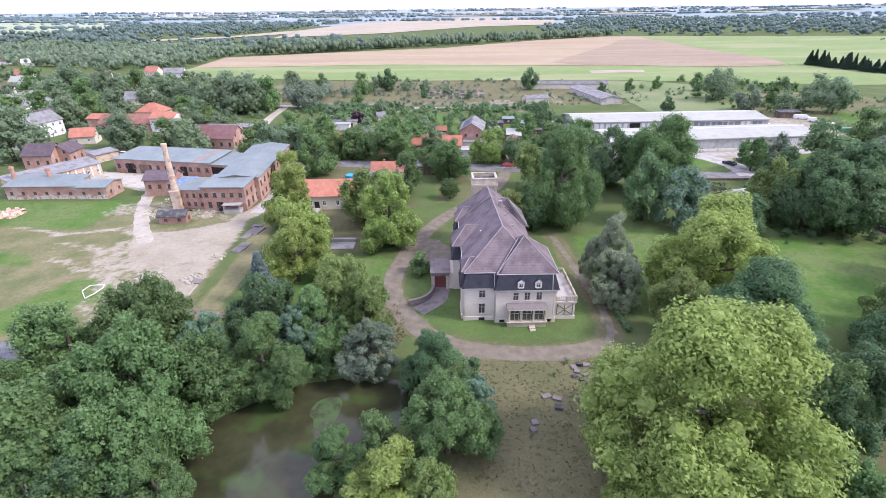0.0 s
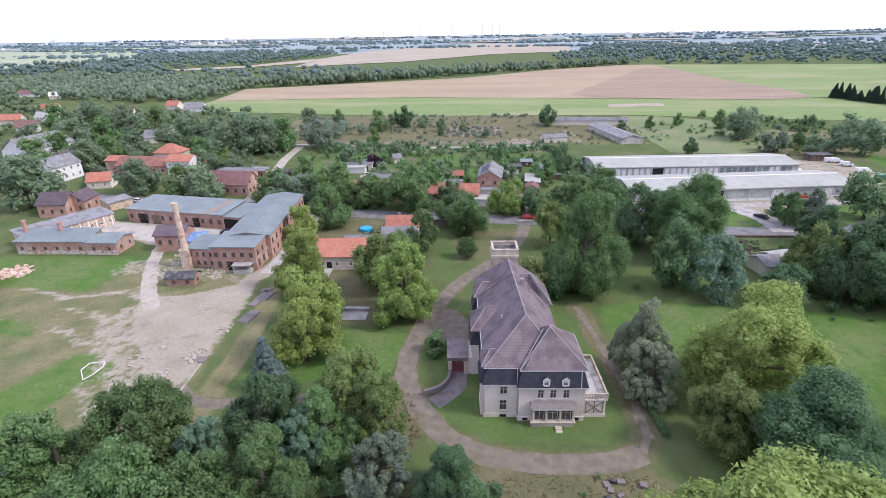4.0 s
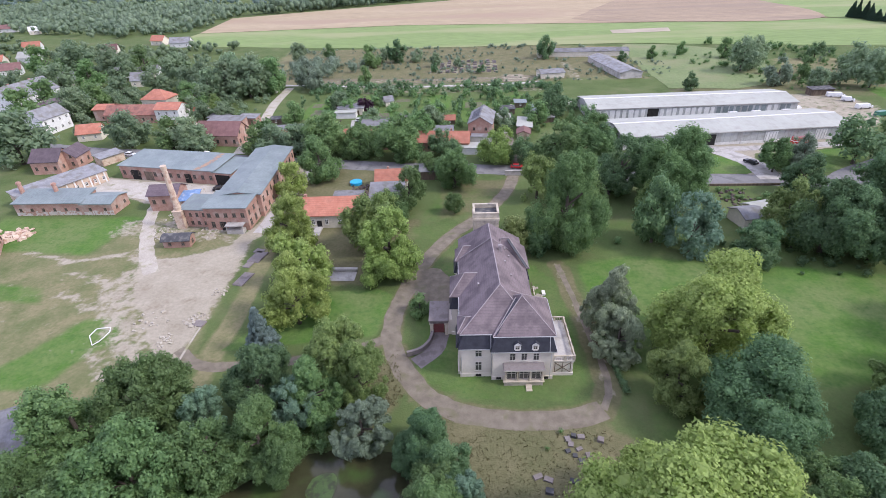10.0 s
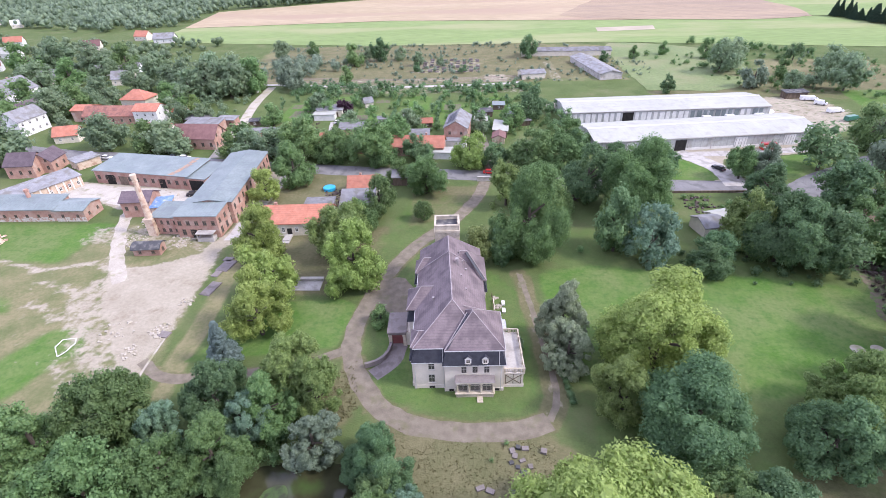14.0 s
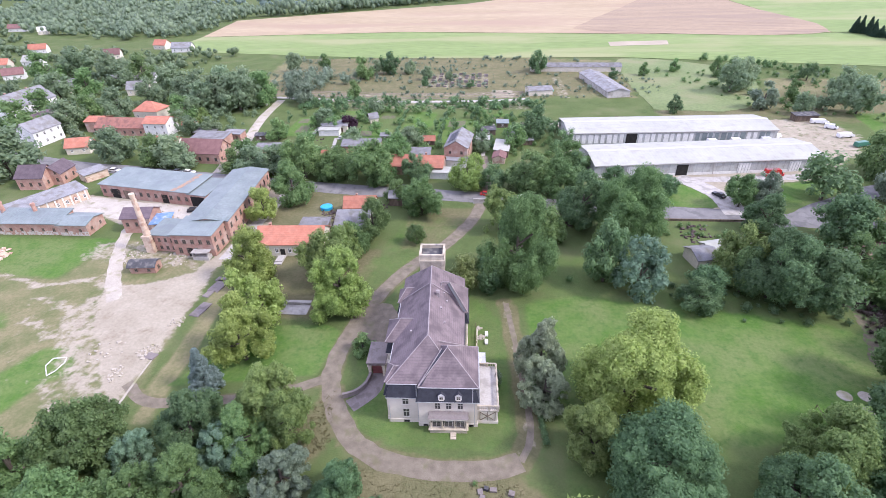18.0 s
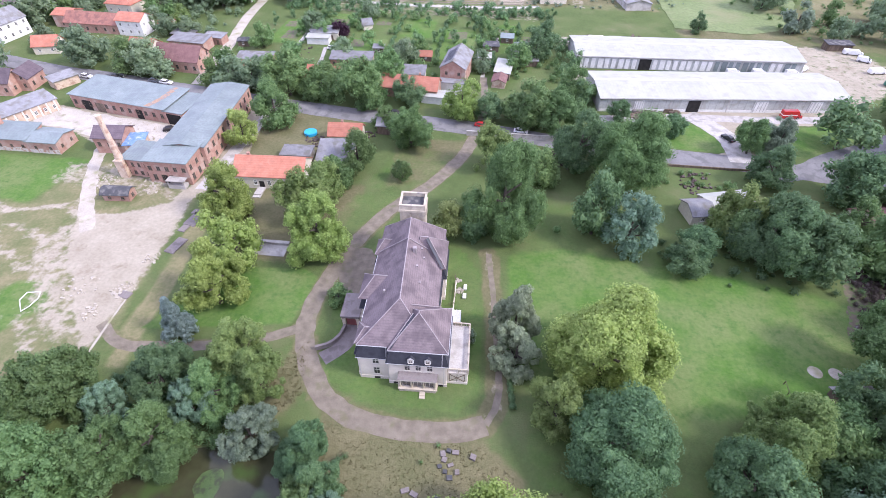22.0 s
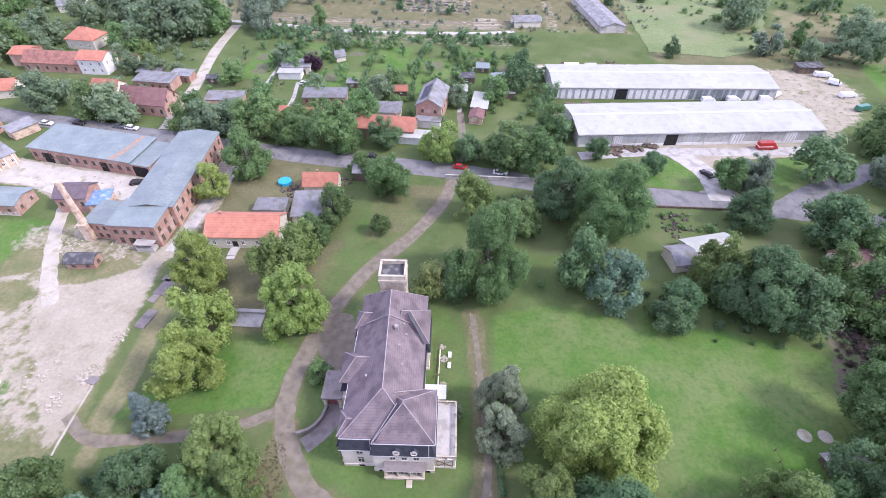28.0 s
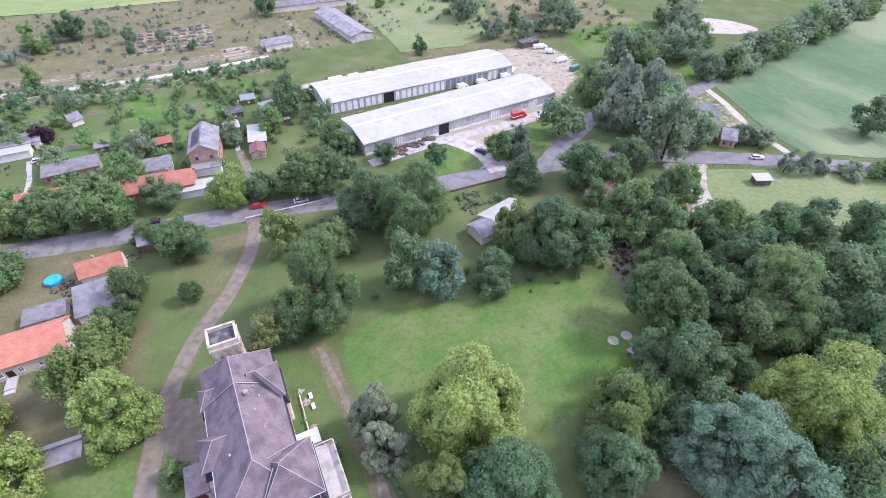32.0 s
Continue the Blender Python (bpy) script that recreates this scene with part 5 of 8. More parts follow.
POOL_BLUE = material("pool_blue", (0.02, 0.30, 0.52), (0.04, 0.40, 0.62), 0.8, 0.4, 0.1)
bm = bmesh.new()
tube(bm, 0, 0, 0, 0.9, 1.9, 1.95, 18)
part("wall", bm, POOL_BLUE, pool)
bm = bmesh.new()
tube(bm, 0, 0, 0.9, 0.96, 1.7, 1.68, 18)
part("water", bm, POOL_BLUE, pool)
building("roadside_shed", "dark timber shed behind street trees", "shed", -9.5, 158, 0, 7, 5, 3.0, "gable", 1.4, WOOD, GREY_SHEET)
building("green_house_shed", "pale garden house with grey roof", "shed", 73.6, 126.5, 12, 5.5, 6.5, 2.8, "gable", 1.3, CREAM, GREY_SHEET, (("S", 1, 1.1, 1.0, 1.0),))
building("greenhouse", "long low greenhouse with patchy white roof", "greenhouse", 82.0, 132.2, 16, 12.5, 4.5, 2.2, "gable", 0.9, CREAM, HALL_ROOF, (("S", 6, 0.7, 1.4, 1.1),))
building("brown_roof_house", "house with reddish brown roof among trees", "house", 117, 128, 20, 12, 8, 3.2, "gable", 2.6, CREAM, DARK_TILE, (("S", 4, 1.1, 0.9, 1.2),))
building("park_hut", "low timber park hut with grey sheet roof", "shed", 88.0, 76.6, 8, 7.0, 3.6, 1.7, "gable", 0.55, WOOD, GREY_SHEET)
building("pond_roof_house", "low building with pale patched roof", "shed", -70.5, 54.5, 28, 14, 11, 2.6, "gable", 1.2, CREAM, GREY_SHEET, (("E", 2, 1.0, 1.0, 1.0),))

# ---- houses beyond the road ----
building("row_house", "long low brick row house with red tiles", "house", -33.5, 187.5, -4, 21, 8, 3.6, "gable", 2.8, BRICK, RED_TILE, (("S", 6, 1.1, 0.9, 1.3),), (), ((-4, 0.3, 0.6, 7.4), (5, 0.3, 0.6, 7.4)))
building("row_house", "long low brick row house with red tiles", "house", -7.0, 184.0, -4, 19, 8, 3.6, "gable", 2.8, BRICK, RED_TILE, (("S", 6, 1.1, 0.9, 1.3),), (), ((3, 0.3, 0.6, 7.4),))
building("row_house", "long low brick row house with red tiles", "house", -62.0, 190.5, -4, 20, 7, 3.2, "gable", 2.4, BRICK, RED_TILE, (("S", 6, 1.1, 0.9, 1.2),))
building("back_shed", "low brick outbuilding with grey sheet roof", "shed", -33.0, 205.0, 4, 15.5, 6, 3.0, "shed", 0.8, BRICK, GREY_SHEET, (("S", 6, 1.3, 0.9, 0.9),))
building("back_shed", "low outbuilding with pale grey sheet roof", "shed", -10.2, 196.0, 2, 12.5, 6.5, 2.8, "shed", 0.7, CREAM, GREY_SHEET, (("S", 4, 1.2, 0.9, 0.9),))
gable_house = building("gable_house", "tall brick house with grey roof and solar panels", "house", 7.2, 199.5, 84, 16, 8.8, 6.4, "gable", 2.6, BRICK, GREY_SHEET, (("W", 2, 4.0, 0.9, 1.1), ("W", 2, 1.2, 0.9, 1.2), ("S", 4, 3.8, 0.9, 1.1)))
for row in (0.7, 2.2):
    for i in range(6):
        low = [(-5.6 + 1.75 * i, row, 9.24 - 0.591 * row), (-3.95 + 1.75 * i, row, 9.24 - 0.591 * row), (-3.95 + 1.75 * i, row + 1.4, 8.41 - 0.591 * row), (-5.6 + 1.75 * i, row + 1.4, 8.41 - 0.591 * row)]
        panel = bmesh.new()
        frustum(panel, low, [(x, y, z + 0.06) for x, y, z in low])
        bmesh.ops.recalc_face_normals(panel, faces=panel.faces)
        part("solar_panel", panel, SLATE, gable_house, "dark solar panel")
building("house_veranda", "white flat veranda before the brick house", "shed", 6.3, 189.5, -6, 8.5, 3.0, 2.7, "flat", 0, WHITE, GREY_SHEET)
building("narrow_house", "long low shed with pale metal roof", "shed", 24.2, 204.5, 84, 12, 5.5, 2.6, "shed", 0.4, WOOD, HALL_ROOF, (("W", 1, 1.2, 1.0, 1.0),))
building("brown_shed", "small shed with brown tiled roof", "shed", 22.9, 194.8, 84, 6, 4.6, 2.3, "gable", 1.0, PALE_BRICK, DARK_TILE)
building("flat_garage", "low garage with pale flat roof", "garage", 3.0, 179.5, -4, 11, 5, 2.5, "flat", 0, WHITE, HALL_ROOF)
building("garden_shed", "white garden shed with flat roof", "shed", -52.0, 225.0, 3, 9, 5, 2.6, "flat", 0, WHITE, HALL_ROOF)
building("garden_shed", "grey garden shed with sheet roof", "shed", -52.5, 232.0, 3, 9, 5, 2.8, "shed", 0.5, WOOD, GREY_SHEET)
building("garden_hut", "small pointed garden hut", "shed", -36.0, 243.0, 30, 4, 4, 2.4, "gable", 1.8, CREAM, GREY_SHEET)
building("garden_hut", "small dark timber garden hut", "shed", 34.0, 214.0, 10, 5, 4, 2.3, "gable", 1.4, WOOD, GREY_SHEET)
building("garden_hut", "small green-roofed garden hut", "shed", 31.0, 226.0, 10, 5, 4, 2.3, "shed", 0.6, WOOD, TIN)
building("brown_gable_house", "brick house with brown tiled roof", "house", -94.0, 194.5, -5, 17, 9.5, 4.4, "gable", 4.0, BRICK, DARK_TILE, (("S", 5, 1.3, 1.0, 1.4), ("E", 3, 1.3, 1.0, 1.3), ("E", 2, 4.6, 0.9, 1.2)))
building("brick_outhouse", "brick outhouse with grey roof", "shed", -100.5, 212.5, -5, 15, 7, 3.4, "shed", 0.8, BRICK, GREY_SHEET, (("S", 5, 1.3, 0.9, 1.0),))
building("brick_outhouse", "small brick outhouse with sheet roof", "shed", -69.0, 200.5, 3, 13, 5.5, 2.8, "shed", 0.8, BRICK, GREY_SHEET, (("S", 4, 1.2, 0.8, 0.9),))
building("white_end_house", "white-gabled house with orange tiled roof", "house", -131.0, 225.5, -2, 11, 9, 6.0, "gable", 2.0, WHITE, RED_TILE, (("S", 3, 1.2, 0.9, 1.2), ("S", 3, 3.8, 0.9, 1.2), ("E", 2, 3.8, 0.9, 1.2)))
building("orange_house", "long brick house with brown-red tiled roof", "house", -149.0, 226.5, -2, 24, 9, 3.8, "gable", 3.2, BRICK, BROWN_TILE, (("S", 6, 1.2, 0.9, 1.2),))
building("red_hip_house", "house with red hip roof", "house", -151.0, 250.5, -5, 13, 10, 4.4, "hip", 3.6, CREAM, RED_TILE, (("S", 3, 1.3, 0.9, 1.2),))
building("small_cream_house", "small cream house with orange roof", "house", -153.5, 202.0, 15, 9, 7, 3.2, "gable", 2.8, CREAM, RED_TILE, (("S", 2, 1.1, 0.9, 1.1), ("E", 1, 1.2, 0.9, 1.1)))
building("orange_roof_house", "small house with orange roof", "house", -116.0, 206.0, -5, 10, 7, 3.0, "gable", 2.4, CREAM, RED_TILE, (("S", 2, 1.1, 0.9, 1.1),))
building("apartment_house", "white three-storey apartment house with grey roof", "apartment house", -220.3, 251.0, 84, 27, 14.5, 7.4, "gable", 5.4, WHITE, GREY_SHEET, (("W", 3, 1.2, 1.0, 1.3), ("W", 3, 4.4, 1.0, 1.3), ("S", 8, 1.2, 1.1, 1.3), ("S", 8, 4.6, 1.1, 1.3), ("E", 2, 4.6, 1.0, 1.2)), (), ((-6, 0.4, 0.8, 13.4), (6, 0.4, 0.8, 13.4)))
building("white_house", "tall white house with grey roof", "house", -180.6, 213.4, 82, 14, 9.5, 6.6, "gable", 3.6, WHITE, GREY_SHEET, (("W", 2, 1.2, 1.0, 1.3), ("W", 2, 4.0, 1.0, 1.3), ("S", 4, 1.2, 1.0, 1.3), ("S", 4, 4.4, 1.0, 1.3)))
VILLAGE = ((-488, 556, 10, DARK_TILE, 20), (-440, 532, 30, WHITE, 9), (-359, 428, 20, RED_TILE, 13), (-342, 366, 12, RED_TILE, 20), (-322, 378, -5, HALL_ROOF, 14), (-258, 442, -12, RED_TILE, 12), (-206, 322, 14, GREY_SHEET, 26), (-236, 300, 35, GREY_SHEET, 13), (-300, 335, 30, DARK_TILE, 12), (-186, 296, 10, GREY_SHEET, 12), (-232, 428, 5, GREY_SHEET, 16), (-275, 402, 20, DARK_TILE, 11))
for i, (x, y, turn, roof, length) in enumerate(VILLAGE):
    building("village_house", "long grey-roofed village barn" if length > 20 else "small village house among garden trees", "house", x, y, turn, length, 8, 3.6, "gable", 2.0 if length > 20 else 3.6, CREAM if i % 2 else WHITE, roof, (("S", 3, 1.2, 0.9, 1.2),), group="village houses")
for x, y, turn, w, d, h, wall, roof, label in ((-107.5, 221.0, -6, 9, 5, 2.6, WOOD, GREY_SHEET, "grey-roofed timber shed behind the outhouse"), (-93.5, 219.0, -4, 8, 5, 2.8, BRICK, GREY_SHEET, "brick shed with grey sheet roof"), (-81.0, 217.5, 12, 4, 3, 2.2, WOOD, FELT, "small dark shed beside the dirt road"), (18.6, 226.0, 5, 6, 4, 2.3, WOOD, FELT, "dark garden shed with felt roof"), (29.5, 219.0, 5, 5, 3.5, 2.3, WOOD, GREY_SHEET, "weathered garden shed with grey roof"), (25.0, 236.0, 0, 5, 4, 2.2, WOOD, TIN, "garden shed with blue-green metal roof"), (-50.5, 229.5, 3, 11, 4, 2.9, CREAM, GREY_SHEET, "long garden shed with pale sheet roof"), (16.5, 214.5, 0, 5, 4, 2.2, CREAM, HALL_ROOF, "pale open garden shelter with light roof"), (-25.5, 218.0, 4, 4, 3, 2.1, WOOD, GREY_SHEET, "small timber tool shed"), (-6.0, 213.0, 4, 4.5, 3, 2.2, WOOD, RED_TILE, "small tool shed with red roof"), (-102.0, 272.0, 10, 5, 5, 2.6, WHITE, HALL_ROOF, "white garden pavilion beside the dirt road"), (-121.0, 232.0, 0, 6, 4, 2.6, CREAM, RED_TILE, "small cream shed with red roof"), (-165.0, 231.0, -2, 8, 9, 5.0, BRICK, RED_TILE, "brick barn end with orange roof")):
    building("garden_outhouse", label, "shed", x, y, turn, w, d, h, "gable" if roof is RED_TILE else "shed", 1.4 if roof is RED_TILE else 0.4, wall, roof, (("S", 1, 1.0, 0.8, 0.8),), (("S", w * 0.28, 0.9, 1.9, WOOD),), group="garden outhouses")
# vegetable beds and paths in the back gardens
SOIL = material("garden_soil", (0.10, 0.085, 0.06), (0.17, 0.145, 0.10), 1.0, 0.95, 0.4, third=(0.10, 0.15, 0.05), third_size=1.2, third_cut=(0.48, 0.58))
for x, y, w, d in ((-66, 232, 7, 10), (-36, 226, 6, 8), (-13, 226, 7, 9), (4, 240, 8, 9), (24, 246, 6, 8), (-50, 250, 8, 6), (-70, 244, 5, 7), (34, 238, 5, 8), (-30, 250, 7, 5)):
    patch("vegetable_bed", [(x - w / 2, y - d / 2), (x + w / 2, y - d / 2 + 0.4), (x + w / 2, y + d / 2), (x - w / 2 + 0.3, y + d / 2)], 0.05, SOIL, "dark vegetable bed in a back garden", "bed")
for points in ([(-46.5, 193), (-46, 206), (-48, 220)], [(-20, 192), (-18.5, 206), (-17, 230)], [(16.6, 200), (17.5, 214), (21, 240)], [(-62, 198), (-60, 222), (-61, 250)]):
    strip("garden_path", points, 1.5, 0.04, CONCRETE, "pale trodden garden path", "path", 0.3)

# ---- the two long halls ----
def hall(x, y, turn, w, d, h, label):
    ob = building("storage_hall", label, "warehouse", x, y, turn, w, d, h, "gable", 1.5, HALL_WALL, HALL_ROOF, over=0.3)
    return ob


front_hall = hall(95.5, 194.0, 6.3, 82, 20.5, 4.6, "long grey storage hall with pale low-pitched roof")
for u, ww, mat in ((-28, 3, WHITE), (-10, 4.0, DARK), (12, 4.4, WHITE), (30, 4, WHITE)):
    door = part("sliding_door", solid((-ww / 2, ww / 2, -0.14, 0.0, 0, 3.9)), mat, front_hall)
    door.matrix_basis = side_pose("S", 82, 20.5, u, 0)
    if mat is WHITE:
        bm = bmesh.new()
        for i in range(4):
            box(bm, -ww / 2 + ww / 4 * i + 0.25, -ww / 2 + ww / 4 * i + 0.45, -0.2, -0.1, 0.2, 3.7)
        part("door_slat", bm, HALL_WALL, door)
for i in range(9):
    part("wall_pillar", solid((-0.15, 0.15, -0.12, 0, 0, 4.5)), CONCRETE, front_hall).matrix_basis = side_pose("S", 82, 20.5, -38 + 9.5 * i + 1.2, 0)
back_hall = hall(92.5, 226.0, 3.5, 84, 20.5, 4.6, "long grey storage hall with white slatted front")
for i in range(32):
    if i in (9, 10):
        continue
    mat = WHITE if i < 20 or 27 < i < 30 else TIN
    part("wall_panel", solid((-0.95, 0.55 if i % 3 else 0.95, -0.14, 0, 0.3, 3.9)), mat, back_hall).matrix_basis = side_pose("S", 84, 20.5, -40.5 + 2.55 * i, 0)
# the gateway is a flat panel, its inner shade painted near-black
part("gateway", solid((-2.2, 2.2, -0.1, 0, 0, 4.0)), DARK, back_hall).matrix_basis = side_pose("S", 84, 20.5, -16.3, 0)

part("plinth", solid((-40.6, -12.2, -0.1, 0, 0, 0.9), (-7.8, 9.6, -0.1, 0, 0, 0.9), (14.4, 27.8, -0.1, 0, 0, 0.9), (32.2, 40.6, -0.1, 0, 0, 0.9)), WHITE, front_hall, "whitewashed plinth").matrix_basis = side_pose("S", 82, 20.5, 0, 0)
for ob, w in ((front_hall, 82), (back_hall, 84)):
    part("ridge_cap", solid((-w / 2 - 0.3, w / 2 + 0.3, -0.45, 0.45, 6.2, 6.34)), WHITE, ob, "pale ridge cap")
    part("gutter", solid((-w / 2 - 0.3, w / 2 + 0.3, -10.72, -10.56, 4.45, 4.62)), CONCRETE, ob, "pale eaves gutter")
patch("rear_apron", [(48, 236.5), (134, 241.5), (134, 249), (90, 248), (48, 243)], 0.05, COURT, "pale concrete apron behind the back hall", "court", 0.8, 3.0)
YELLOW = material("yellow_paint", (0.55, 0.42, 0.06), (0.66, 0.52, 0.10), 1.0, 0.6, 0.1)
for x, y, w, d, h, mat, label in ((62, 241.6, 6.0, 2.4, 2.4, WHITE, "white steel container behind the hall"), (70, 242.4, 5.0, 2.2, 2.2, CONCRETE, "grey steel container behind the hall"), (76, 243.2, 4.0, 1.2, 0.8, YELLOW, "yellow machine part behind the hall"), (92, 244.2, 5.0, 1.0, 0.6, RAMP, "stack of old beams behind the hall"), (101, 244.4, 3.0, 1.6, 1.2, WOOD, "wooden crate behind the hall"), (124, 246.0, 4.4, 1.9, 1.4, PAINTED_RED, "small red machine behind the hall"), (57, 208.4, 4.0, 1.6, 1.2, WOOD, "stack of wooden crates between the halls"), (63, 208.8, 3.0, 1.6, 1.5, WOOD, "stack of wooden pallets between the halls"), (74, 209.6, 4.0, 1.4, 1.0, RAMP, "stack of grey slabs between the halls"), (69, 180.2, 4.0, 1.4, 0.9, RAMP, "stack of slabs before the hall"), (79, 181.8, 3.2, 1.4, 1.0, WOOD, "stack of timber before the hall")):
    ob = root("yard_stack" if h < 2 else "container", pose(x, y, 0, 0, 0, 4), label, "stack" if h < 2 else "container")
    layers = 3 if h < 2 else 1
    for k in range(layers):
        bm = bmesh.new()
        frustum(bm, ring(-w / 2 + 0.1 * k, w / 2 - 0.16 * k, -d / 2, d / 2 - 0.1 * k, k * h / layers), ring(-w / 2 + 0.1 * k, w / 2 - 0.16 * k, -d / 2, d / 2 - 0.1 * k, (k + 0.9) * h / layers))
        part("layer" if h < 2 else "body", bm, mat, ob)

# ruins on the fallow land
building("ruined_barn", "ruined low barn with broken grey roof", "barn", 46, 293, 10, 13, 9, 2.8, "gable", 1.2, CREAM, GREY_SHEET)
building("ruined_barn", "ruined long barn with sagging grey roof", "barn", 83, 307, -80, 46, 12, 3.0, "gable", 1.6, CONCRETE, GREY_SHEET)
building("ruined_barn", "long low ruined barn with pale roof", "barn", 73.5, 350, -2, 56, 10, 3.0, "gable", 1.4, CREAM, GREY_SHEET)
building("field_house", "grey-roofed house by the field", "house", 182.8, 154.4, -45, 9.0, 7.6, 3.2, "gable", 2.6, CREAM, GREY_SHEET, (("S", 2, 1.2, 0.9, 1.1),))
building("field_house", "small brick house by the road", "house", 176.4, 137.4, -43, 4.6, 7.0, 3.2, "gable", 2.4, BRICK, GREY_SHEET, (("S", 2, 1.2, 0.8, 1.1),))

building("dark_roof_house", "white house with dark tiled roof", "house", -193, 232, 82, 15, 9, 5.0, "gable", 3.4, WHITE, PURPLE_TILE, (("S", 4, 1.2, 1.0, 1.3),))
building("roadside_store", "low brick store with grey roof by the road", "shed", -128.5, 175, 62, 8, 5, 2.8, "shed", 0.6, PALE_BRICK, GREY_SHEET)
# bare foundations on the fallow land
for j in range(7):
    for i in range(10):
        if (i * 7 + j * 3) % 5:
            x, y = -20 + 4.0 * i, 308 + 5.0 * j
            tagged(part("foundation_stub", solid((x, x + 2.2, y, y + 0.6, -0.1, 0.5 + 0.3 * ((i + j) % 3)), (x, x + 0.5, y + 0.6, y + 2.4, -0.1, 0.4 + 0.2 * (i % 2))), RAMP), "crumbling concrete foundation stub on fallow land", "foundation", "foundation stubs")
tarp = bmesh.new()
frustum(tarp, [(50.0, 297.5, 0.0), (54.5, 296.8, 0.0), (55.0, 300.2, 0.0), (50.4, 300.8, 0.0)], [(50.6, 298.2, 1.7), (53.8, 297.6, 1.9), (54.2, 299.6, 1.8), (51.0, 300.1, 1.6)])
tagged(part("tarpaulin_heap", tarp, material("green_tarpaulin", (0.06, 0.36, 0.26), (0.10, 0.45, 0.33), 0.8, 0.5, 0.2)), "heap under a bright green tarpaulin by the ruin", "tarpaulin")

# walls and fences
tagged(part("roadside_wall", solid((14.0, 40.0, 158.2, 158.5, -0.2, 1.5), (13.9, 40.1, 158.1, 158.6, 1.5, 1.62)), CONCRETE), "low grey roadside wall with coping", "wall")
tagged(part("roadside_wall", solid((60, 94, 148.6, 148.9, -0.2, 0.7)), WOOD), "low weathered timber fence along the road", "fence")
tagged(part("garden_wall", solid((-32.2, -23.0, 103.6, 104.3, -0.2, 0.7), (-32.3, -22.9, 103.5, 104.4, 0.7, 0.8)), CONCRETE), "low pale garden wall", "wall")
tagged(part("paved_terrace", solid((-31.5, -23.0, 100, 103.6, -0.1, 0.06)), CONCRETE), "old paved terrace before the garden wall", "paving")
goal = root("football_goal", pose(-70.2, 80.9, 0), "white football goal frame tipped over on worn grass", "goal")
corners = [(-2.0, 0.2, 0.08), (-1.9, 2.3, 0.08), (0.7, 2.8, 0.08), (1.9, 0.9, 0.5), (1.6, -1.5, 0.5), (0.4, -2.5, 0.08)]
for name, i in (("ground_bar", 0), ("ground_bar", 1), ("stay", 2), ("crossbar", 3), ("stay", 4), ("post", 5)):
    bm = bmesh.new()
    bar(bm, corners[i], corners[(i + 1) % 6], 0.15, 0.15)
    part(name, bm, WHITE, goal)
for x in (84.1, 87.8):
    bm = bmesh.new()
    tube(bm, x, 82.3, 0.0, 0.08, 1.3, 1.25, 16)
    tagged(part("sand_circle", bm, SAND), "round sandy patch on the meadow", "sand circle", "sand circles")


# ---- trees: crowns of many small leaf clusters ----
def leaf_mesh(name, centres, radii, per, size, seed, droop=0.0, flat=1.0, mass=0.5):
    """Leaf clusters scattered over many clumps: each a small pointed blade turned outwards."""
    rng = np.random.default_rng(seed)
    c = np.repeat(centres, per, 0)
    r = np.repeat(radii, per)
    d = rng.normal(size=c.shape)
    d[:, 2] = d[:, 2] * 0.9 + 0.18
    d /= np.linalg.norm(d, axis=1, keepdims=True)
    p = c + d * (r * (0.55 + 0.55 * rng.random(len(c)) ** 0.7))[:, None] * np.array([1, 1, flat])
    nrm = d + rng.normal(scale=0.48, size=d.shape)
    nrm[:, 2] += 0.3
    nrm /= np.linalg.norm(nrm, axis=1, keepdims=True)
    t = np.cross(nrm, rng.normal(size=d.shape))
    t /= np.linalg.norm(t, axis=1, keepdims=True)
    b = np.cross(nrm, t)
    if droop:
        b = b * (1 - droop) + np.array([0, 0, -1.0]) * droop
    s = (size * (0.6 + 0.8 * rng.random(len(c))))[:, None]
    leaf = np.stack([p - t * s * 0.42 - b * s * 0.3, p + t * s * 0.42 - b * s * 0.2 + nrm * s * 0.1, p + b * s * (0.75 + 1.5 * droop)], 1).reshape(-1, 3)
    n = len(c)
    faces = np.arange(3 * n).reshape(-1, 3).tolist()
    g = (1 + 5 ** 0.5) / 2  # a rough twenty-sided mass inside each clump
    ico = np.array([(-1, g, 0), (1, g, 0), (-1, -g, 0), (1, -g, 0), (0, -1, g), (0, 1, g), (0, -1, -g), (0, 1, -g), (g, 0, -1), (g, 0, 1), (-g, 0, -1), (-g, 0, 1)]) / 1.9
    tri = ((0, 11, 5), (0, 5, 1), (0, 1, 7), (0, 7, 10), (0, 10, 11), (1, 5, 9), (5, 11, 4), (11, 10, 2), (10, 7, 6), (7, 1, 8), (3, 9, 4), (3, 4, 2), (3, 2, 6), (3, 6, 8), (3, 8, 9), (4, 9, 5), (2, 4, 11), (6, 2, 10), (8, 6, 7), (9, 8, 1))
    core = centres[:, None] + ico[None] * (mass * (1 + 0.44 * rng.random((len(centres), 12, 1)))) * radii[:, None, None] * np.array([1, 1, flat])
    for i in range(len(centres)):
        o = 3 * n + 12 * i
        faces += [(o + a, o + b, o + c) for a, b, c in tri]
    mesh = bpy.data.meshes.new(name)
    mesh.from_pydata(np.concatenate([leaf, core.reshape(-1, 3)]).tolist(), [], faces)
    if mass > 0.6:
        mesh.polygons.foreach_set("use_smooth", np.arange(len(faces)) >= n)
    return mesh


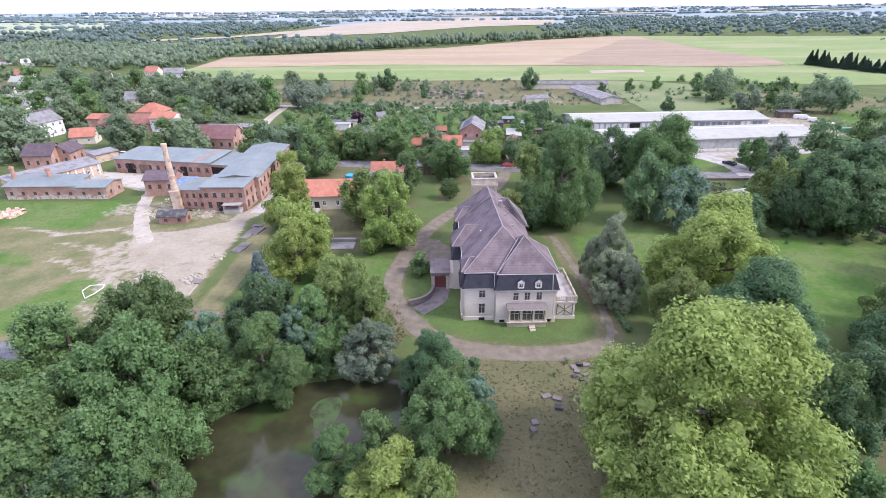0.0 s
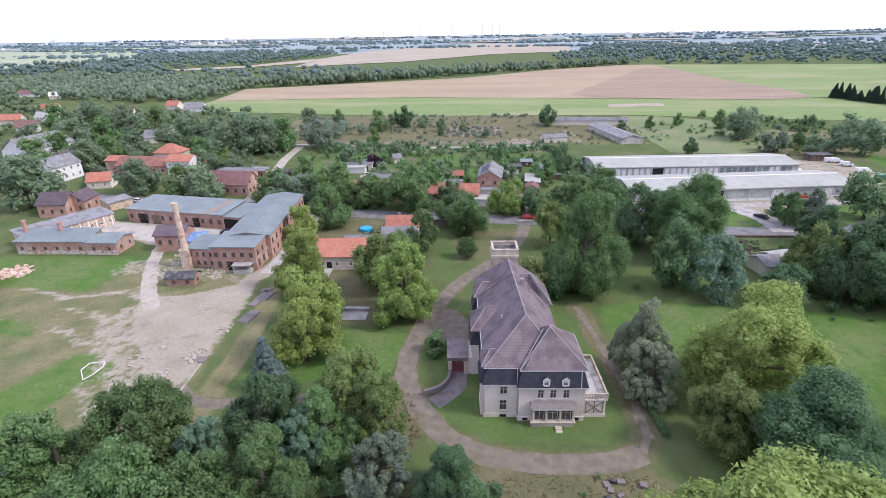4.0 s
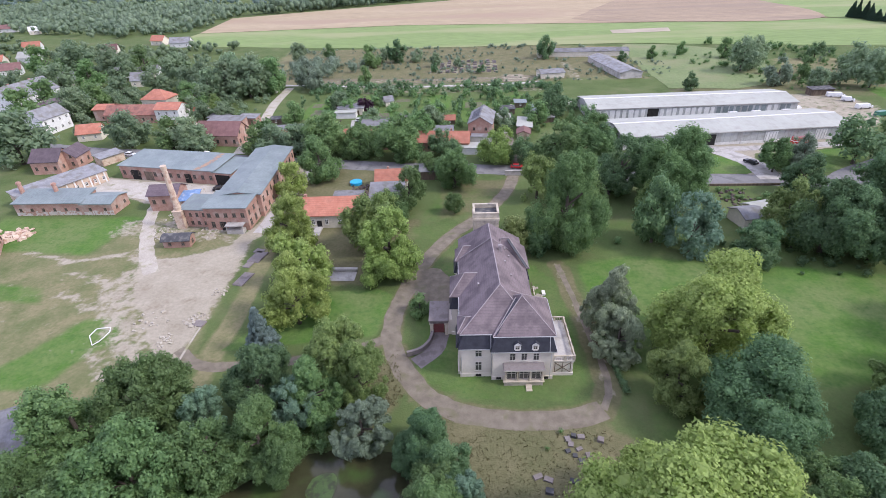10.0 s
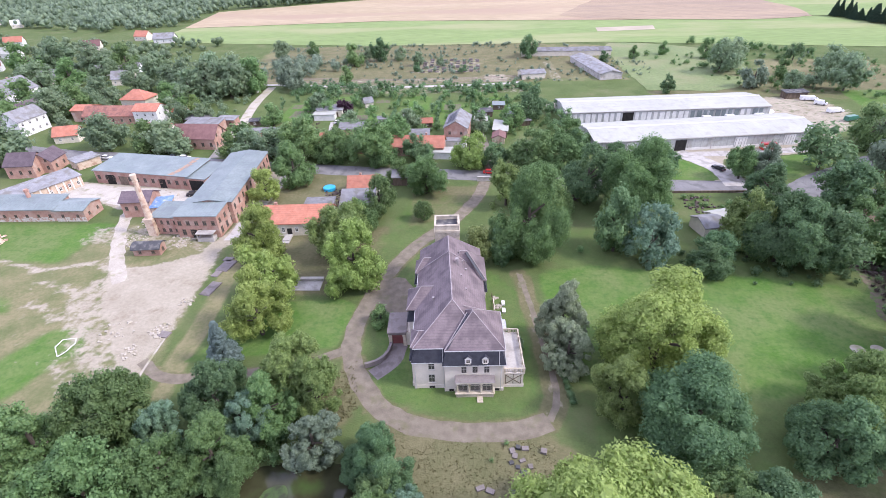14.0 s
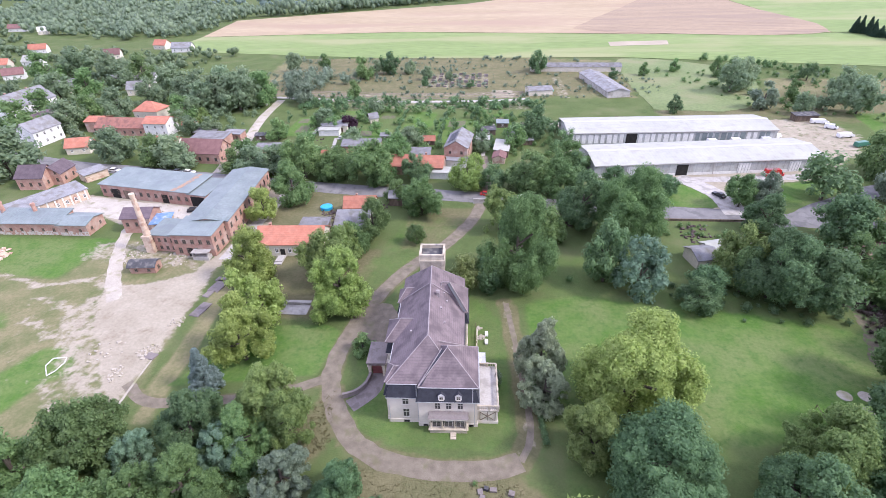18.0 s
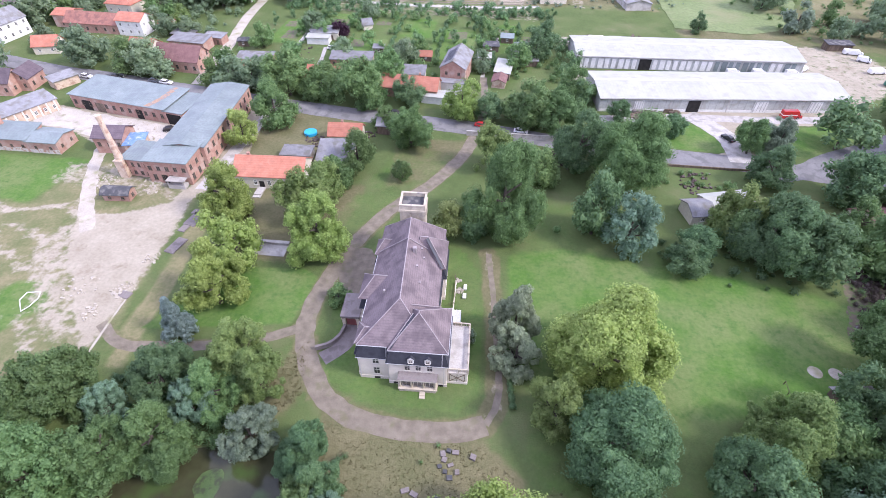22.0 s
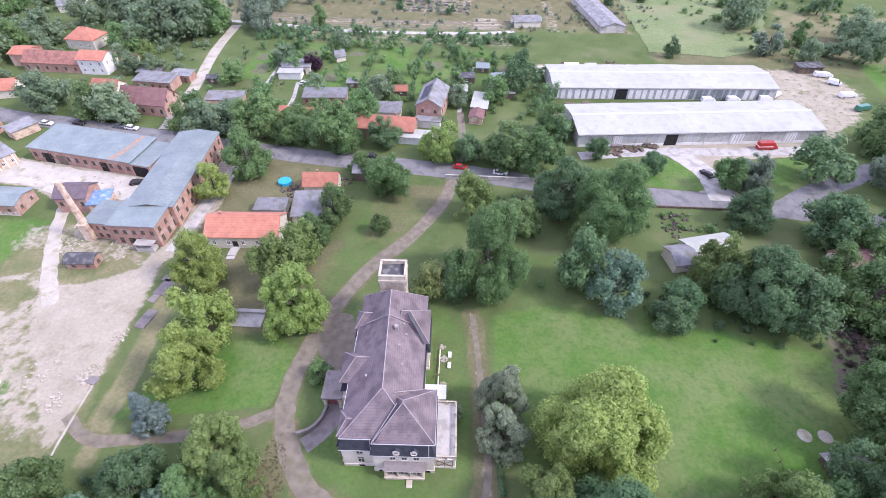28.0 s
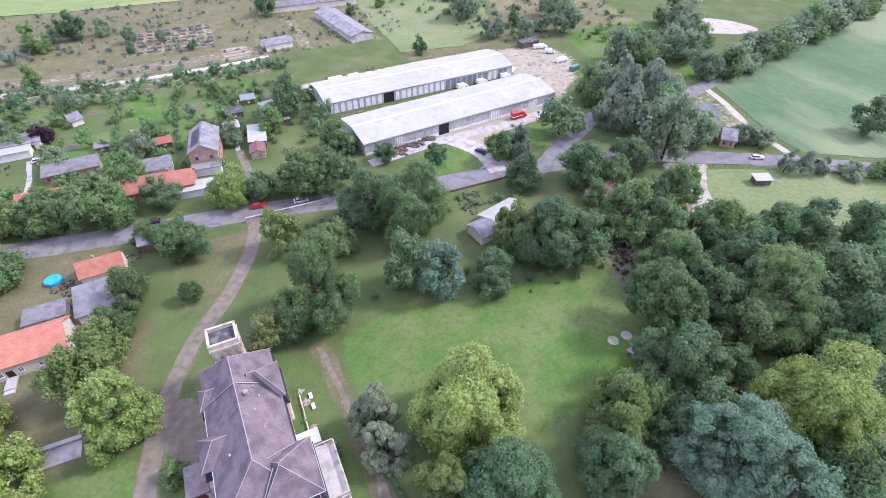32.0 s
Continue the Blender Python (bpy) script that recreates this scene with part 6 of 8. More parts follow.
def clumps(seed, count, shape):
    """Clumps of a crown, gathered round its limbs, so that the outline is uneven."""
    rng = np.random.default_rng(seed)
    lobes = 11
    ld = rng.normal(size=(lobes, 3))
    ld /= np.linalg.norm(ld, axis=1, keepdims=True)
    ld[0] = (0, 0, 0.75)
    ld[1:5, 2] = np.array([-0.55, -0.4, -0.5, -0.3])
    angle = np.arange(lobes) * 2.4 + rng.random() * 6
    ld[1:, :2] = np.stack([np.cos(angle), np.sin(angle)], -1)[1:] * np.sqrt(np.clip(1 - ld[1:, 2:] ** 2, 0.1, 1))
    lobe = ld * (0.45 + 0.22 * rng.random((lobes, 1)))
    size = 0.31 + 0.19 * rng.random(lobes)
    which = rng.integers(0, lobes, count)
    d = rng.normal(size=(count, 3)) + lobe[which] * 1.2
    d /= np.linalg.norm(d, axis=1, keepdims=True)
    c = lobe[which] + d * (size[which] * (0.55 + 0.45 * rng.random(count)))[:, None]
    c *= np.array(shape["half"])
    c[:, :2] *= (1 - shape["taper"] * (c[:, 2:] / shape["half"][2] * 0.5 + 0.5)) / (1 - shape["taper"] * 0.4)
    c[:, 2] += shape["mid"]
    return c, shape["puff"] * (0.65 + 0.6 * rng.random(count)) * (0.55 if count > 200 else 0.78 if count > 100 else 0.9 if count > 70 else 1)


SHAPES = {  # for a crown of radius 1: half sizes, height of its middle, taper towards the top, size of a clump
    "lime": dict(half=(1, 1, 1.12), mid=1.0, taper=0.25, puff=0.27), "maple": dict(half=(1, 1, 1.12), mid=1.02, taper=0.2, puff=0.29),
    "oak": dict(half=(1, 1, 1.15), mid=1.02, taper=0.15, puff=0.28), "chestnut": dict(half=(1, 1, 1.18), mid=1.05, taper=0.4, puff=0.27),
    "silver": dict(half=(1, 1, 1.15), mid=1.05, taper=0.2, puff=0.24), "birch": dict(half=(0.95, 0.95, 1.2), mid=1.1, taper=0.5, puff=0.22),
    "weeping_birch": dict(half=(0.95, 0.95, 1.2), mid=1.1, taper=0.5, puff=0.22), "willow": dict(half=(1, 1, 1.1), mid=1.05, taper=0.1, puff=0.26), "purple": dict(half=(1, 1, 1.1), mid=1.05, taper=0.2, puff=0.3)}
crown_meshes, trunk_meshes = {}, {}
# a paler copy of the maple leaves, with the haze of distance put into its colour
HAZED_TOWN_LEAVES = leaf_material("haze_tinted_village_leaves", (0.125, 0.195, 0.11), (0.285, 0.37, 0.215), 0.2)


def crown_mesh(kind, level, variant):
    key = (kind, level, variant)
    if key not in crown_meshes:
        seed = sum(map(ord, kind)) * 10 + variant
        if kind in ("spruce", "fir"):
            rng = np.random.default_rng(seed)
            z = 0.2 + 2.15 * rng.random(280) ** 1.35
            a = rng.random(280) * math.tau
            r = (2.45 - z) / 2.25 * (0.3 + 0.62 * rng.random(280) ** 0.6)
            crown_meshes[key] = leaf_mesh("crown", np.stack([r * np.cos(a), r * np.sin(a), z], -1), 0.1 + 0.1 * (2.45 - z) / 2.25, 50, 0.07, seed, 0.25, 0.7)
        else:
            count, per, size = {-1: (430, 190, 0.032), 0: (210, 135, 0.050), 1: (120, 66, 0.078), 2: (50, 46, 0.125), 3: (20, 32, 0.28)}[level]
            c, r = clumps(seed, count, SHAPES[kind])
            crown_meshes[key] = leaf_mesh("crown", c, r * (1 if level < 2 else 1.15), per, size, seed + 5, {"willow": 0.35, "weeping_birch": 0.3, "birch": 0.15}.get(kind, 0.0), 1.0, 0.41)
    return crown_meshes[key]


def trunk_mesh(kind, variant):
    key = (kind in ("spruce", "fir"), variant)
    if key not in trunk_meshes:
        rng = random.Random(variant)
        bm = bmesh.new()
        tube(bm, 0, 0, -0.1, 1.2, 0.075, 0.03, 8)
        if kind not in ("spruce", "fir"):
            for i in range(6):
                a, z = i * 1.05 + rng.random(), 0.4 + 0.1 * i
                bar(bm, (0, 0, z), (0.36 * math.cos(a), 0.36 * math.sin(a), z + 0.2 + 0.1 * rng.random()), 0.035, 0.035)
        mesh = bpy.data.meshes.new("trunk")
        bm.to_mesh(mesh)
        bm.free()
        trunk_meshes[key] = mesh
    return trunk_meshes[key]


TREE_LABELS = {"lime": "broad light green lime tree in full leaf", "maple": "rounded mid-green broadleaf tree in full leaf", "oak": "dark green dense broadleaf tree in full leaf",
               "chestnut": "yellow-green tree with first autumn tint", "silver": "pale silvery green broadleaf tree", "birch": "slender grey-green birch with fine leaves",
               "weeping_birch": "tall grey-green weeping birch beside the footpath", "willow": "small pale willow with hanging twigs", "spruce": "blue-grey conical spruce on the lawn", "purple": "dark purple-leaved ornamental tree", "fir": "dark green pointed conifer in a row by the field"}
grown = 0


def plant(kind, *places, name="tree", level=None):
    """Trees of one kind: x, y, crown radius, height."""
    global grown
    for x, y, r, h in places:
        grown += 1
        away = math.hypot(x - 12, y - 28)
        near = level if level is not None else 2 if away > 165 or r < 2.2 else 1 if away > (125 if r > 6.4 else 72) or r < 2.8 else -1 if r > 8 else 0
        ob = root(name, pose(x, y, 0, 0, 0, grown * 137.5 % 360), TREE_LABELS[kind], "tree", "trees")
        full = 2.45 if kind in ("spruce", "fir") else SHAPES[kind]["mid"] + SHAPES[kind]["half"][2]
        ob.scale = (r * 1.15, r * 1.15, h / full * 1.04)
        # maples farther off than y 165 wear the copy with haze in its colour
        put("crown", crown_mesh(kind, near, grown % 3), HAZED_TOWN_LEAVES if kind == "maple" and y > 165 else LEAVES[kind], ob)
        put("trunk", trunk_mesh(kind, grown % 2), BARK, ob)


# pond bank
plant("maple", (-53.2, 54.6, 6.4, 15.0), (-44.9, 59.7, 5.6, 14.5), (-26.9, 54.8, 4.6, 11.9), (-32.9, 51.3, 5.1, 13.3), (-39.5, 46.4, 6.0, 15.7), (-45.0, 43.1, 4.8, 12.4))
plant("maple", (-34.0, 41.7, 4.7, 12.1), (-0.9, 43.3, 4.2, 10.9), (-8.7, 42.4, 2.7, 7.1), (-23.4, 51.8, 3.3, 8.6))
plant("oak", (-30.5, 64.5, 5.0, 13.0), (-3.3, 56.3, 3.4, 8.8), (0.0, 51.2, 3.7, 9.6))
plant("chestnut", (-19.4, 70.6, 4.8, 13.5), (-14.7, 66.8, 4.1, 11.5))
plant("silver", (-37.2, 58.6, 3.4, 9.1), (-24.3, 61.3, 3.4, 9.2), (2.2, 47.1, 2.9, 7.9))
plant("birch", (-12.6, 57.5, 4.7, 10.3))
# front
plant("lime", (27.0, 40.0, 11.0, 23.2), (18.3, 35.7, 3.5, 8.7), (36.7, 39.7, 4.3, 8.2), (-6.9, 36.6, 4.2, 7.5))
plant("maple", (-13.7, 40.1, 3.3, 6.3), (-1.0, 47.3, 4.3, 11.2), (3.0, 43.3, 2.7, 6.9), (-21.2, 63.3, 4.3, 11.3), (38.8, 34.6, 3.9, 10.2))
plant("oak", (-4.7, 54.9, 3.2, 6.3), (48.2, 46.1, 5.3, 13.8))
plant("chestnut", (-2.7, 36.0, 2.7, 7.5))
# park
plant("lime", (43.9, 76.5, 9.7, 20.3), (-39.2, 111.7, 6.5, 16.3), (-33.0, 97.1, 5.7, 14.2), (-31.0, 85.4, 5.9, 15.3), (-14.5, 101.8, 6.9, 17.0))
plant("maple", (79.9, 66.9, 4.5, 11.6), (44.7, 46.3, 4.5, 11.7), (-14.2, 136.0, 4.7, 13.0), (-17.4, 128.2, 3.6, 9.4), (-1.4, 132.5, 2.3, 6.0))
plant("maple", (25.6, 115.4, 8.3, 24.5), (34.9, 135.3, 4.8, 12.5), (57.1, 134.9, 8.4, 21.8), (-7.1, 88.8, 2.1, 4.3))
plant("oak", (44.8, 60.6, 8.3, 16.6), (63.2, 57.7, 5.6, 14.4), (78.5, 58.8, 4.1, 10.8), (18.9, 111.8, 3.5, 10.4), (45.8, 144.4, 7.0, 18.1), (47.1, 116.6, 4.9, 17.5))
plant("oak", (66.0, 106.6, 4.5, 8.6), (83.7, 111.8, 7.2, 18.7), (92.4, 108.4, 6.1, 15.8))
plant("chestnut", (-22.0, 114.0, 5.8, 15.5), (-19.0, 120.5, 4.6, 12.5), (35.0, 66.1, 4.4, 12.4), (71.7, 67.2, 5.2, 14.4), (22.1, 141.6, 5.0, 14.0), (51.3, 130.7, 3.9, 11.0), (78.6, 119.3, 5.0, 16.0))
plant("silver", (54.2, 112.4, 5.6, 15.2))
plant("willow", (12.9, 111.6, 4.0, 10.4))
plant("spruce", (-34.8, 76.8, 3.1, 10.6))
plant("weeping_birch", (28.6, 82.6, 4.6, 14.6), (29.0, 77.0, 4.5, 12.0))
# street
plant("maple", (-1.9, 150.0, 6.6, 14.3), (-21.8, 173.5, 6.9, 15.0), (-45.6, 158.2, 6.4, 13.7), (32.2, 166.4, 7.3, 15.7), (41.6, 164.8, 6.2, 13.3), (48.9, 187.0, 5.4, 11.7))
plant("maple", (-35.6, 175.4, 4.9, 10.7), (-34.1, 182.6, 4.4, 9.4), (-10.6, 158.7, 3.9, 8.5), (-69.9, 180.5, 5.2, 11.2), (-61.1, 179.4, 5.1, 11.0), (-76.2, 181.8, 4.4, 9.5))
plant("maple", (-40.0, 176.1, 3.7, 8.1))
plant("oak", (-6.3, 176.1, 4.6, 10.2), (76.0, 165.4, 3.5, 7.8), (95.6, 142.3, 5.5, 12.2), (123.6, 164.2, 7.0, 15.6), (112.9, 136.5, 6.9, 15.4), (40.3, 232.7, 4.7, 10.5))
plant("oak", (20.3, 169.5, 4.4, 9.8), (61.2, 173.1, 3.3, 7.4))
plant("lime", (11.5, 169.9, 5.3, 12.6), (-50.8, 145.6, 4.6, 11.0), (-53.7, 184.6, 3.6, 9.7))
plant("birch", (104.0, 162.9, 4.4, 10.5))
# east wood
plant("lime", (101.8, 51.0, 9.6, 22.5))
plant("maple", (78.4, 113.7, 4.2, 12.7), (130.1, 98.5, 5.6, 14.5), (133.1, 117.2, 5.3, 13.7), (106.3, 70.3, 6.0, 15.5), (118.1, 71.5, 8.7, 22.7), (94.5, 81.9, 7.1, 18.5))
plant("maple", (106.7, 91.6, 6.5, 16.9), (76.4, 65.7, 4.7, 12.2), (120.7, 57.2, 4.6, 12.0), (124.5, 82.5, 5.4, 14.1), (120.7, 52.7, 5.6, 14.4))
plant("oak", (86.6, 110.2, 6.9, 17.9), (68.8, 110.2, 4.4, 9.5), (142.3, 91.1, 5.4, 14.2), (118.0, 111.7, 5.0, 13.1))
plant("oak", (87.5, 68.7, 7.3, 18.9), (85.0, 57.8, 5.9, 15.4), (62.9, 60.5, 4.0, 10.3), (133.6, 70.2, 7.4, 19.2), (128.8, 60.3, 6.9, 17.8), (100.3, 39.8, 5.3, 13.7))
plant("oak", (110.0, 83.7, 4.8, 12.4), (122.2, 66.0, 5.6, 14.6), (147.4, 69.4, 6.1, 15.9), (99.5, 65.2, 3.9, 10.2))
plant("chestnut", (68.4, 62.8, 4.9, 13.6))
plant("silver", (85.1, 41.8, 6.7, 18.2), (81.6, 50.2, 8.2, 19.5))
plant("birch", (103.3, 157.5, 3.9, 14.2))
# east road
plant("maple", (147.4, 137.6, 7.2, 22.5), (109.1, 111.7, 6.9, 18.1), (120.5, 109.8, 4.7, 12.2), (127.7, 98.9, 5.4, 14.0), (141.0, 89.3, 5.8, 15.2), (133.2, 93.2, 5.0, 13.0), (120.6, 130.1, 4.5, 11.6), (109.0, 122.9, 4.2, 11.0), (118.0, 104.5, 4.8, 13.0))
plant("oak", (125.5, 119.3, 4.3, 11.2), (148.0, 86.5, 5.2, 13.6), (93.6, 119.9, 4.6, 12.1), (157.0, 90.5, 5.0, 13.0), (166.0, 83.0, 5.5, 14.0), (150.0, 97.0, 3.6, 9.5), (228.0, 122.0, 5.5, 14.0), (131.5, 136.5, 5.5, 13.0))
plant("birch", (143.0, 163.5, 4.6, 17.0), (148.0, 156.5, 5.0, 18.0), (155.0, 167.0, 6.0, 21.0), (161.0, 178.0, 6.2, 21.0), (166.5, 164.0, 5.8, 19.0), (172.5, 173.5, 5.6, 18.0), (179.0, 180.0, 5.0, 16.0))
plant("maple", (154.0, 151.5, 4.8, 14.0), (161.5, 156.0, 5.2, 15.5), (167.5, 152.5, 4.6, 12.5), (176.5, 166.0, 4.6, 13.5), (149.0, 183.0, 5.0, 15.0), (158.0, 188.0, 5.0, 14.0))
plant("maple", (188.6, 212.5, 6.8, 15.0), (196.0, 207.0, 7.0, 15.0), (210.0, 206.0, 6.6, 16.0), (217.0, 201.5, 5.8, 14.0), (228.0, 204.0, 6.2, 14.5), (226.0, 217.0, 6.2, 14.5), (236.0, 229.0, 6.8, 16.0), (245.0, 243.0, 6.8, 16.0), (253.0, 236.0, 6.4, 15.0))
plant("maple", (211.0, 181.5, 5.6, 11.5), (222.0, 181.0, 6.2, 12.5), (233.0, 183.0, 6.6, 13.0), (245.0, 186.0, 7.0, 14.0), (258.0, 189.5, 7.2, 14.0), (271.0, 193.0, 7.4, 15.0), (285.0, 196.5, 7.8, 15.0), (299.0, 199.5, 8.0, 16.0), (315.0, 203.5, 8.2, 16.0), (331.0, 208.0, 8.6, 17.0), (355.0, 214.5, 9.0, 17.0), (380.0, 222.0, 9.0, 17.0))
plant("maple", (165.0, 141.0, 5.0, 11.5), (170.5, 144.0, 4.6, 10.0), (181.5, 135.5, 4.2, 7.5), (185.5, 131.5, 3.6, 6.5), (206.0, 101.0, 4.6, 6.5), (197.0, 105.0, 3.6, 5.5))
plant("birch", (178.8, 115.6, 2.5, 8.8), (183.6, 112.8, 2.5, 8.8), (188.6, 110.0, 2.1, 7.6))
# village
plant("maple", (-104.7, 186.7, 5.7, 12.3), (-111.5, 187.8, 5.7, 12.2), (-98.7, 185.6, 4.7, 10.1), (-129.9, 190.9, 6.3, 13.7), (-74.0, 186.1, 5.1, 11.0), (-67.7, 182.9, 4.2, 9.0))
plant("maple", (-47.9, 177.3, 6.9, 14.9), (-50.3, 190.2, 5.6, 12.0), (-37.9, 182.8, 4.9, 10.7), (-15.9, 189.7, 5.5, 11.8), (-19.9, 173.6, 5.9, 12.7), (-107.0, 223.6, 4.0, 8.7))
plant("maple", (-116.2, 223.8, 4.0, 8.7), (-132.4, 246.1, 5.5, 11.8), (-122.3, 263.3, 8.6, 18.6), (-110.3, 262.8, 8.6, 18.5), (-103.9, 276.0, 7.2, 15.5), (-129.2, 258.4, 7.4, 15.9))
plant("maple", (-60.6, 184.3, 4.6, 9.9), (29.7, 209.1, 4.5, 9.8), (16.1, 205.8, 3.6, 7.8), (-13.6, 208.3, 4.1, 8.9), (-175.3, 238.6, 6.4, 13.9), (-170.0, 252.5, 6.7, 14.6))
plant("maple", (-178.6, 228.1, 6.7, 14.5), (-202.9, 241.9, 7.1, 15.3), (-231.4, 262.6, 7.6, 16.5), (-217.4, 272.8, 7.9, 17.0), (-214.3, 290.3, 7.0, 15.2), (-166.3, 276.0, 6.7, 14.4))
plant("maple", (-164.7, 297.3, 7.7, 16.7), (-200.9, 323.9, 7.7, 16.7), (-226.1, 329.4, 8.6, 18.5), (-255.7, 339.3, 8.8, 19.1), (-267.4, 324.3, 8.5, 18.4), (-204.6, 306.2, 6.7, 14.5))
plant("maple", (-148.7, 278.0, 6.1, 13.1), (-195.2, 220.7, 7.5, 16.3), (-159.1, 206.2, 3.8, 8.2), (-57.5, 234.4, 4.1, 8.9), (-72.7, 216.9, 4.3, 9.4), (-37.3, 210.5, 3.7, 8.1))
plant("maple", (-161.1, 173.7, 9.5, 19.0))
plant("oak", (36.1, 217.2, 5.1, 11.5))
plant("chestnut", (-117.2, 236.8, 3.7, 8.9))
plant("birch", (-83.9, 280.1, 6.6, 15.9))
# far scrub
plant("maple", (111.9, 333.5, 2.8, 7.4), (147.2, 295.1, 6.8, 17.8), (155.7, 299.6, 6.3, 16.4), (153.2, 330.2, 4.2, 10.9), (193.1, 278.9, 6.4, 16.6), (187.8, 255.6, 6.4, 16.7))
plant("maple", (169.1, 274.7, 4.1, 10.5), (177.2, 261.3, 3.9, 10.0), (163.0, 255.3, 3.8, 9.8), (-58.9, 327.5, 5.0, 13.0), (-53.7, 339.6, 3.7, 9.7), (-111.6, 350.7, 4.6, 12.0))
plant("maple", (-92.7, 360.4, 3.6, 9.3), (-31.5, 342.0, 3.4, 8.7), (-19.4, 325.0, 3.2, 8.3), (-54.6, 283.6, 3.8, 9.8), (-108.9, 269.6, 7.8, 20.2), (-121.2, 269.8, 7.8, 20.3))
plant("maple", (-100.4, 270.5, 6.6, 17.2), (-137.9, 278.4, 6.8, 17.8), (96.3, 158.5, 4.1, 10.7), (132.9, 343.3, 2.9, 7.6), (-36.7, 255.6, 3.4, 8.8), (-5.2, 323.4, 2.1, 5.5))
plant("oak", (49.6, 342.4, 5.1, 13.4), (107.3, 257.2, 3.3, 8.6), (198.6, 318.9, 4.0, 10.4), (-44.5, 341.6, 5.2, 13.5), (92.8, 327.1, 2.5, 6.4), (8.4, 304.5, 2.0, 5.2))
plant("oak", (-18.6, 310.6, 2.0, 5.3))
plant("birch", (149.5, 262.8, 6.1, 14.6), (-78.0, 270.8, 4.8, 11.5))
# left bank
plant("maple", (-44.8, 38.0, 6.0, 15.6), (-42.0, 32.3, 4.9, 12.9), (-37.0, 37.4, 4.8, 12.5), (-56.2, 46.8, 4.2, 11.0), (-31.2, 34.8, 3.5, 9.1))
plant("oak", (-37.2, 33.5, 4.0, 10.3))


# garden shrubs, scrub and woods, which nobody could count
def blob_field(name, spots, mat, label, category, seed, squash=0.9, per=26, size=0.42, mass=0.5):
    """Many small bushes or far crowns, joined: clusters of bent leaves over each."""
    spots = np.array(spots)
    centres = spots[:, :3].copy()
    centres[:, 2] = spots[:, 2] + spots[:, 3] * squash * 0.75
    mesh = leaf_mesh(name, centres, spots[:, 3] * 0.8, per, 1.0, seed, 0.0, squash, mass)
    co = np.empty(len(mesh.vertices) * 3)
    mesh.vertices.foreach_get("co", co)
    co = co.reshape(-1, 3)
    leaves = co[:3 * per * len(spots)].reshape(-1, 3, 3)
    mid = leaves.mean(1, keepdims=True)
    leaves[:] = mid + (leaves - mid) * np.repeat(spots[:, 3], per)[:, None, None] * size
    co[:, 2] = np.maximum(co[:, 2], 0.02)
    mesh.vertices.foreach_set("co", co.ravel())
    return tagged(put(name, mesh, mat), label, category, kind="stuff")


def scatter(area, count, r0, r1, seed, z=0.0, clear=(), clusters=0):
    """Random spots inside a closed line, kept off some lines: x, y, z, radius."""
    rng = np.random.default_rng(seed)
    a = np.array(area)
    out = []
    while len(out) < count:
        p = a.min(0) + rng.random((count * 3, 2)) * (a.max(0) - a.min(0))
        if clusters:
            p = p[rng.integers(0, clusters, len(p))] + rng.normal(scale=5, size=p.shape) * np.array([1.8, 0.6])
        ok = distance(p[:, 0], p[:, 1], area, True) < 0
        for line, gap in clear:
            ok &= distance(p[:, 0], p[:, 1], line) > gap
        out += [(x, y, z, r0 + (r1 - r0) * rng.random() ** 2) for x, y in p[ok]]
    return out[:count]


def lumpy(spots, seed, lumps=4):
    """Splits every far crown into a few lumps, so that it is no ball."""
    rng = random.Random(seed)
    return [(x + r * 0.55 * math.cos(a), y + r * 0.55 * math.sin(a), z + r * rng.uniform(-0.1, 0.75), r * rng.uniform(0.42, 0.68)) for x, y, z, r in spots for a in [rng.uniform(0, 2) + math.tau * k / lumps for k in range(lumps)]]


GARDEN_CLEAR = [(ROAD, 6), ([(-83, 181), (-87, 216), (-95, 281)], 5), ([(17, 168), (17, 200)], 3)]
TOWN_CLEAR = [*(([(x, y + 3), (x * 0.96, y * 0.955)], 10) for x, y, *_ in VILLAGE), ([(-222, 262), (-200, 226), (-176, 205), (-150, 192), (-140, 160)], 13), ([(-172, 224), (-126, 222)], 6)]
blob_field("garden_shrubs", scatter([(-80, 190), (48, 190), (46, 268), (-84, 276)], 130, 1.2, 3.0, 3, clear=GARDEN_CLEAR, clusters=46), LEAVES["maple"], "mixed green garden shrubs and hedges", "shrubs", 11, per=120, size=0.24)
blob_field("town_shrubs", scatter([(-260, 215), (-95, 190), (-100, 300), (-300, 360)], 420, 1.0, 3.0, 4, clear=GARDEN_CLEAR + TOWN_CLEAR), HAZED_TOWN_LEAVES, "green shrubs between village houses", "shrubs", 12, per=100, size=0.24)
blob_field("field_scrub", scatter([(-130, 282), (110, 282), (120, 345), (60, 390), (-130, 392)], 760, 0.4, 1.9, 5, clusters=130), LEAVES["birch"], "low grey-green scrub on fallow land", "shrubs", 13, per=80, size=0.26)
blob_field("track_scrub", scatter([(-80, 262), (45, 262), (45, 276), (-85, 282)], 130, 1.2, 3.0, 6), LEAVES["oak"], "dark hedge of scrub along the track", "shrubs", 14, per=120, size=0.24)
blob_field("hall_scrub", scatter([(150, 250), (230, 225), (250, 330), (120, 345)], 160, 0.8, 3.0, 7), LEAVES["maple"], "green scrub beyond the halls", "shrubs", 15, per=100, size=0.24)
blob_field("wood_undergrowth", scatter([(66, 42), (112, 42), (140, 96), (128, 126), (100, 120), (104, 98), (92, 70), (74, 62)], 240, 0.8, 2.6, 8), LEAVES["oak"], "dark undergrowth below the wood", "shrubs", 16, per=120, size=0.24)
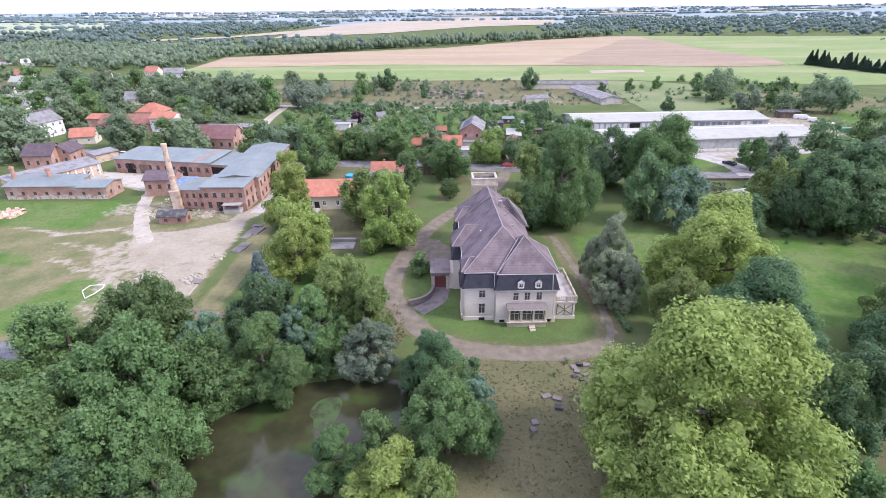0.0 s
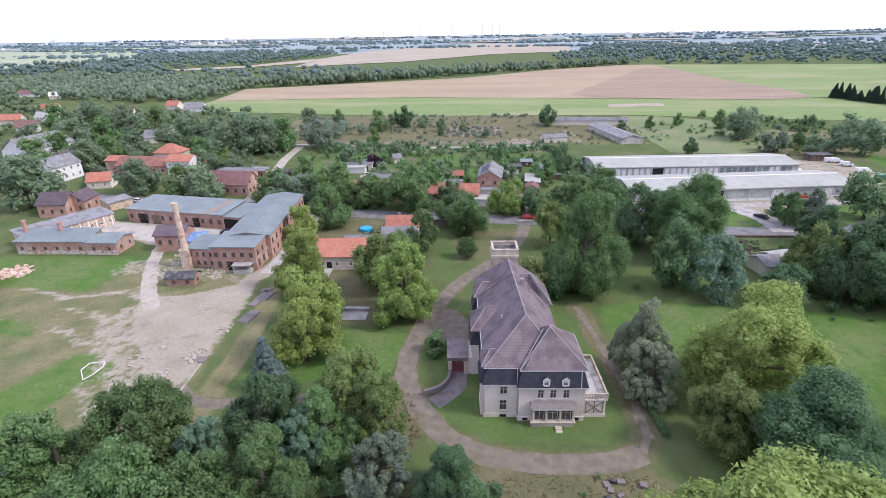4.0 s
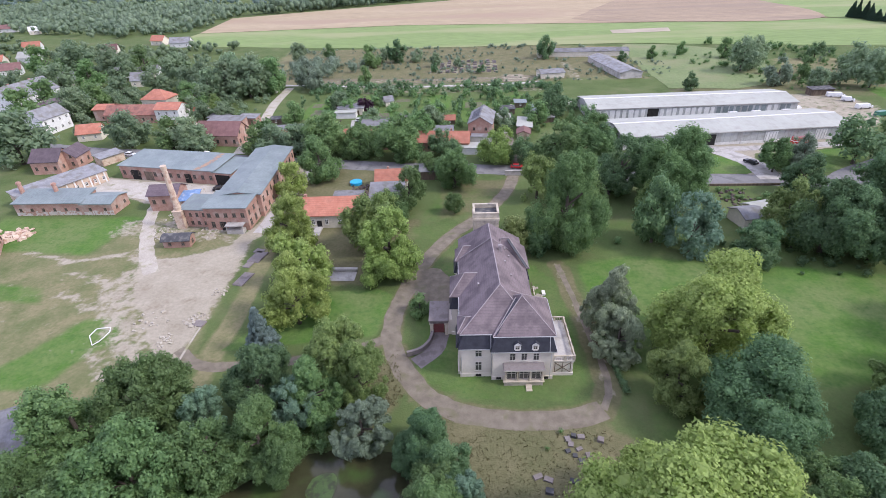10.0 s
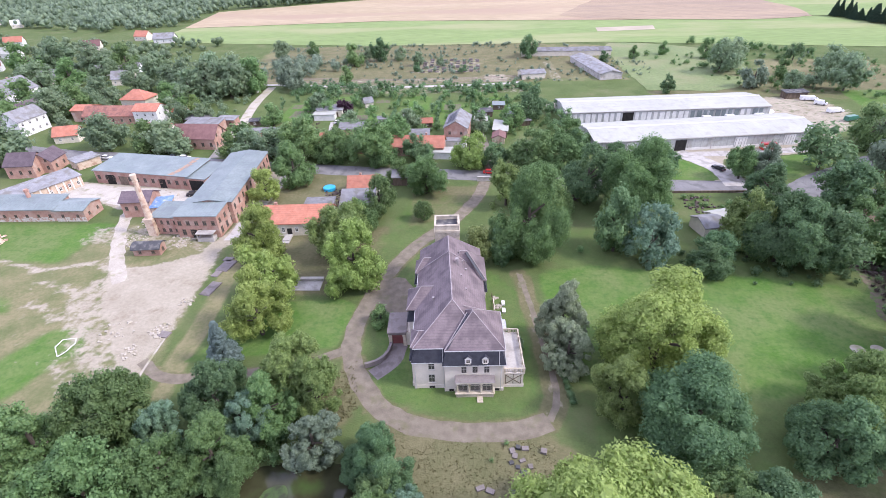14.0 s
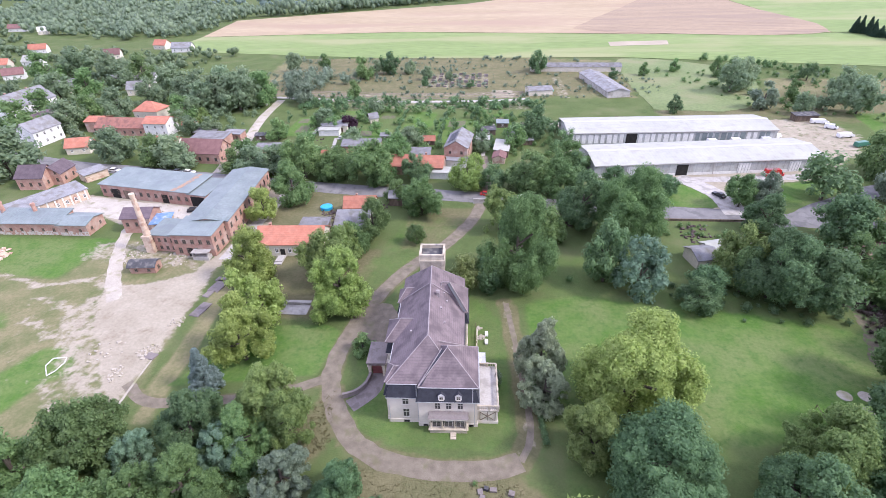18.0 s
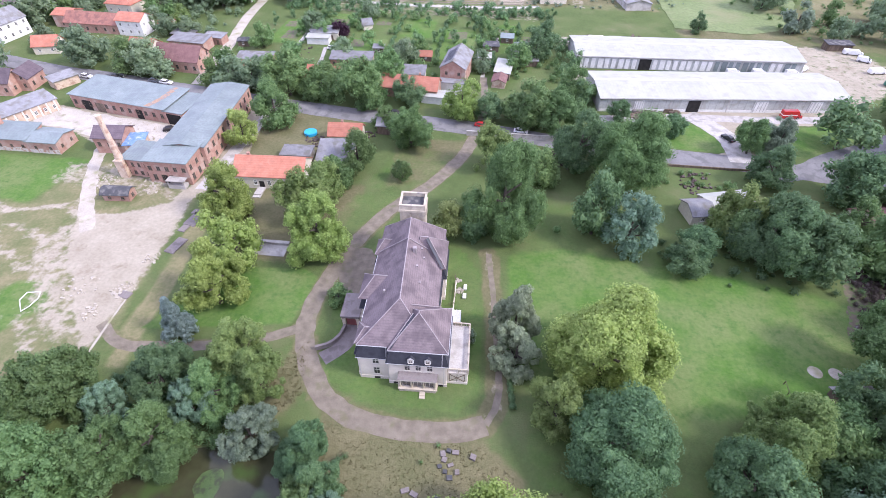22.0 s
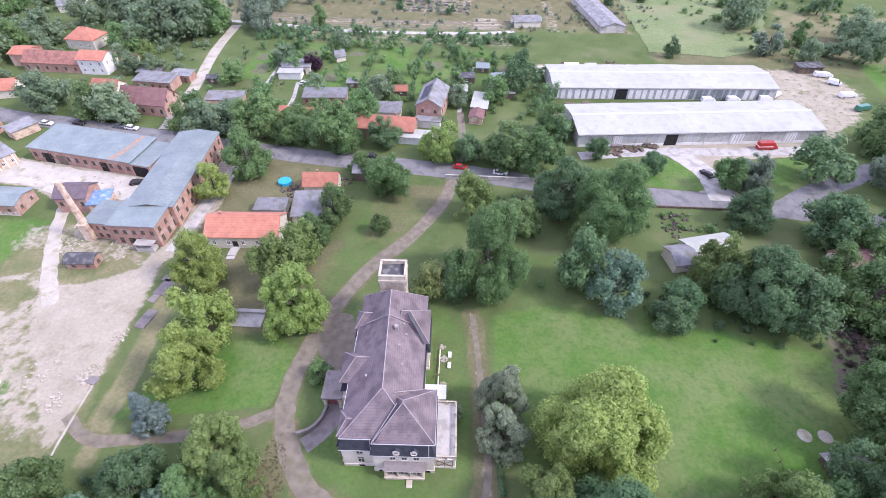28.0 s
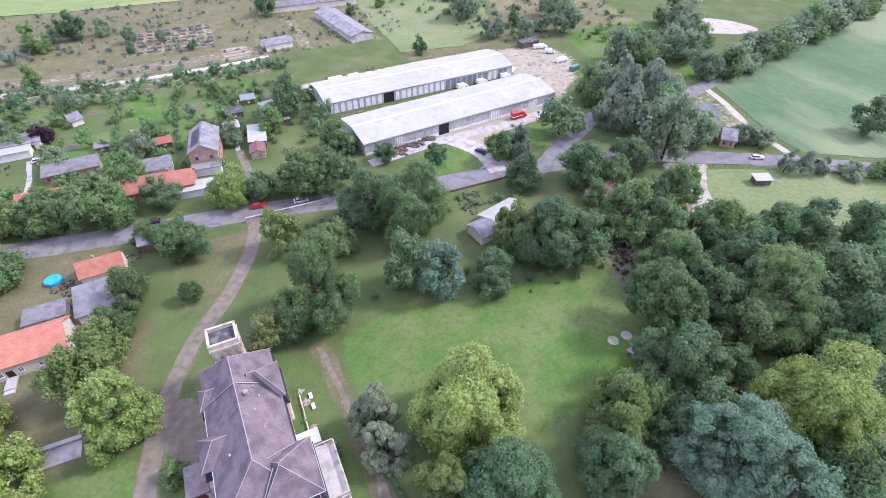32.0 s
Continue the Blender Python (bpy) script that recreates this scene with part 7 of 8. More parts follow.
blob_field("pond_undergrowth", scatter([(-58, 36), (-40, 42), (-30, 52), (-20, 58), (-16, 66), (-34, 68), (-56, 66)], 120, 0.7, 1.8, 9), LEAVES["oak"], "dark undergrowth on the pond bank", "shrubs", 17, per=120, size=0.24)
blob_field("shore_bushes", [(x + 0.9 * math.sin(3.1 * i), y + 0.9 * math.cos(2.3 * i), -0.3, 1.0 + 0.8 * abs(math.sin(1.9 * i))) for i, (x, y, _) in enumerate(smooth_line([(-43, 36), (-39, 42.4), (-34.5, 47.6), (-27.5, 52.6), (-22, 56.6), (-17.5, 58.2)], 1.0))], LEAVES["maple"], "green bushes overhanging the pond bank", "shrubs", 57, 1.0, 150, 0.2)
blob_field("east_shore_bushes", [(-5.6, 57.0, 0, 2.0), (-3.6, 55.4, 0, 1.8), (-2.2, 52.6, 0, 2.2), (-1.4, 50.0, 0, 2.4), (-0.2, 47.6, 0, 2.3), (0.6, 45.4, 0, 2.0), (-3.8, 53.2, 0, 1.5), (-3.0, 48.4, 0, 1.6), (1.6, 56.2, 0, 0.9), (2.4, 57.0, 0, 0.7)], LEAVES["oak"], "dark green bushes on the pond bank", "shrubs", 58, 1.1, 300, 0.14)
blob_field("park_edge_shrubs", scatter([(60, 104), (102, 100), (104, 118), (62, 116)], 50, 0.6, 1.7, 10), LEAVES["oak"], "dark bushes along the meadow's edge", "shrubs", 18, per=120, size=0.24)
blob_field("road_shrubs", scatter([(24, 143), (92, 137), (92, 145), (26, 151)], 70, 0.6, 1.8, 11), LEAVES["maple"], "bushes behind the roadside wall", "shrubs", 19, per=120, size=0.24)
# far leaves are lightened and blued: thin haze is painted into their colour
HAZED_FAR_WOOD = leaf_material("haze_tinted_far_leaves", (0.125, 0.188, 0.128), (0.29, 0.37, 0.235), 0.1)
# blue-grey base colour carries the haze over the distant woods
HAZY_WOOD = leaf_material("haze_tinted_wood_leaves", (0.155, 0.225, 0.20), (0.265, 0.35, 0.305), 0.1)
blob_field("town_wood", lumpy(scatter([(-270, 330), (-215, 330), (-150, 400), (-250, 430), (-330, 415), (-560, 600), (-900, 640), (-560, 330), (-330, 260)], 850, 3.0, 6.0, 21, clear=TOWN_CLEAR), 21), HAZED_TOWN_LEAVES, "green trees among village gardens", "woods", 31, 1.05, 22, 0.32, 0.66)
blob_field("west_wood", lumpy(scatter([(-600, 610), (-410, 512), (-326, 480), (-258, 506), (-274, 612), (-262, 690), (-420, 780), (-700, 860)], 620, 5, 9, 22), 22, 5), HAZED_FAR_WOOD, "wide green wood behind the village", "woods", 32, 1.1, 26, 0.27, 0.6)
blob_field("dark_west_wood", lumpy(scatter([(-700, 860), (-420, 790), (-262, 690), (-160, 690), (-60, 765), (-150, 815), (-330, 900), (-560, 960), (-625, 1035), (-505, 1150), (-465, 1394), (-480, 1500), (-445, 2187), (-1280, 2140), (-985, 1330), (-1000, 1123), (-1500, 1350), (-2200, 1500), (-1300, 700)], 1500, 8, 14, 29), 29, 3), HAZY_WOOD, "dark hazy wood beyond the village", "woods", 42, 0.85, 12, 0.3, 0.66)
blob_field("field_tree_row", lumpy(scatter([(-274, 618), (-160, 680), (-70, 745), (130, 905), (300, 1008), (290, 1035), (120, 945), (-90, 785), (-275, 650)], 250, 6, 10, 23), 23), HAZED_FAR_WOOD, "row of tall trees behind the field", "woods", 33, 1.45, 26, 0.27, 0.62)
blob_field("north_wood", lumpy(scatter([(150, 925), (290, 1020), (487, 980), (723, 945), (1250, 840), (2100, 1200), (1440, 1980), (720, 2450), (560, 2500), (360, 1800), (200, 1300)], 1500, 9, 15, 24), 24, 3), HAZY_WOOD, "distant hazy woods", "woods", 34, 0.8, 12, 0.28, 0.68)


def hill_wood(seed, count, strips):
    """Crowns in long broken strips over the rising far land."""
    rng = random.Random(seed)
    spots = []
    for _ in range(strips):
        a, r, w, d = radians(rng.uniform(-66, 66)), rng.uniform(2500, 4650), rng.uniform(200, 700), rng.uniform(15, 90)
        for _ in range(count):
            x, y = r * math.sin(a) + rng.uniform(-w, w), r * math.cos(a) + rng.uniform(-d, d)
            spots.append((x, y, uphill(x, y) - 2.0, rng.uniform(9, 17)))
    return spots


# bluer still: the horizon's haze is mixed into the leaf colour
HAZED_HORIZON_WOOD = leaf_material("haze_tinted_horizon_leaves", (0.17, 0.245, 0.255), (0.24, 0.32, 0.325), 0.1)
blob_field("horizon_wood", hill_wood(26, 62, 52), HAZED_HORIZON_WOOD, "hazy woods along the horizon", "woods", 36, 0.6, 6, 0.24, 0.8)
plant("fir", *[(318 + 0.8 * i + 2.5 * math.sin(5 * i), 480 - 3.6 * i, 3.2 + 0.7 * math.sin(3 * i), 11 + 2.5 * math.sin(7 * i)) for i in range(20)], level=2)
for x, y, turn in ((655, 800, 10), (690, 770, -20), (705, 830, 30), (730, 790, 0)):
    building("field_farm", "far farmhouse with pale walls beyond the fields", "house", x, y, turn, 16, 9, 4.5, "gable", 3.5, CREAM, DARK_TILE if turn else WHITE, group="far farmhouses")
blob_field("farm_trees", lumpy(scatter([(620, 770), (760, 750), (770, 850), (640, 840)], 26, 3, 6, 48), 48), HAZED_FAR_WOOD, "trees round far farmhouses", "woods", 49, 1.0, 20, 0.3, 0.6)
blob_field("east_wood_row", scatter([(385, 224), (520, 258), (640, 290), (640, 312), (520, 280), (385, 240)], 90, 4, 7, 28), LEAVES["maple"], "row of trees between fields", "woods", 38, 1.2, 88, 0.19)
blob_field("field_hedge_trees", scatter([(156, 378), (185, 350), (216, 324), (222, 334), (190, 360), (162, 386)], 40, 1.4, 3.2, 29), LEAVES["maple"], "row of bushy trees between meadow and field", "woods", 39, 1.15, 120, 0.16)
blob_field("scrub_grove", scatter([(-112, 300), (-72, 296), (-62, 330), (-100, 345)], 60, 2.5, 4.5, 30), LEAVES["birch"], "grey-green grove on the fallow land", "woods", 40, 1.2, 140, 0.14)


# more trees in the depth of the eastern wood and among the gardens
def grove(area, count, kinds, r0, r1, seed, clear=(), ratio=2.6, level=None):
    rng = random.Random(seed)
    for x, y, _, r in scatter(area, count, r0, r1, seed, clear=clear):
        plant(rng.choice(kinds), (x, y, r, r * ratio * rng.uniform(0.9, 1.1)), level=level)


grove([(108, 40), (150, 60), (138, 86), (120, 102), (112, 106), (106, 70)], 24, ("oak", "maple", "oak"), 3.8, 6.0, 41)


def grove_stuff(name, area, count, mat, r0, r1, seed, clear, label, ratio=1.5):
    """Garden trees too many to count: five clumps of leaves each on a short stem of leaves."""
    rng = random.Random(seed)
    spots = []
    for x, y, _, r in scatter(area, count, r0, r1, seed, clear=clear):
        for i in range(6):
            a = rng.uniform(0, math.tau)
            spots.append((x + 0.5 * r * math.cos(a), y + 0.5 * r * math.sin(a), r * ratio * (0.05 + 0.2 * i) * rng.uniform(0.8, 1.1), r * rng.uniform(0.45, 0.7)))
    return blob_field(name, spots, mat, label, "trees", seed, 0.95, 70, 0.24)


grove_stuff("garden_trees", [(-78, 206), (-66, 206), (-40, 212), (10, 214), (44, 216), (40, 258), (-78, 262)], 34, LEAVES["maple"], 1.4, 3.4, 42, GARDEN_CLEAR, "green fruit trees in back gardens")
grove_stuff("dark_garden_trees", [(-78, 206), (10, 214), (44, 216), (40, 258), (-78, 262)], 20, LEAVES["oak"], 1.4, 3.2, 47, GARDEN_CLEAR, "dark green trees in back gardens")
grove_stuff("town_trees", [(-250, 225), (-160, 196), (-104, 232), (-106, 282), (-260, 300)], 34, HAZED_TOWN_LEAVES, 2.4, 4.4, 43, GARDEN_CLEAR + TOWN_CLEAR, "green trees between village houses")
grove_stuff("track_trees", [(-80, 264), (46, 260), (46, 272), (-86, 279)], 34, LEAVES["oak"], 1.4, 3.0, 44, (), "dark trees along the old track")
grove_stuff("hall_trees", [(96, 262), (230, 232), (240, 330), (170, 345), (150, 300)], 16, LEAVES["birch"], 1.2, 2.6, 45, (), "scattered trees behind the halls")
grove_stuff("hall_side_trees", [(42, 182), (52, 178), (50, 240), (44, 246)], 12, LEAVES["oak"], 2.0, 3.6, 46, (), "dark trees beside the halls")
plant("purple", (-44.5, 232, 3.2, 7.0))

# ---- vehicles ----
def paint(name, low):
    return material(name, low, tuple(min(1, c * 1.15) for c in low), 2.0, 0.3, 0.0, spec=0.5)


RUBBER = material("rubber", (0.015, 0.015, 0.016), (0.03, 0.03, 0.03), 0.3, 0.8, 0.1)
PAINTS = {"red": paint("red_paint", (0.42, 0.02, 0.02)), "white": paint("white_car_paint", (0.74, 0.74, 0.73)), "black": paint("black_paint", (0.015, 0.016, 0.02)), "grey": paint("grey_paint", (0.12, 0.14, 0.16)), "green": paint("green_paint", (0.05, 0.17, 0.12))}


def wheels(ob, wheelbase, track, r):
    for x in (-wheelbase / 2, wheelbase / 2):
        for s in (-1, 1):
            bm = bmesh.new()
            tube(bm, 0, 0, -0.1, 0.1, r, r, 14)
            tyre = part("wheel", bm, RUBBER, ob)
            tyre.matrix_basis = pose(x, s * track / 2, r, 90, 0, 0)
            bm = bmesh.new()
            tube(bm, 0, 0, -0.115, 0.115, r * 0.6, r * 0.6, 10)
            part("rim", bm, LEAD, tyre)


def car(x, y, turn, colour, estate=False):
    ob = root("car", pose(x, y, 0.06, 0, 0, turn), colour + " parked car on the roadside" if colour != "black" else "black parked car beside the road", "car", "parked cars")
    bm = bmesh.new()
    frustum(bm, ring(-2.15, 2.15, -0.82, 0.82, 0.28), ring(-2.2, 2.2, -0.87, 0.87, 0.6))
    frustum(bm, ring(-2.2, 2.2, -0.87, 0.87, 0.6), ring(-2.1, 2.05, -0.8, 0.8, 0.9))
    part("body", bm, PAINTS[colour], ob)
    back = -2.0 if estate else -1.7
    bm = bmesh.new()
    frustum(bm, ring(back, 1.0, -0.76, 0.76, 0.9), ring(back + 0.35, 0.35, -0.62, 0.62, 1.36))
    part("windows", bm, GLASS, ob)
    bm = bmesh.new()
    frustum(bm, ring(back + 0.3, 0.38, -0.64, 0.64, 1.36), ring(back + 0.45, 0.25, -0.56, 0.56, 1.45))
    part("top", bm, PAINTS[colour], ob)
    for sx, mat in ((2.17, WHITE), (-2.17, PAINTS["red"])):
        for s in (-1, 1):
            part("headlight" if sx > 0 else "tail_light", solid((sx - 0.05, sx + 0.05, s * 0.6 - 0.17, s * 0.6 + 0.17, 0.58, 0.72)), mat, ob)
    wheels(ob, 2.6, 1.6, 0.32)
    return ob


def van(x, y, turn, colour, length=4.9, height=2.0, name="van", label="white van parked beside the hall"):
    ob = root(name, pose(x, y, 0.06, 0, 0, turn), label, name.split("_")[-1], "parked vehicles")
    h = length / 2
    bm = bmesh.new()
    frustum(bm, ring(-h, h, -0.95, 0.95, 0.35), ring(-h, h, -0.98, 0.98, 1.15))
    frustum(bm, ring(-h, h - 0.9, -0.98, 0.98, 1.15), ring(-h + 0.05, h - 1.5, -0.9, 0.9, height))
    part("body", bm, PAINTS[colour], ob)
    bm = bmesh.new()
    frustum(bm, ring(h - 1.7, h - 0.55, -0.93, 0.93, 1.15), ring(h - 1.75, h - 1.3, -0.86, 0.86, height - 0.25))
    part("windscreen", bm, GLASS, ob)
    if name == "fire_engine":
        part("stripe", solid((-h - 0.01, h - 1.8, -1.0, 1.0, 1.2, 1.45)), PAINTS["white"], ob)
        part("ladder", solid((-h + 0.3, h - 2.0, -0.4, -0.3, height, height + 0.15), (-h + 0.3, h - 2.0, 0.3, 0.4, height, height + 0.15)), LEAD, ob)
    wheels(ob, length * 0.58, 1.75, 0.38)
    return ob


car(18.3, 164.2, -6, "red")
car(-94.0, 180.0, -8, "white", True)
car(-98.6, 180.8, -8, "grey")
car(-113.7, 182.0, -8, "black")
car(93.2, 165.7, 118, "black")
car(-10.5, 168.5, 172, "black")
car(30.5, 162.0, -6, "white")
car(-76.0, 149.6, 20, "black")
car(-124.7, 181.0, -8, "white")
car(-44.5, 218.4, 5, "white", True)
car(141.8, 119.9, 55, "black")
car(178.0, 125.2, -28, "white", True)
car(194.6, 115.6, -32, "black")
car(99.6, 169.5, 110, "grey")
van(117.8, 182.6, 6, "red", 6.4, 2.6, "fire_engine", "red fire engine parked beside the hall")
for x, y, turn in ((109.4, 215.0, 5), (119.0, 216.0, 5), (131.3, 217.4, 5), (137.0, 221.5, 40)):
    van(x, y, turn, "white")
van(164, 241, -10, "white", label="white lorry parked on the rough yard", name="lorry", length=7.0)
van(165, 234, -30, "white", label="white van parked on the rough yard")
van(164.5, 223.0, 8, "white", label="white trailer parked on the rough yard", name="trailer", length=6.5)
van(164.8, 212.8, 20, "green", label="dark green lorry parked on the rough yard", name="lorry", length=6.5)
building("yard_shed", "low dark shed on the rough yard", "shed", 160, 246, 5, 10, 4, 2.6, "shed", 0.4, WOOD, FELT)
building("paddock_shelter", "small paddock shelter with pale roof", "shed", 166.8, 114.3, -20, 5, 3, 2.0, "shed", 0.4, WOOD, HALL_ROOF)

# ---- stone slabs in the rough grass before the manor ----
slab_rng = random.Random(8)
for i, (x, y) in enumerate(((17.8, 59.3), (18.7, 59.8), (19.8, 59.7), (18.1, 58.4), (17.5, 57.2), (19.2, 57.6), (20.3, 56.6), (19.2, 55.6), (14.1, 52.6), (12.7, 53.0), (14.0, 50.8), (10.4, 48.2), (10.0, 46.8), (17.6, 52.4), (18.4, 51.1), (19.4, 51.3), (18.4, 56.5), (22.6, 59.2))):
    w, d, h = slab_rng.uniform(0.35, 0.7), slab_rng.uniform(0.25, 0.5), slab_rng.uniform(0.2, 0.5)
    bm = bmesh.new()
    frustum(bm, ring(-w, w, -d, d, -0.05), ring(-w * 0.94, w * 0.92, -d * 0.92, d * 0.94, h))
    ob = tagged(part("stone_slab", bm, (RAMP, FELT, RAMP)[i % 3]), "weathered stone slab lying in rough grass", "slab", "stone slabs")
    ob.matrix_basis = pose(x, y, 0, 0, 0, slab_rng.uniform(-25, 25))
for x, y, w, d in ((-48.9, 110.0, 1.6, 2.4), (-48.7, 100.6, 1.3, 2.6), (-51.6, 85.0, 1.2, 0.9), (-49.9, 106.5, 0.9, 1.2), (-49.6, 112.8, 1.2, 0.9)):
    bm = bmesh.new()
    frustum(bm, ring(-w, w, -d, d, -0.05), ring(-w * 0.97, w * 0.95, -d * 0.95, d * 0.97, 0.22))
    tagged(part("concrete_slab", bm, RAMP), "old concrete slab at the yard's edge", "slab", "concrete slabs").matrix_basis = pose(x, y, 0, 0, 0, -12)


def rubble(name, spots, mat, label, seed, size=(0.1, 0.35)):
    """Loose stones and boards: many small uneven blocks."""
    rng = random.Random(seed)
    bm = bmesh.new()
    for x, y, spread, count in spots:
        for _ in range(count):
            a, r = rng.uniform(0, math.tau), spread * rng.random() ** 0.7
            s = rng.uniform(*size)
            q = pose(x + r * math.cos(a), y + r * math.sin(a), s * 0.3, rng.uniform(-25, 25), rng.uniform(-25, 25), rng.uniform(0, 360))
            w, d, h = s * rng.uniform(0.7, 1.6), s * rng.uniform(0.6, 1.1), s * rng.uniform(0.3, 0.7)
            frustum(bm, [q @ Vector(p) for p in ring(-w, w, -d, d, -h)], [q @ Vector(p) for p in ring(-w * 0.8, w * 0.75, -d * 0.8, d * 0.85, h)])
    return tagged(part(name, bm, mat), label, "rubble", kind="stuff")


rubble("yard_rubble", ((-53, 86, 2.5, 40), (-56, 80, 2.5, 30), (-52, 96, 2, 20), (-62, 86, 4, 20), (-80, 122, 4, 30), (-66, 122.5, 4, 50), (-80, 132, 4, 40), (-84, 150, 8, 40)), SAND, "pale rubble scattered over the works yard", 51)
rubble("hall_stacks", ((68.5, 177.2, 2.5, 30), (74.5, 180.6, 3, 30), (80.5, 182, 2, 26), (70, 206, 3, 20), (80, 207, 3, 24), (62, 205, 2, 20), (60, 243, 4, 24), (80, 245, 6, 30)), WOOD, "stacked boards and scrap beside the halls", 52, (0.3, 0.8))
SCRAP = material("dark_scrap", (0.045, 0.034, 0.030), (0.11, 0.085, 0.072), 0.8, 0.9, 0.3, third=(0.2, 0.19, 0.19), third_size=0.8, third_cut=(0.6, 0.68))
BRAMBLE = leaf_material("bramble_leaves", (0.062, 0.052, 0.046), (0.13, 0.11, 0.092), 0.1)
patch("bare_soil", [(101, 116), (107, 114), (110, 104), (106, 94), (100, 86), (95, 90), (97, 98), (100, 107)], 0.03, SOIL, "dark bare soil at the wood's edge", "soil", 1.2, 1.5)
blob_field("bramble_scrub", scatter([(101, 115), (107, 113), (110, 104), (106, 94), (100, 86), (96, 91), (98, 98), (101, 107)], 90, 0.4, 1.3, 59), BRAMBLE, "brown withered brambles at the wood's edge", "shrubs", 60, 0.8, 110, 0.2)
rubble("wood_debris", ((101.5, 111.6, 3, 50), (105.8, 108, 4, 60), (107, 101.5, 3, 40), (40, 147, 5, 50), (62, 147, 4, 30), (99, 92, 3, 40), (104, 97, 3, 30)), SCRAP, "dark heap of scrap and boards at the wood's edge", 53, (0.2, 0.6))
rubble("ruin_heap", ((-126, 119, 5, 80), (-120, 121, 4, 60), (-132, 112, 4, 50)), PALE_BRICK, "heap of broken masonry", 54, (0.3, 0.8))
rubble("meadow_stones", ((-30, 88, 1.2, 10),), RAMP, "small stones in the grass", 55, (0.06, 0.15))
rubble("garden_clutter", ((-31, 150, 3, 30), (-28, 146, 2.5, 24), (-14, 156, 3, 24), (76, 140, 4, 26), (80, 143, 4, 20), (-12, 206, 6, 30), (12, 212, 8, 24), (-60, 215, 8, 20)), SCRAP, "odds and ends in back gardens", 56, (0.15, 0.5))
blob_field("park_bushes", [(55.3, 52.4, 0, 1.2), (55.9, 51.2, 0, 1.0), (54.8, 53.6, 0, 0.9), (58.5, 51.1, 0, 0.9), (38.8, 115.9, 0, 1.2), (39.3, 116.6, 0, 0.9), (-27.3, 89.4, 0, 0.6), (-26.7, 90.1, 0, 0.5), (16.9, 60.4, 0, 0.6), (14.5, 57.4, 0, 0.5)], LEAVES["maple"], "small green bushes in the park grass", "bushes", 65, 1.0, 160, 0.18)
# hedge along the footpath
blob_field("footpath_hedge", [(27.3 + 0.05 * i, 83 - 0.5 * i, 0, 0.55 + 0.15 * (i % 3)) for i in range(30)], LEAVES["oak"], "low dark hedge beside the footpath", "hedge", 61, 1.0, 120, 0.24)
blob_field("entrance_bush", [(-7.4, 89.6, 0, 1.6), (-6.8, 90.8, 0, 1.3), (-7.6, 91.3, 0, 1.1)], LEAVES["oak"], "dark green bush beside the porch", "bush", 62, 1.0, 360, 0.13)
blob_field("terrace_climber", [(20.9, 82.2, 0.6, 0.9), (21.0, 81.2, 0.4, 0.7), (20.7, 82.9, 1.0, 0.7)], LEAVES["birch"], "grey climbing shrub at the terrace corner", "shrub", 63, 1.2, 240, 0.16)
for x, y0, y1 in ((-58, 206, 262), (-44, 212, 262), (-22, 200, 260), (-2, 206, 258), (14, 208, 258), (20, 206, 250), (30, 206, 256)):
    blob_field("garden_hedge", [(x + 0.5 * math.sin(0.7 * i), y0 + 0.9 * i, 0, 0.8 + 0.4 * abs(math.sin(2.3 * i))) for i in range(int((y1 - y0) / 0.9)) if i % 19 > 2], LEAVES["oak"], "dark garden hedge between two plots", "hedge", 64 + int(x), 1.0, 60, 0.24)
# rails and posts on the meadow and beside the manor
def fence(name, points, gap, height, label):
    ob = root(name, pose(0, 0, 0), label, "fence")
    for a, b in zip(points, points[1:]):
        n = max(1, int(math.dist(a, b) / gap))
        for i in range(n + 1):
            x, y = a[0] + (b[0] - a[0]) * i / n, a[1] + (b[1] - a[1]) * i / n
            part("post", solid((x - 0.06, x + 0.06, y - 0.06, y + 0.06, -0.2, height)), WOOD, ob)
        bm = bmesh.new()
        bar(bm, (*a, height - 0.12), (*b, height - 0.12), 0.06, 0.1)
        part("rail", bm, WOOD, ob)
    return ob


fence("meadow_fence", ((77.0, 74.7), (77.3, 79.0)), 1.5, 1.0, "short weathered timber fence on the meadow")
fence("manor_rail", ((15.6, 90.0), (16.6, 90.2), (16.2, 98.0)), 1.6, 1.1, "light timber rail beside the manor")
bm = bmesh.new()
bar(bm, (16.6, 84.6, 0.5), (16.5, 96.6, 0.5), 0.22, 0.16)
for y in (85.0, 89.0, 93.0, 96.2):
    box(bm, 16.45, 16.65, y - 0.1, y + 0.1, 0, 0.42)
tagged(part("trestle_plank", bm, CREAM), "long pale plank on low trestles beside the manor", "plank")
rubble("manor_rubble", ((17.6, 86.4, 0.7, 26), (17.5, 88.6, 0.6, 20), (17.4, 94.6, 0.8, 16), (17.0, 97.4, 0.6, 14)), SAND, "pale stones heaped along the manor's wall", 66, (0.1, 0.3))
fence("garden_fence", ((-28, 160), (-28, 141), (-14, 142)), 2.5, 1.2, "timber fence between back gardens")
fence("paddock_fence", ((153, 131), (186, 115), (214, 102)), 4.0, 1.2, "timber fence along the paddock")


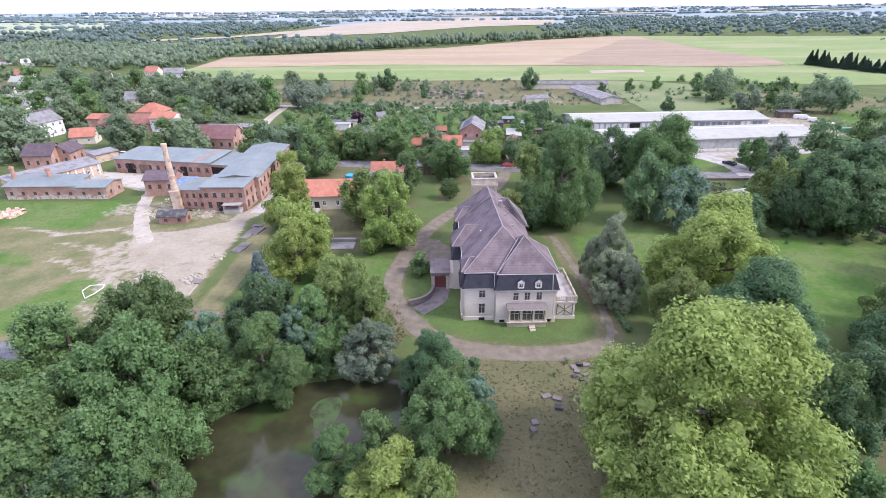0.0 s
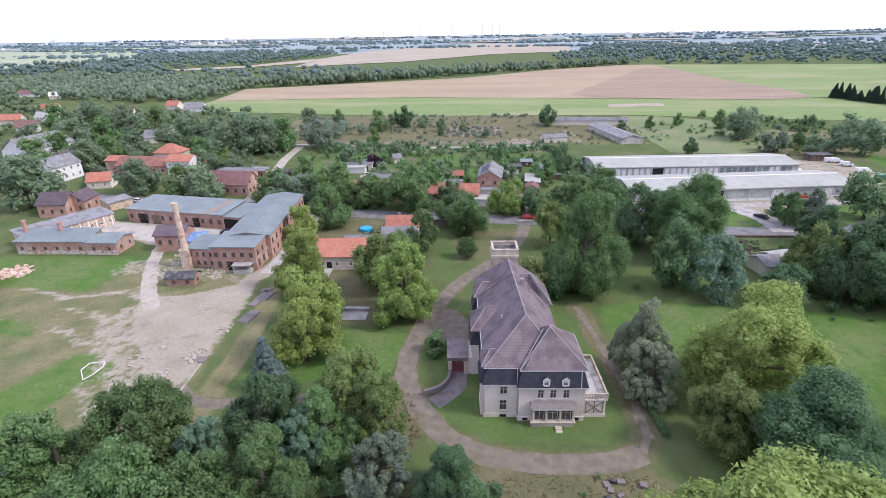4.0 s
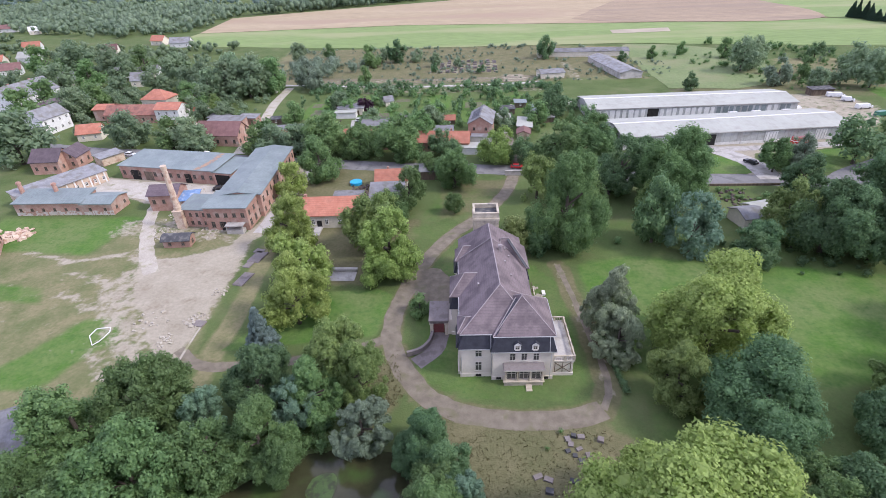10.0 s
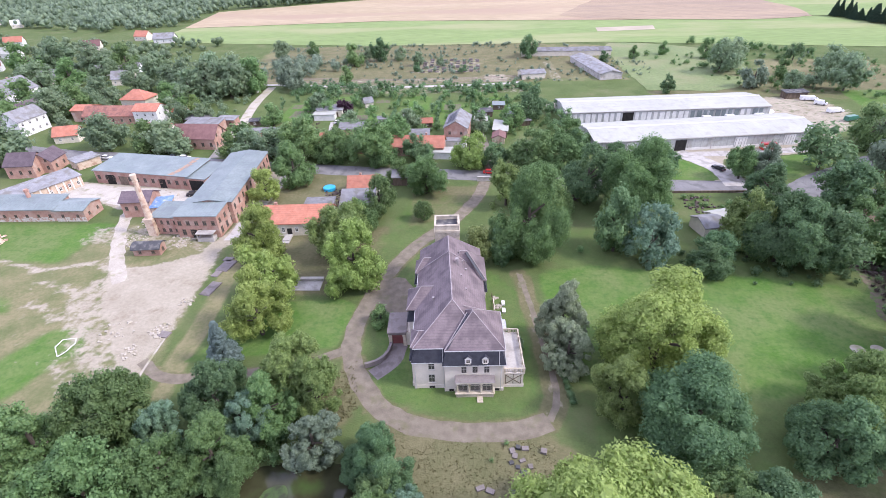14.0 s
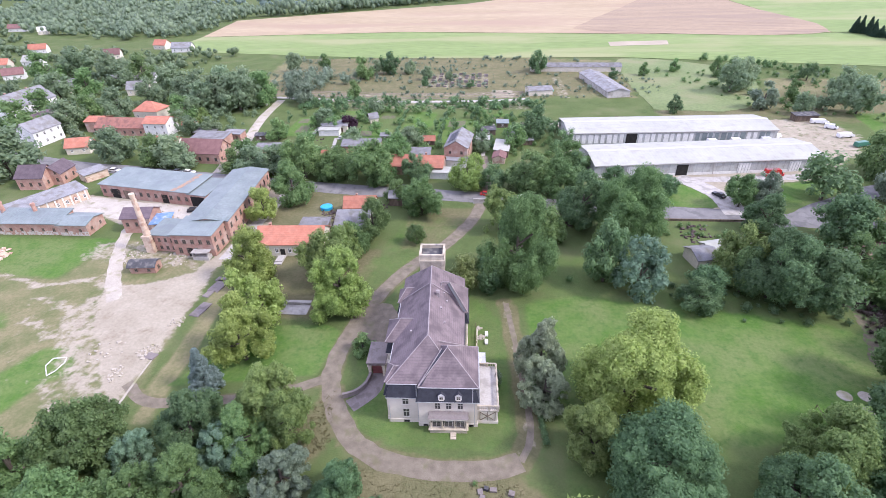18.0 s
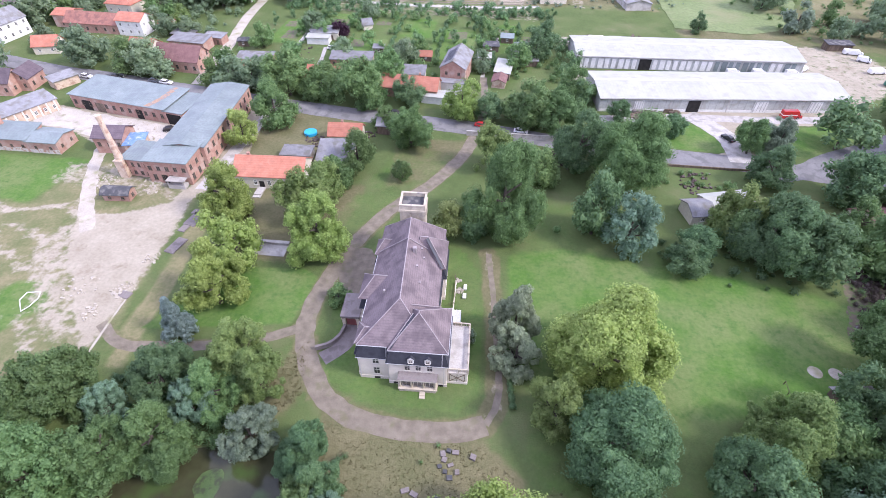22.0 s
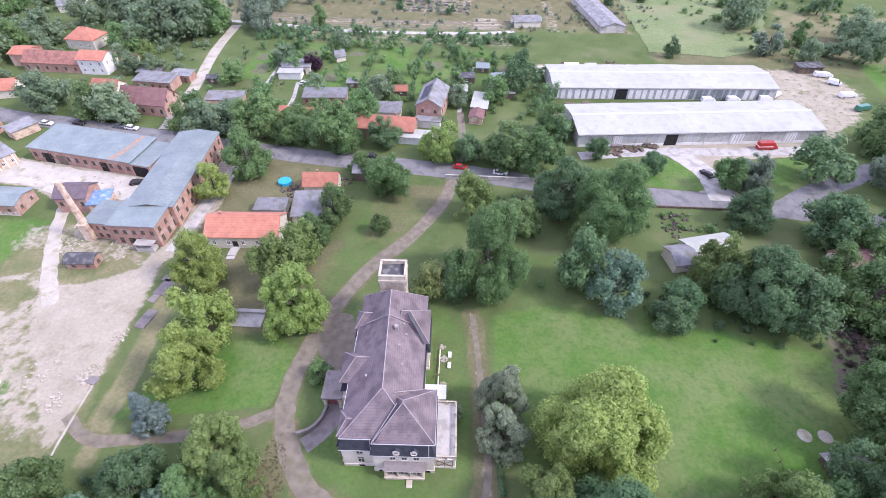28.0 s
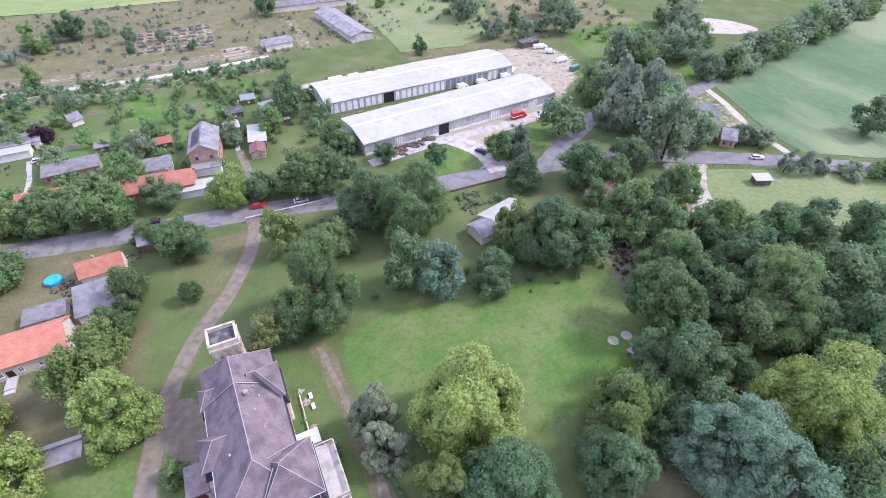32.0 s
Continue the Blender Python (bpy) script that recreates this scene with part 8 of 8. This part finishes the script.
# tufts of taller grass
def tufts(name, area, count, mat, label, seed, low=0.12, high=0.4):
    rng = np.random.default_rng(seed)
    spots = np.array(scatter(area, count, low, high, seed))
    n = len(spots)
    blades = 5
    base = np.repeat(spots[:, :2], blades, 0) + rng.normal(scale=0.12, size=(n * blades, 2))
    h = np.repeat(spots[:, 3], blades) * (0.7 + 0.6 * rng.random(n * blades))
    a = rng.random(n * blades) * math.tau
    side = np.stack([np.cos(a), np.sin(a)], -1) * 0.09
    lean = rng.normal(scale=0.35, size=(n * blades, 2)) * h[:, None]
    v = np.zeros((n * blades, 3, 3))
    v[:, 0, :2], v[:, 1, :2], v[:, 2, :2], v[:, 2, 2] = base - side, base + side, base + lean, h
    mesh = bpy.data.meshes.new(name)
    mesh.from_pydata(v.reshape(-1, 3).tolist(), [], np.arange(3 * n * blades).reshape(-1, 3).tolist())
    return tagged(put(name, mesh, mat), label, "grass", kind="stuff")


STRAW_BLADES = leaf_material("straw_blades", (0.15, 0.145, 0.07), (0.25, 0.23, 0.125), 0.1)
tufts("dry_grass", [(-3, 66), (2, 61), (24, 61), (30, 56), (26, 36), (2, 38), (-1, 50)], 1800, STRAW_BLADES, "dry straw-coloured grass tufts", 71, 0.06, 0.2)
tufts("park_tufts", [(30, 46), (60, 42), (86, 50), (80, 56), (56, 50), (36, 60)], 600, STRAW_BLADES, "rough dry grass tufts in the park", 75, 0.08, 0.22)
tufts("bank_grass", [(-10, 78), (-8, 66), (-16, 58), (-20, 66)], 400, STRAW_BLADES, "dry grass on the bank", 73, 0.12, 0.4)


# ---- far off at the horizon ----
rng = random.Random(91)
bm = bmesh.new()
for _ in range(70):
    a, r = radians(rng.uniform(-52, 30)), rng.uniform(3300, 4600)
    x, y, w, d, h = r * math.sin(a), r * math.cos(a), rng.uniform(6, 26), rng.uniform(8, 14), rng.uniform(10, 20)
    box(bm, x - w, x + w, y - d, y + d, uphill(x, y) - 2, uphill(x, y) + h)
tagged(part("far_town", bm, WHITE), "white buildings of a distant town", "buildings", kind="stuff")
for x, y, turn in ((-3060, 2560, 20), (-2870, 2560, 65), (-700, 4300, 10), (-420, 4400, 50), (-150, 4450, 85), (90, 4300, 30), (170, 4350, 70), (230, 4400, 5)):
    turbine = root("wind_turbine", pose(x, y, uphill(x, y)), "white wind turbine on the horizon", "wind turbine", "wind turbines")
    bm = bmesh.new()
    tube(bm, 0, 0, 0, 95, 3.0, 1.8, 10)
    part("tower", bm, WHITE, turbine)
    part("nacelle", solid((-2, 2, -5, 4, 94, 98)), WHITE, turbine)
    for k in range(3):
        a = radians(turn + 120 * k)
        bm = bmesh.new()
        bar(bm, (0, -5.5, 96), (38 * math.sin(a), -5.5, 96 + 38 * math.cos(a)), 1.6, 0.8)
        part("blade", bm, WHITE, turbine)
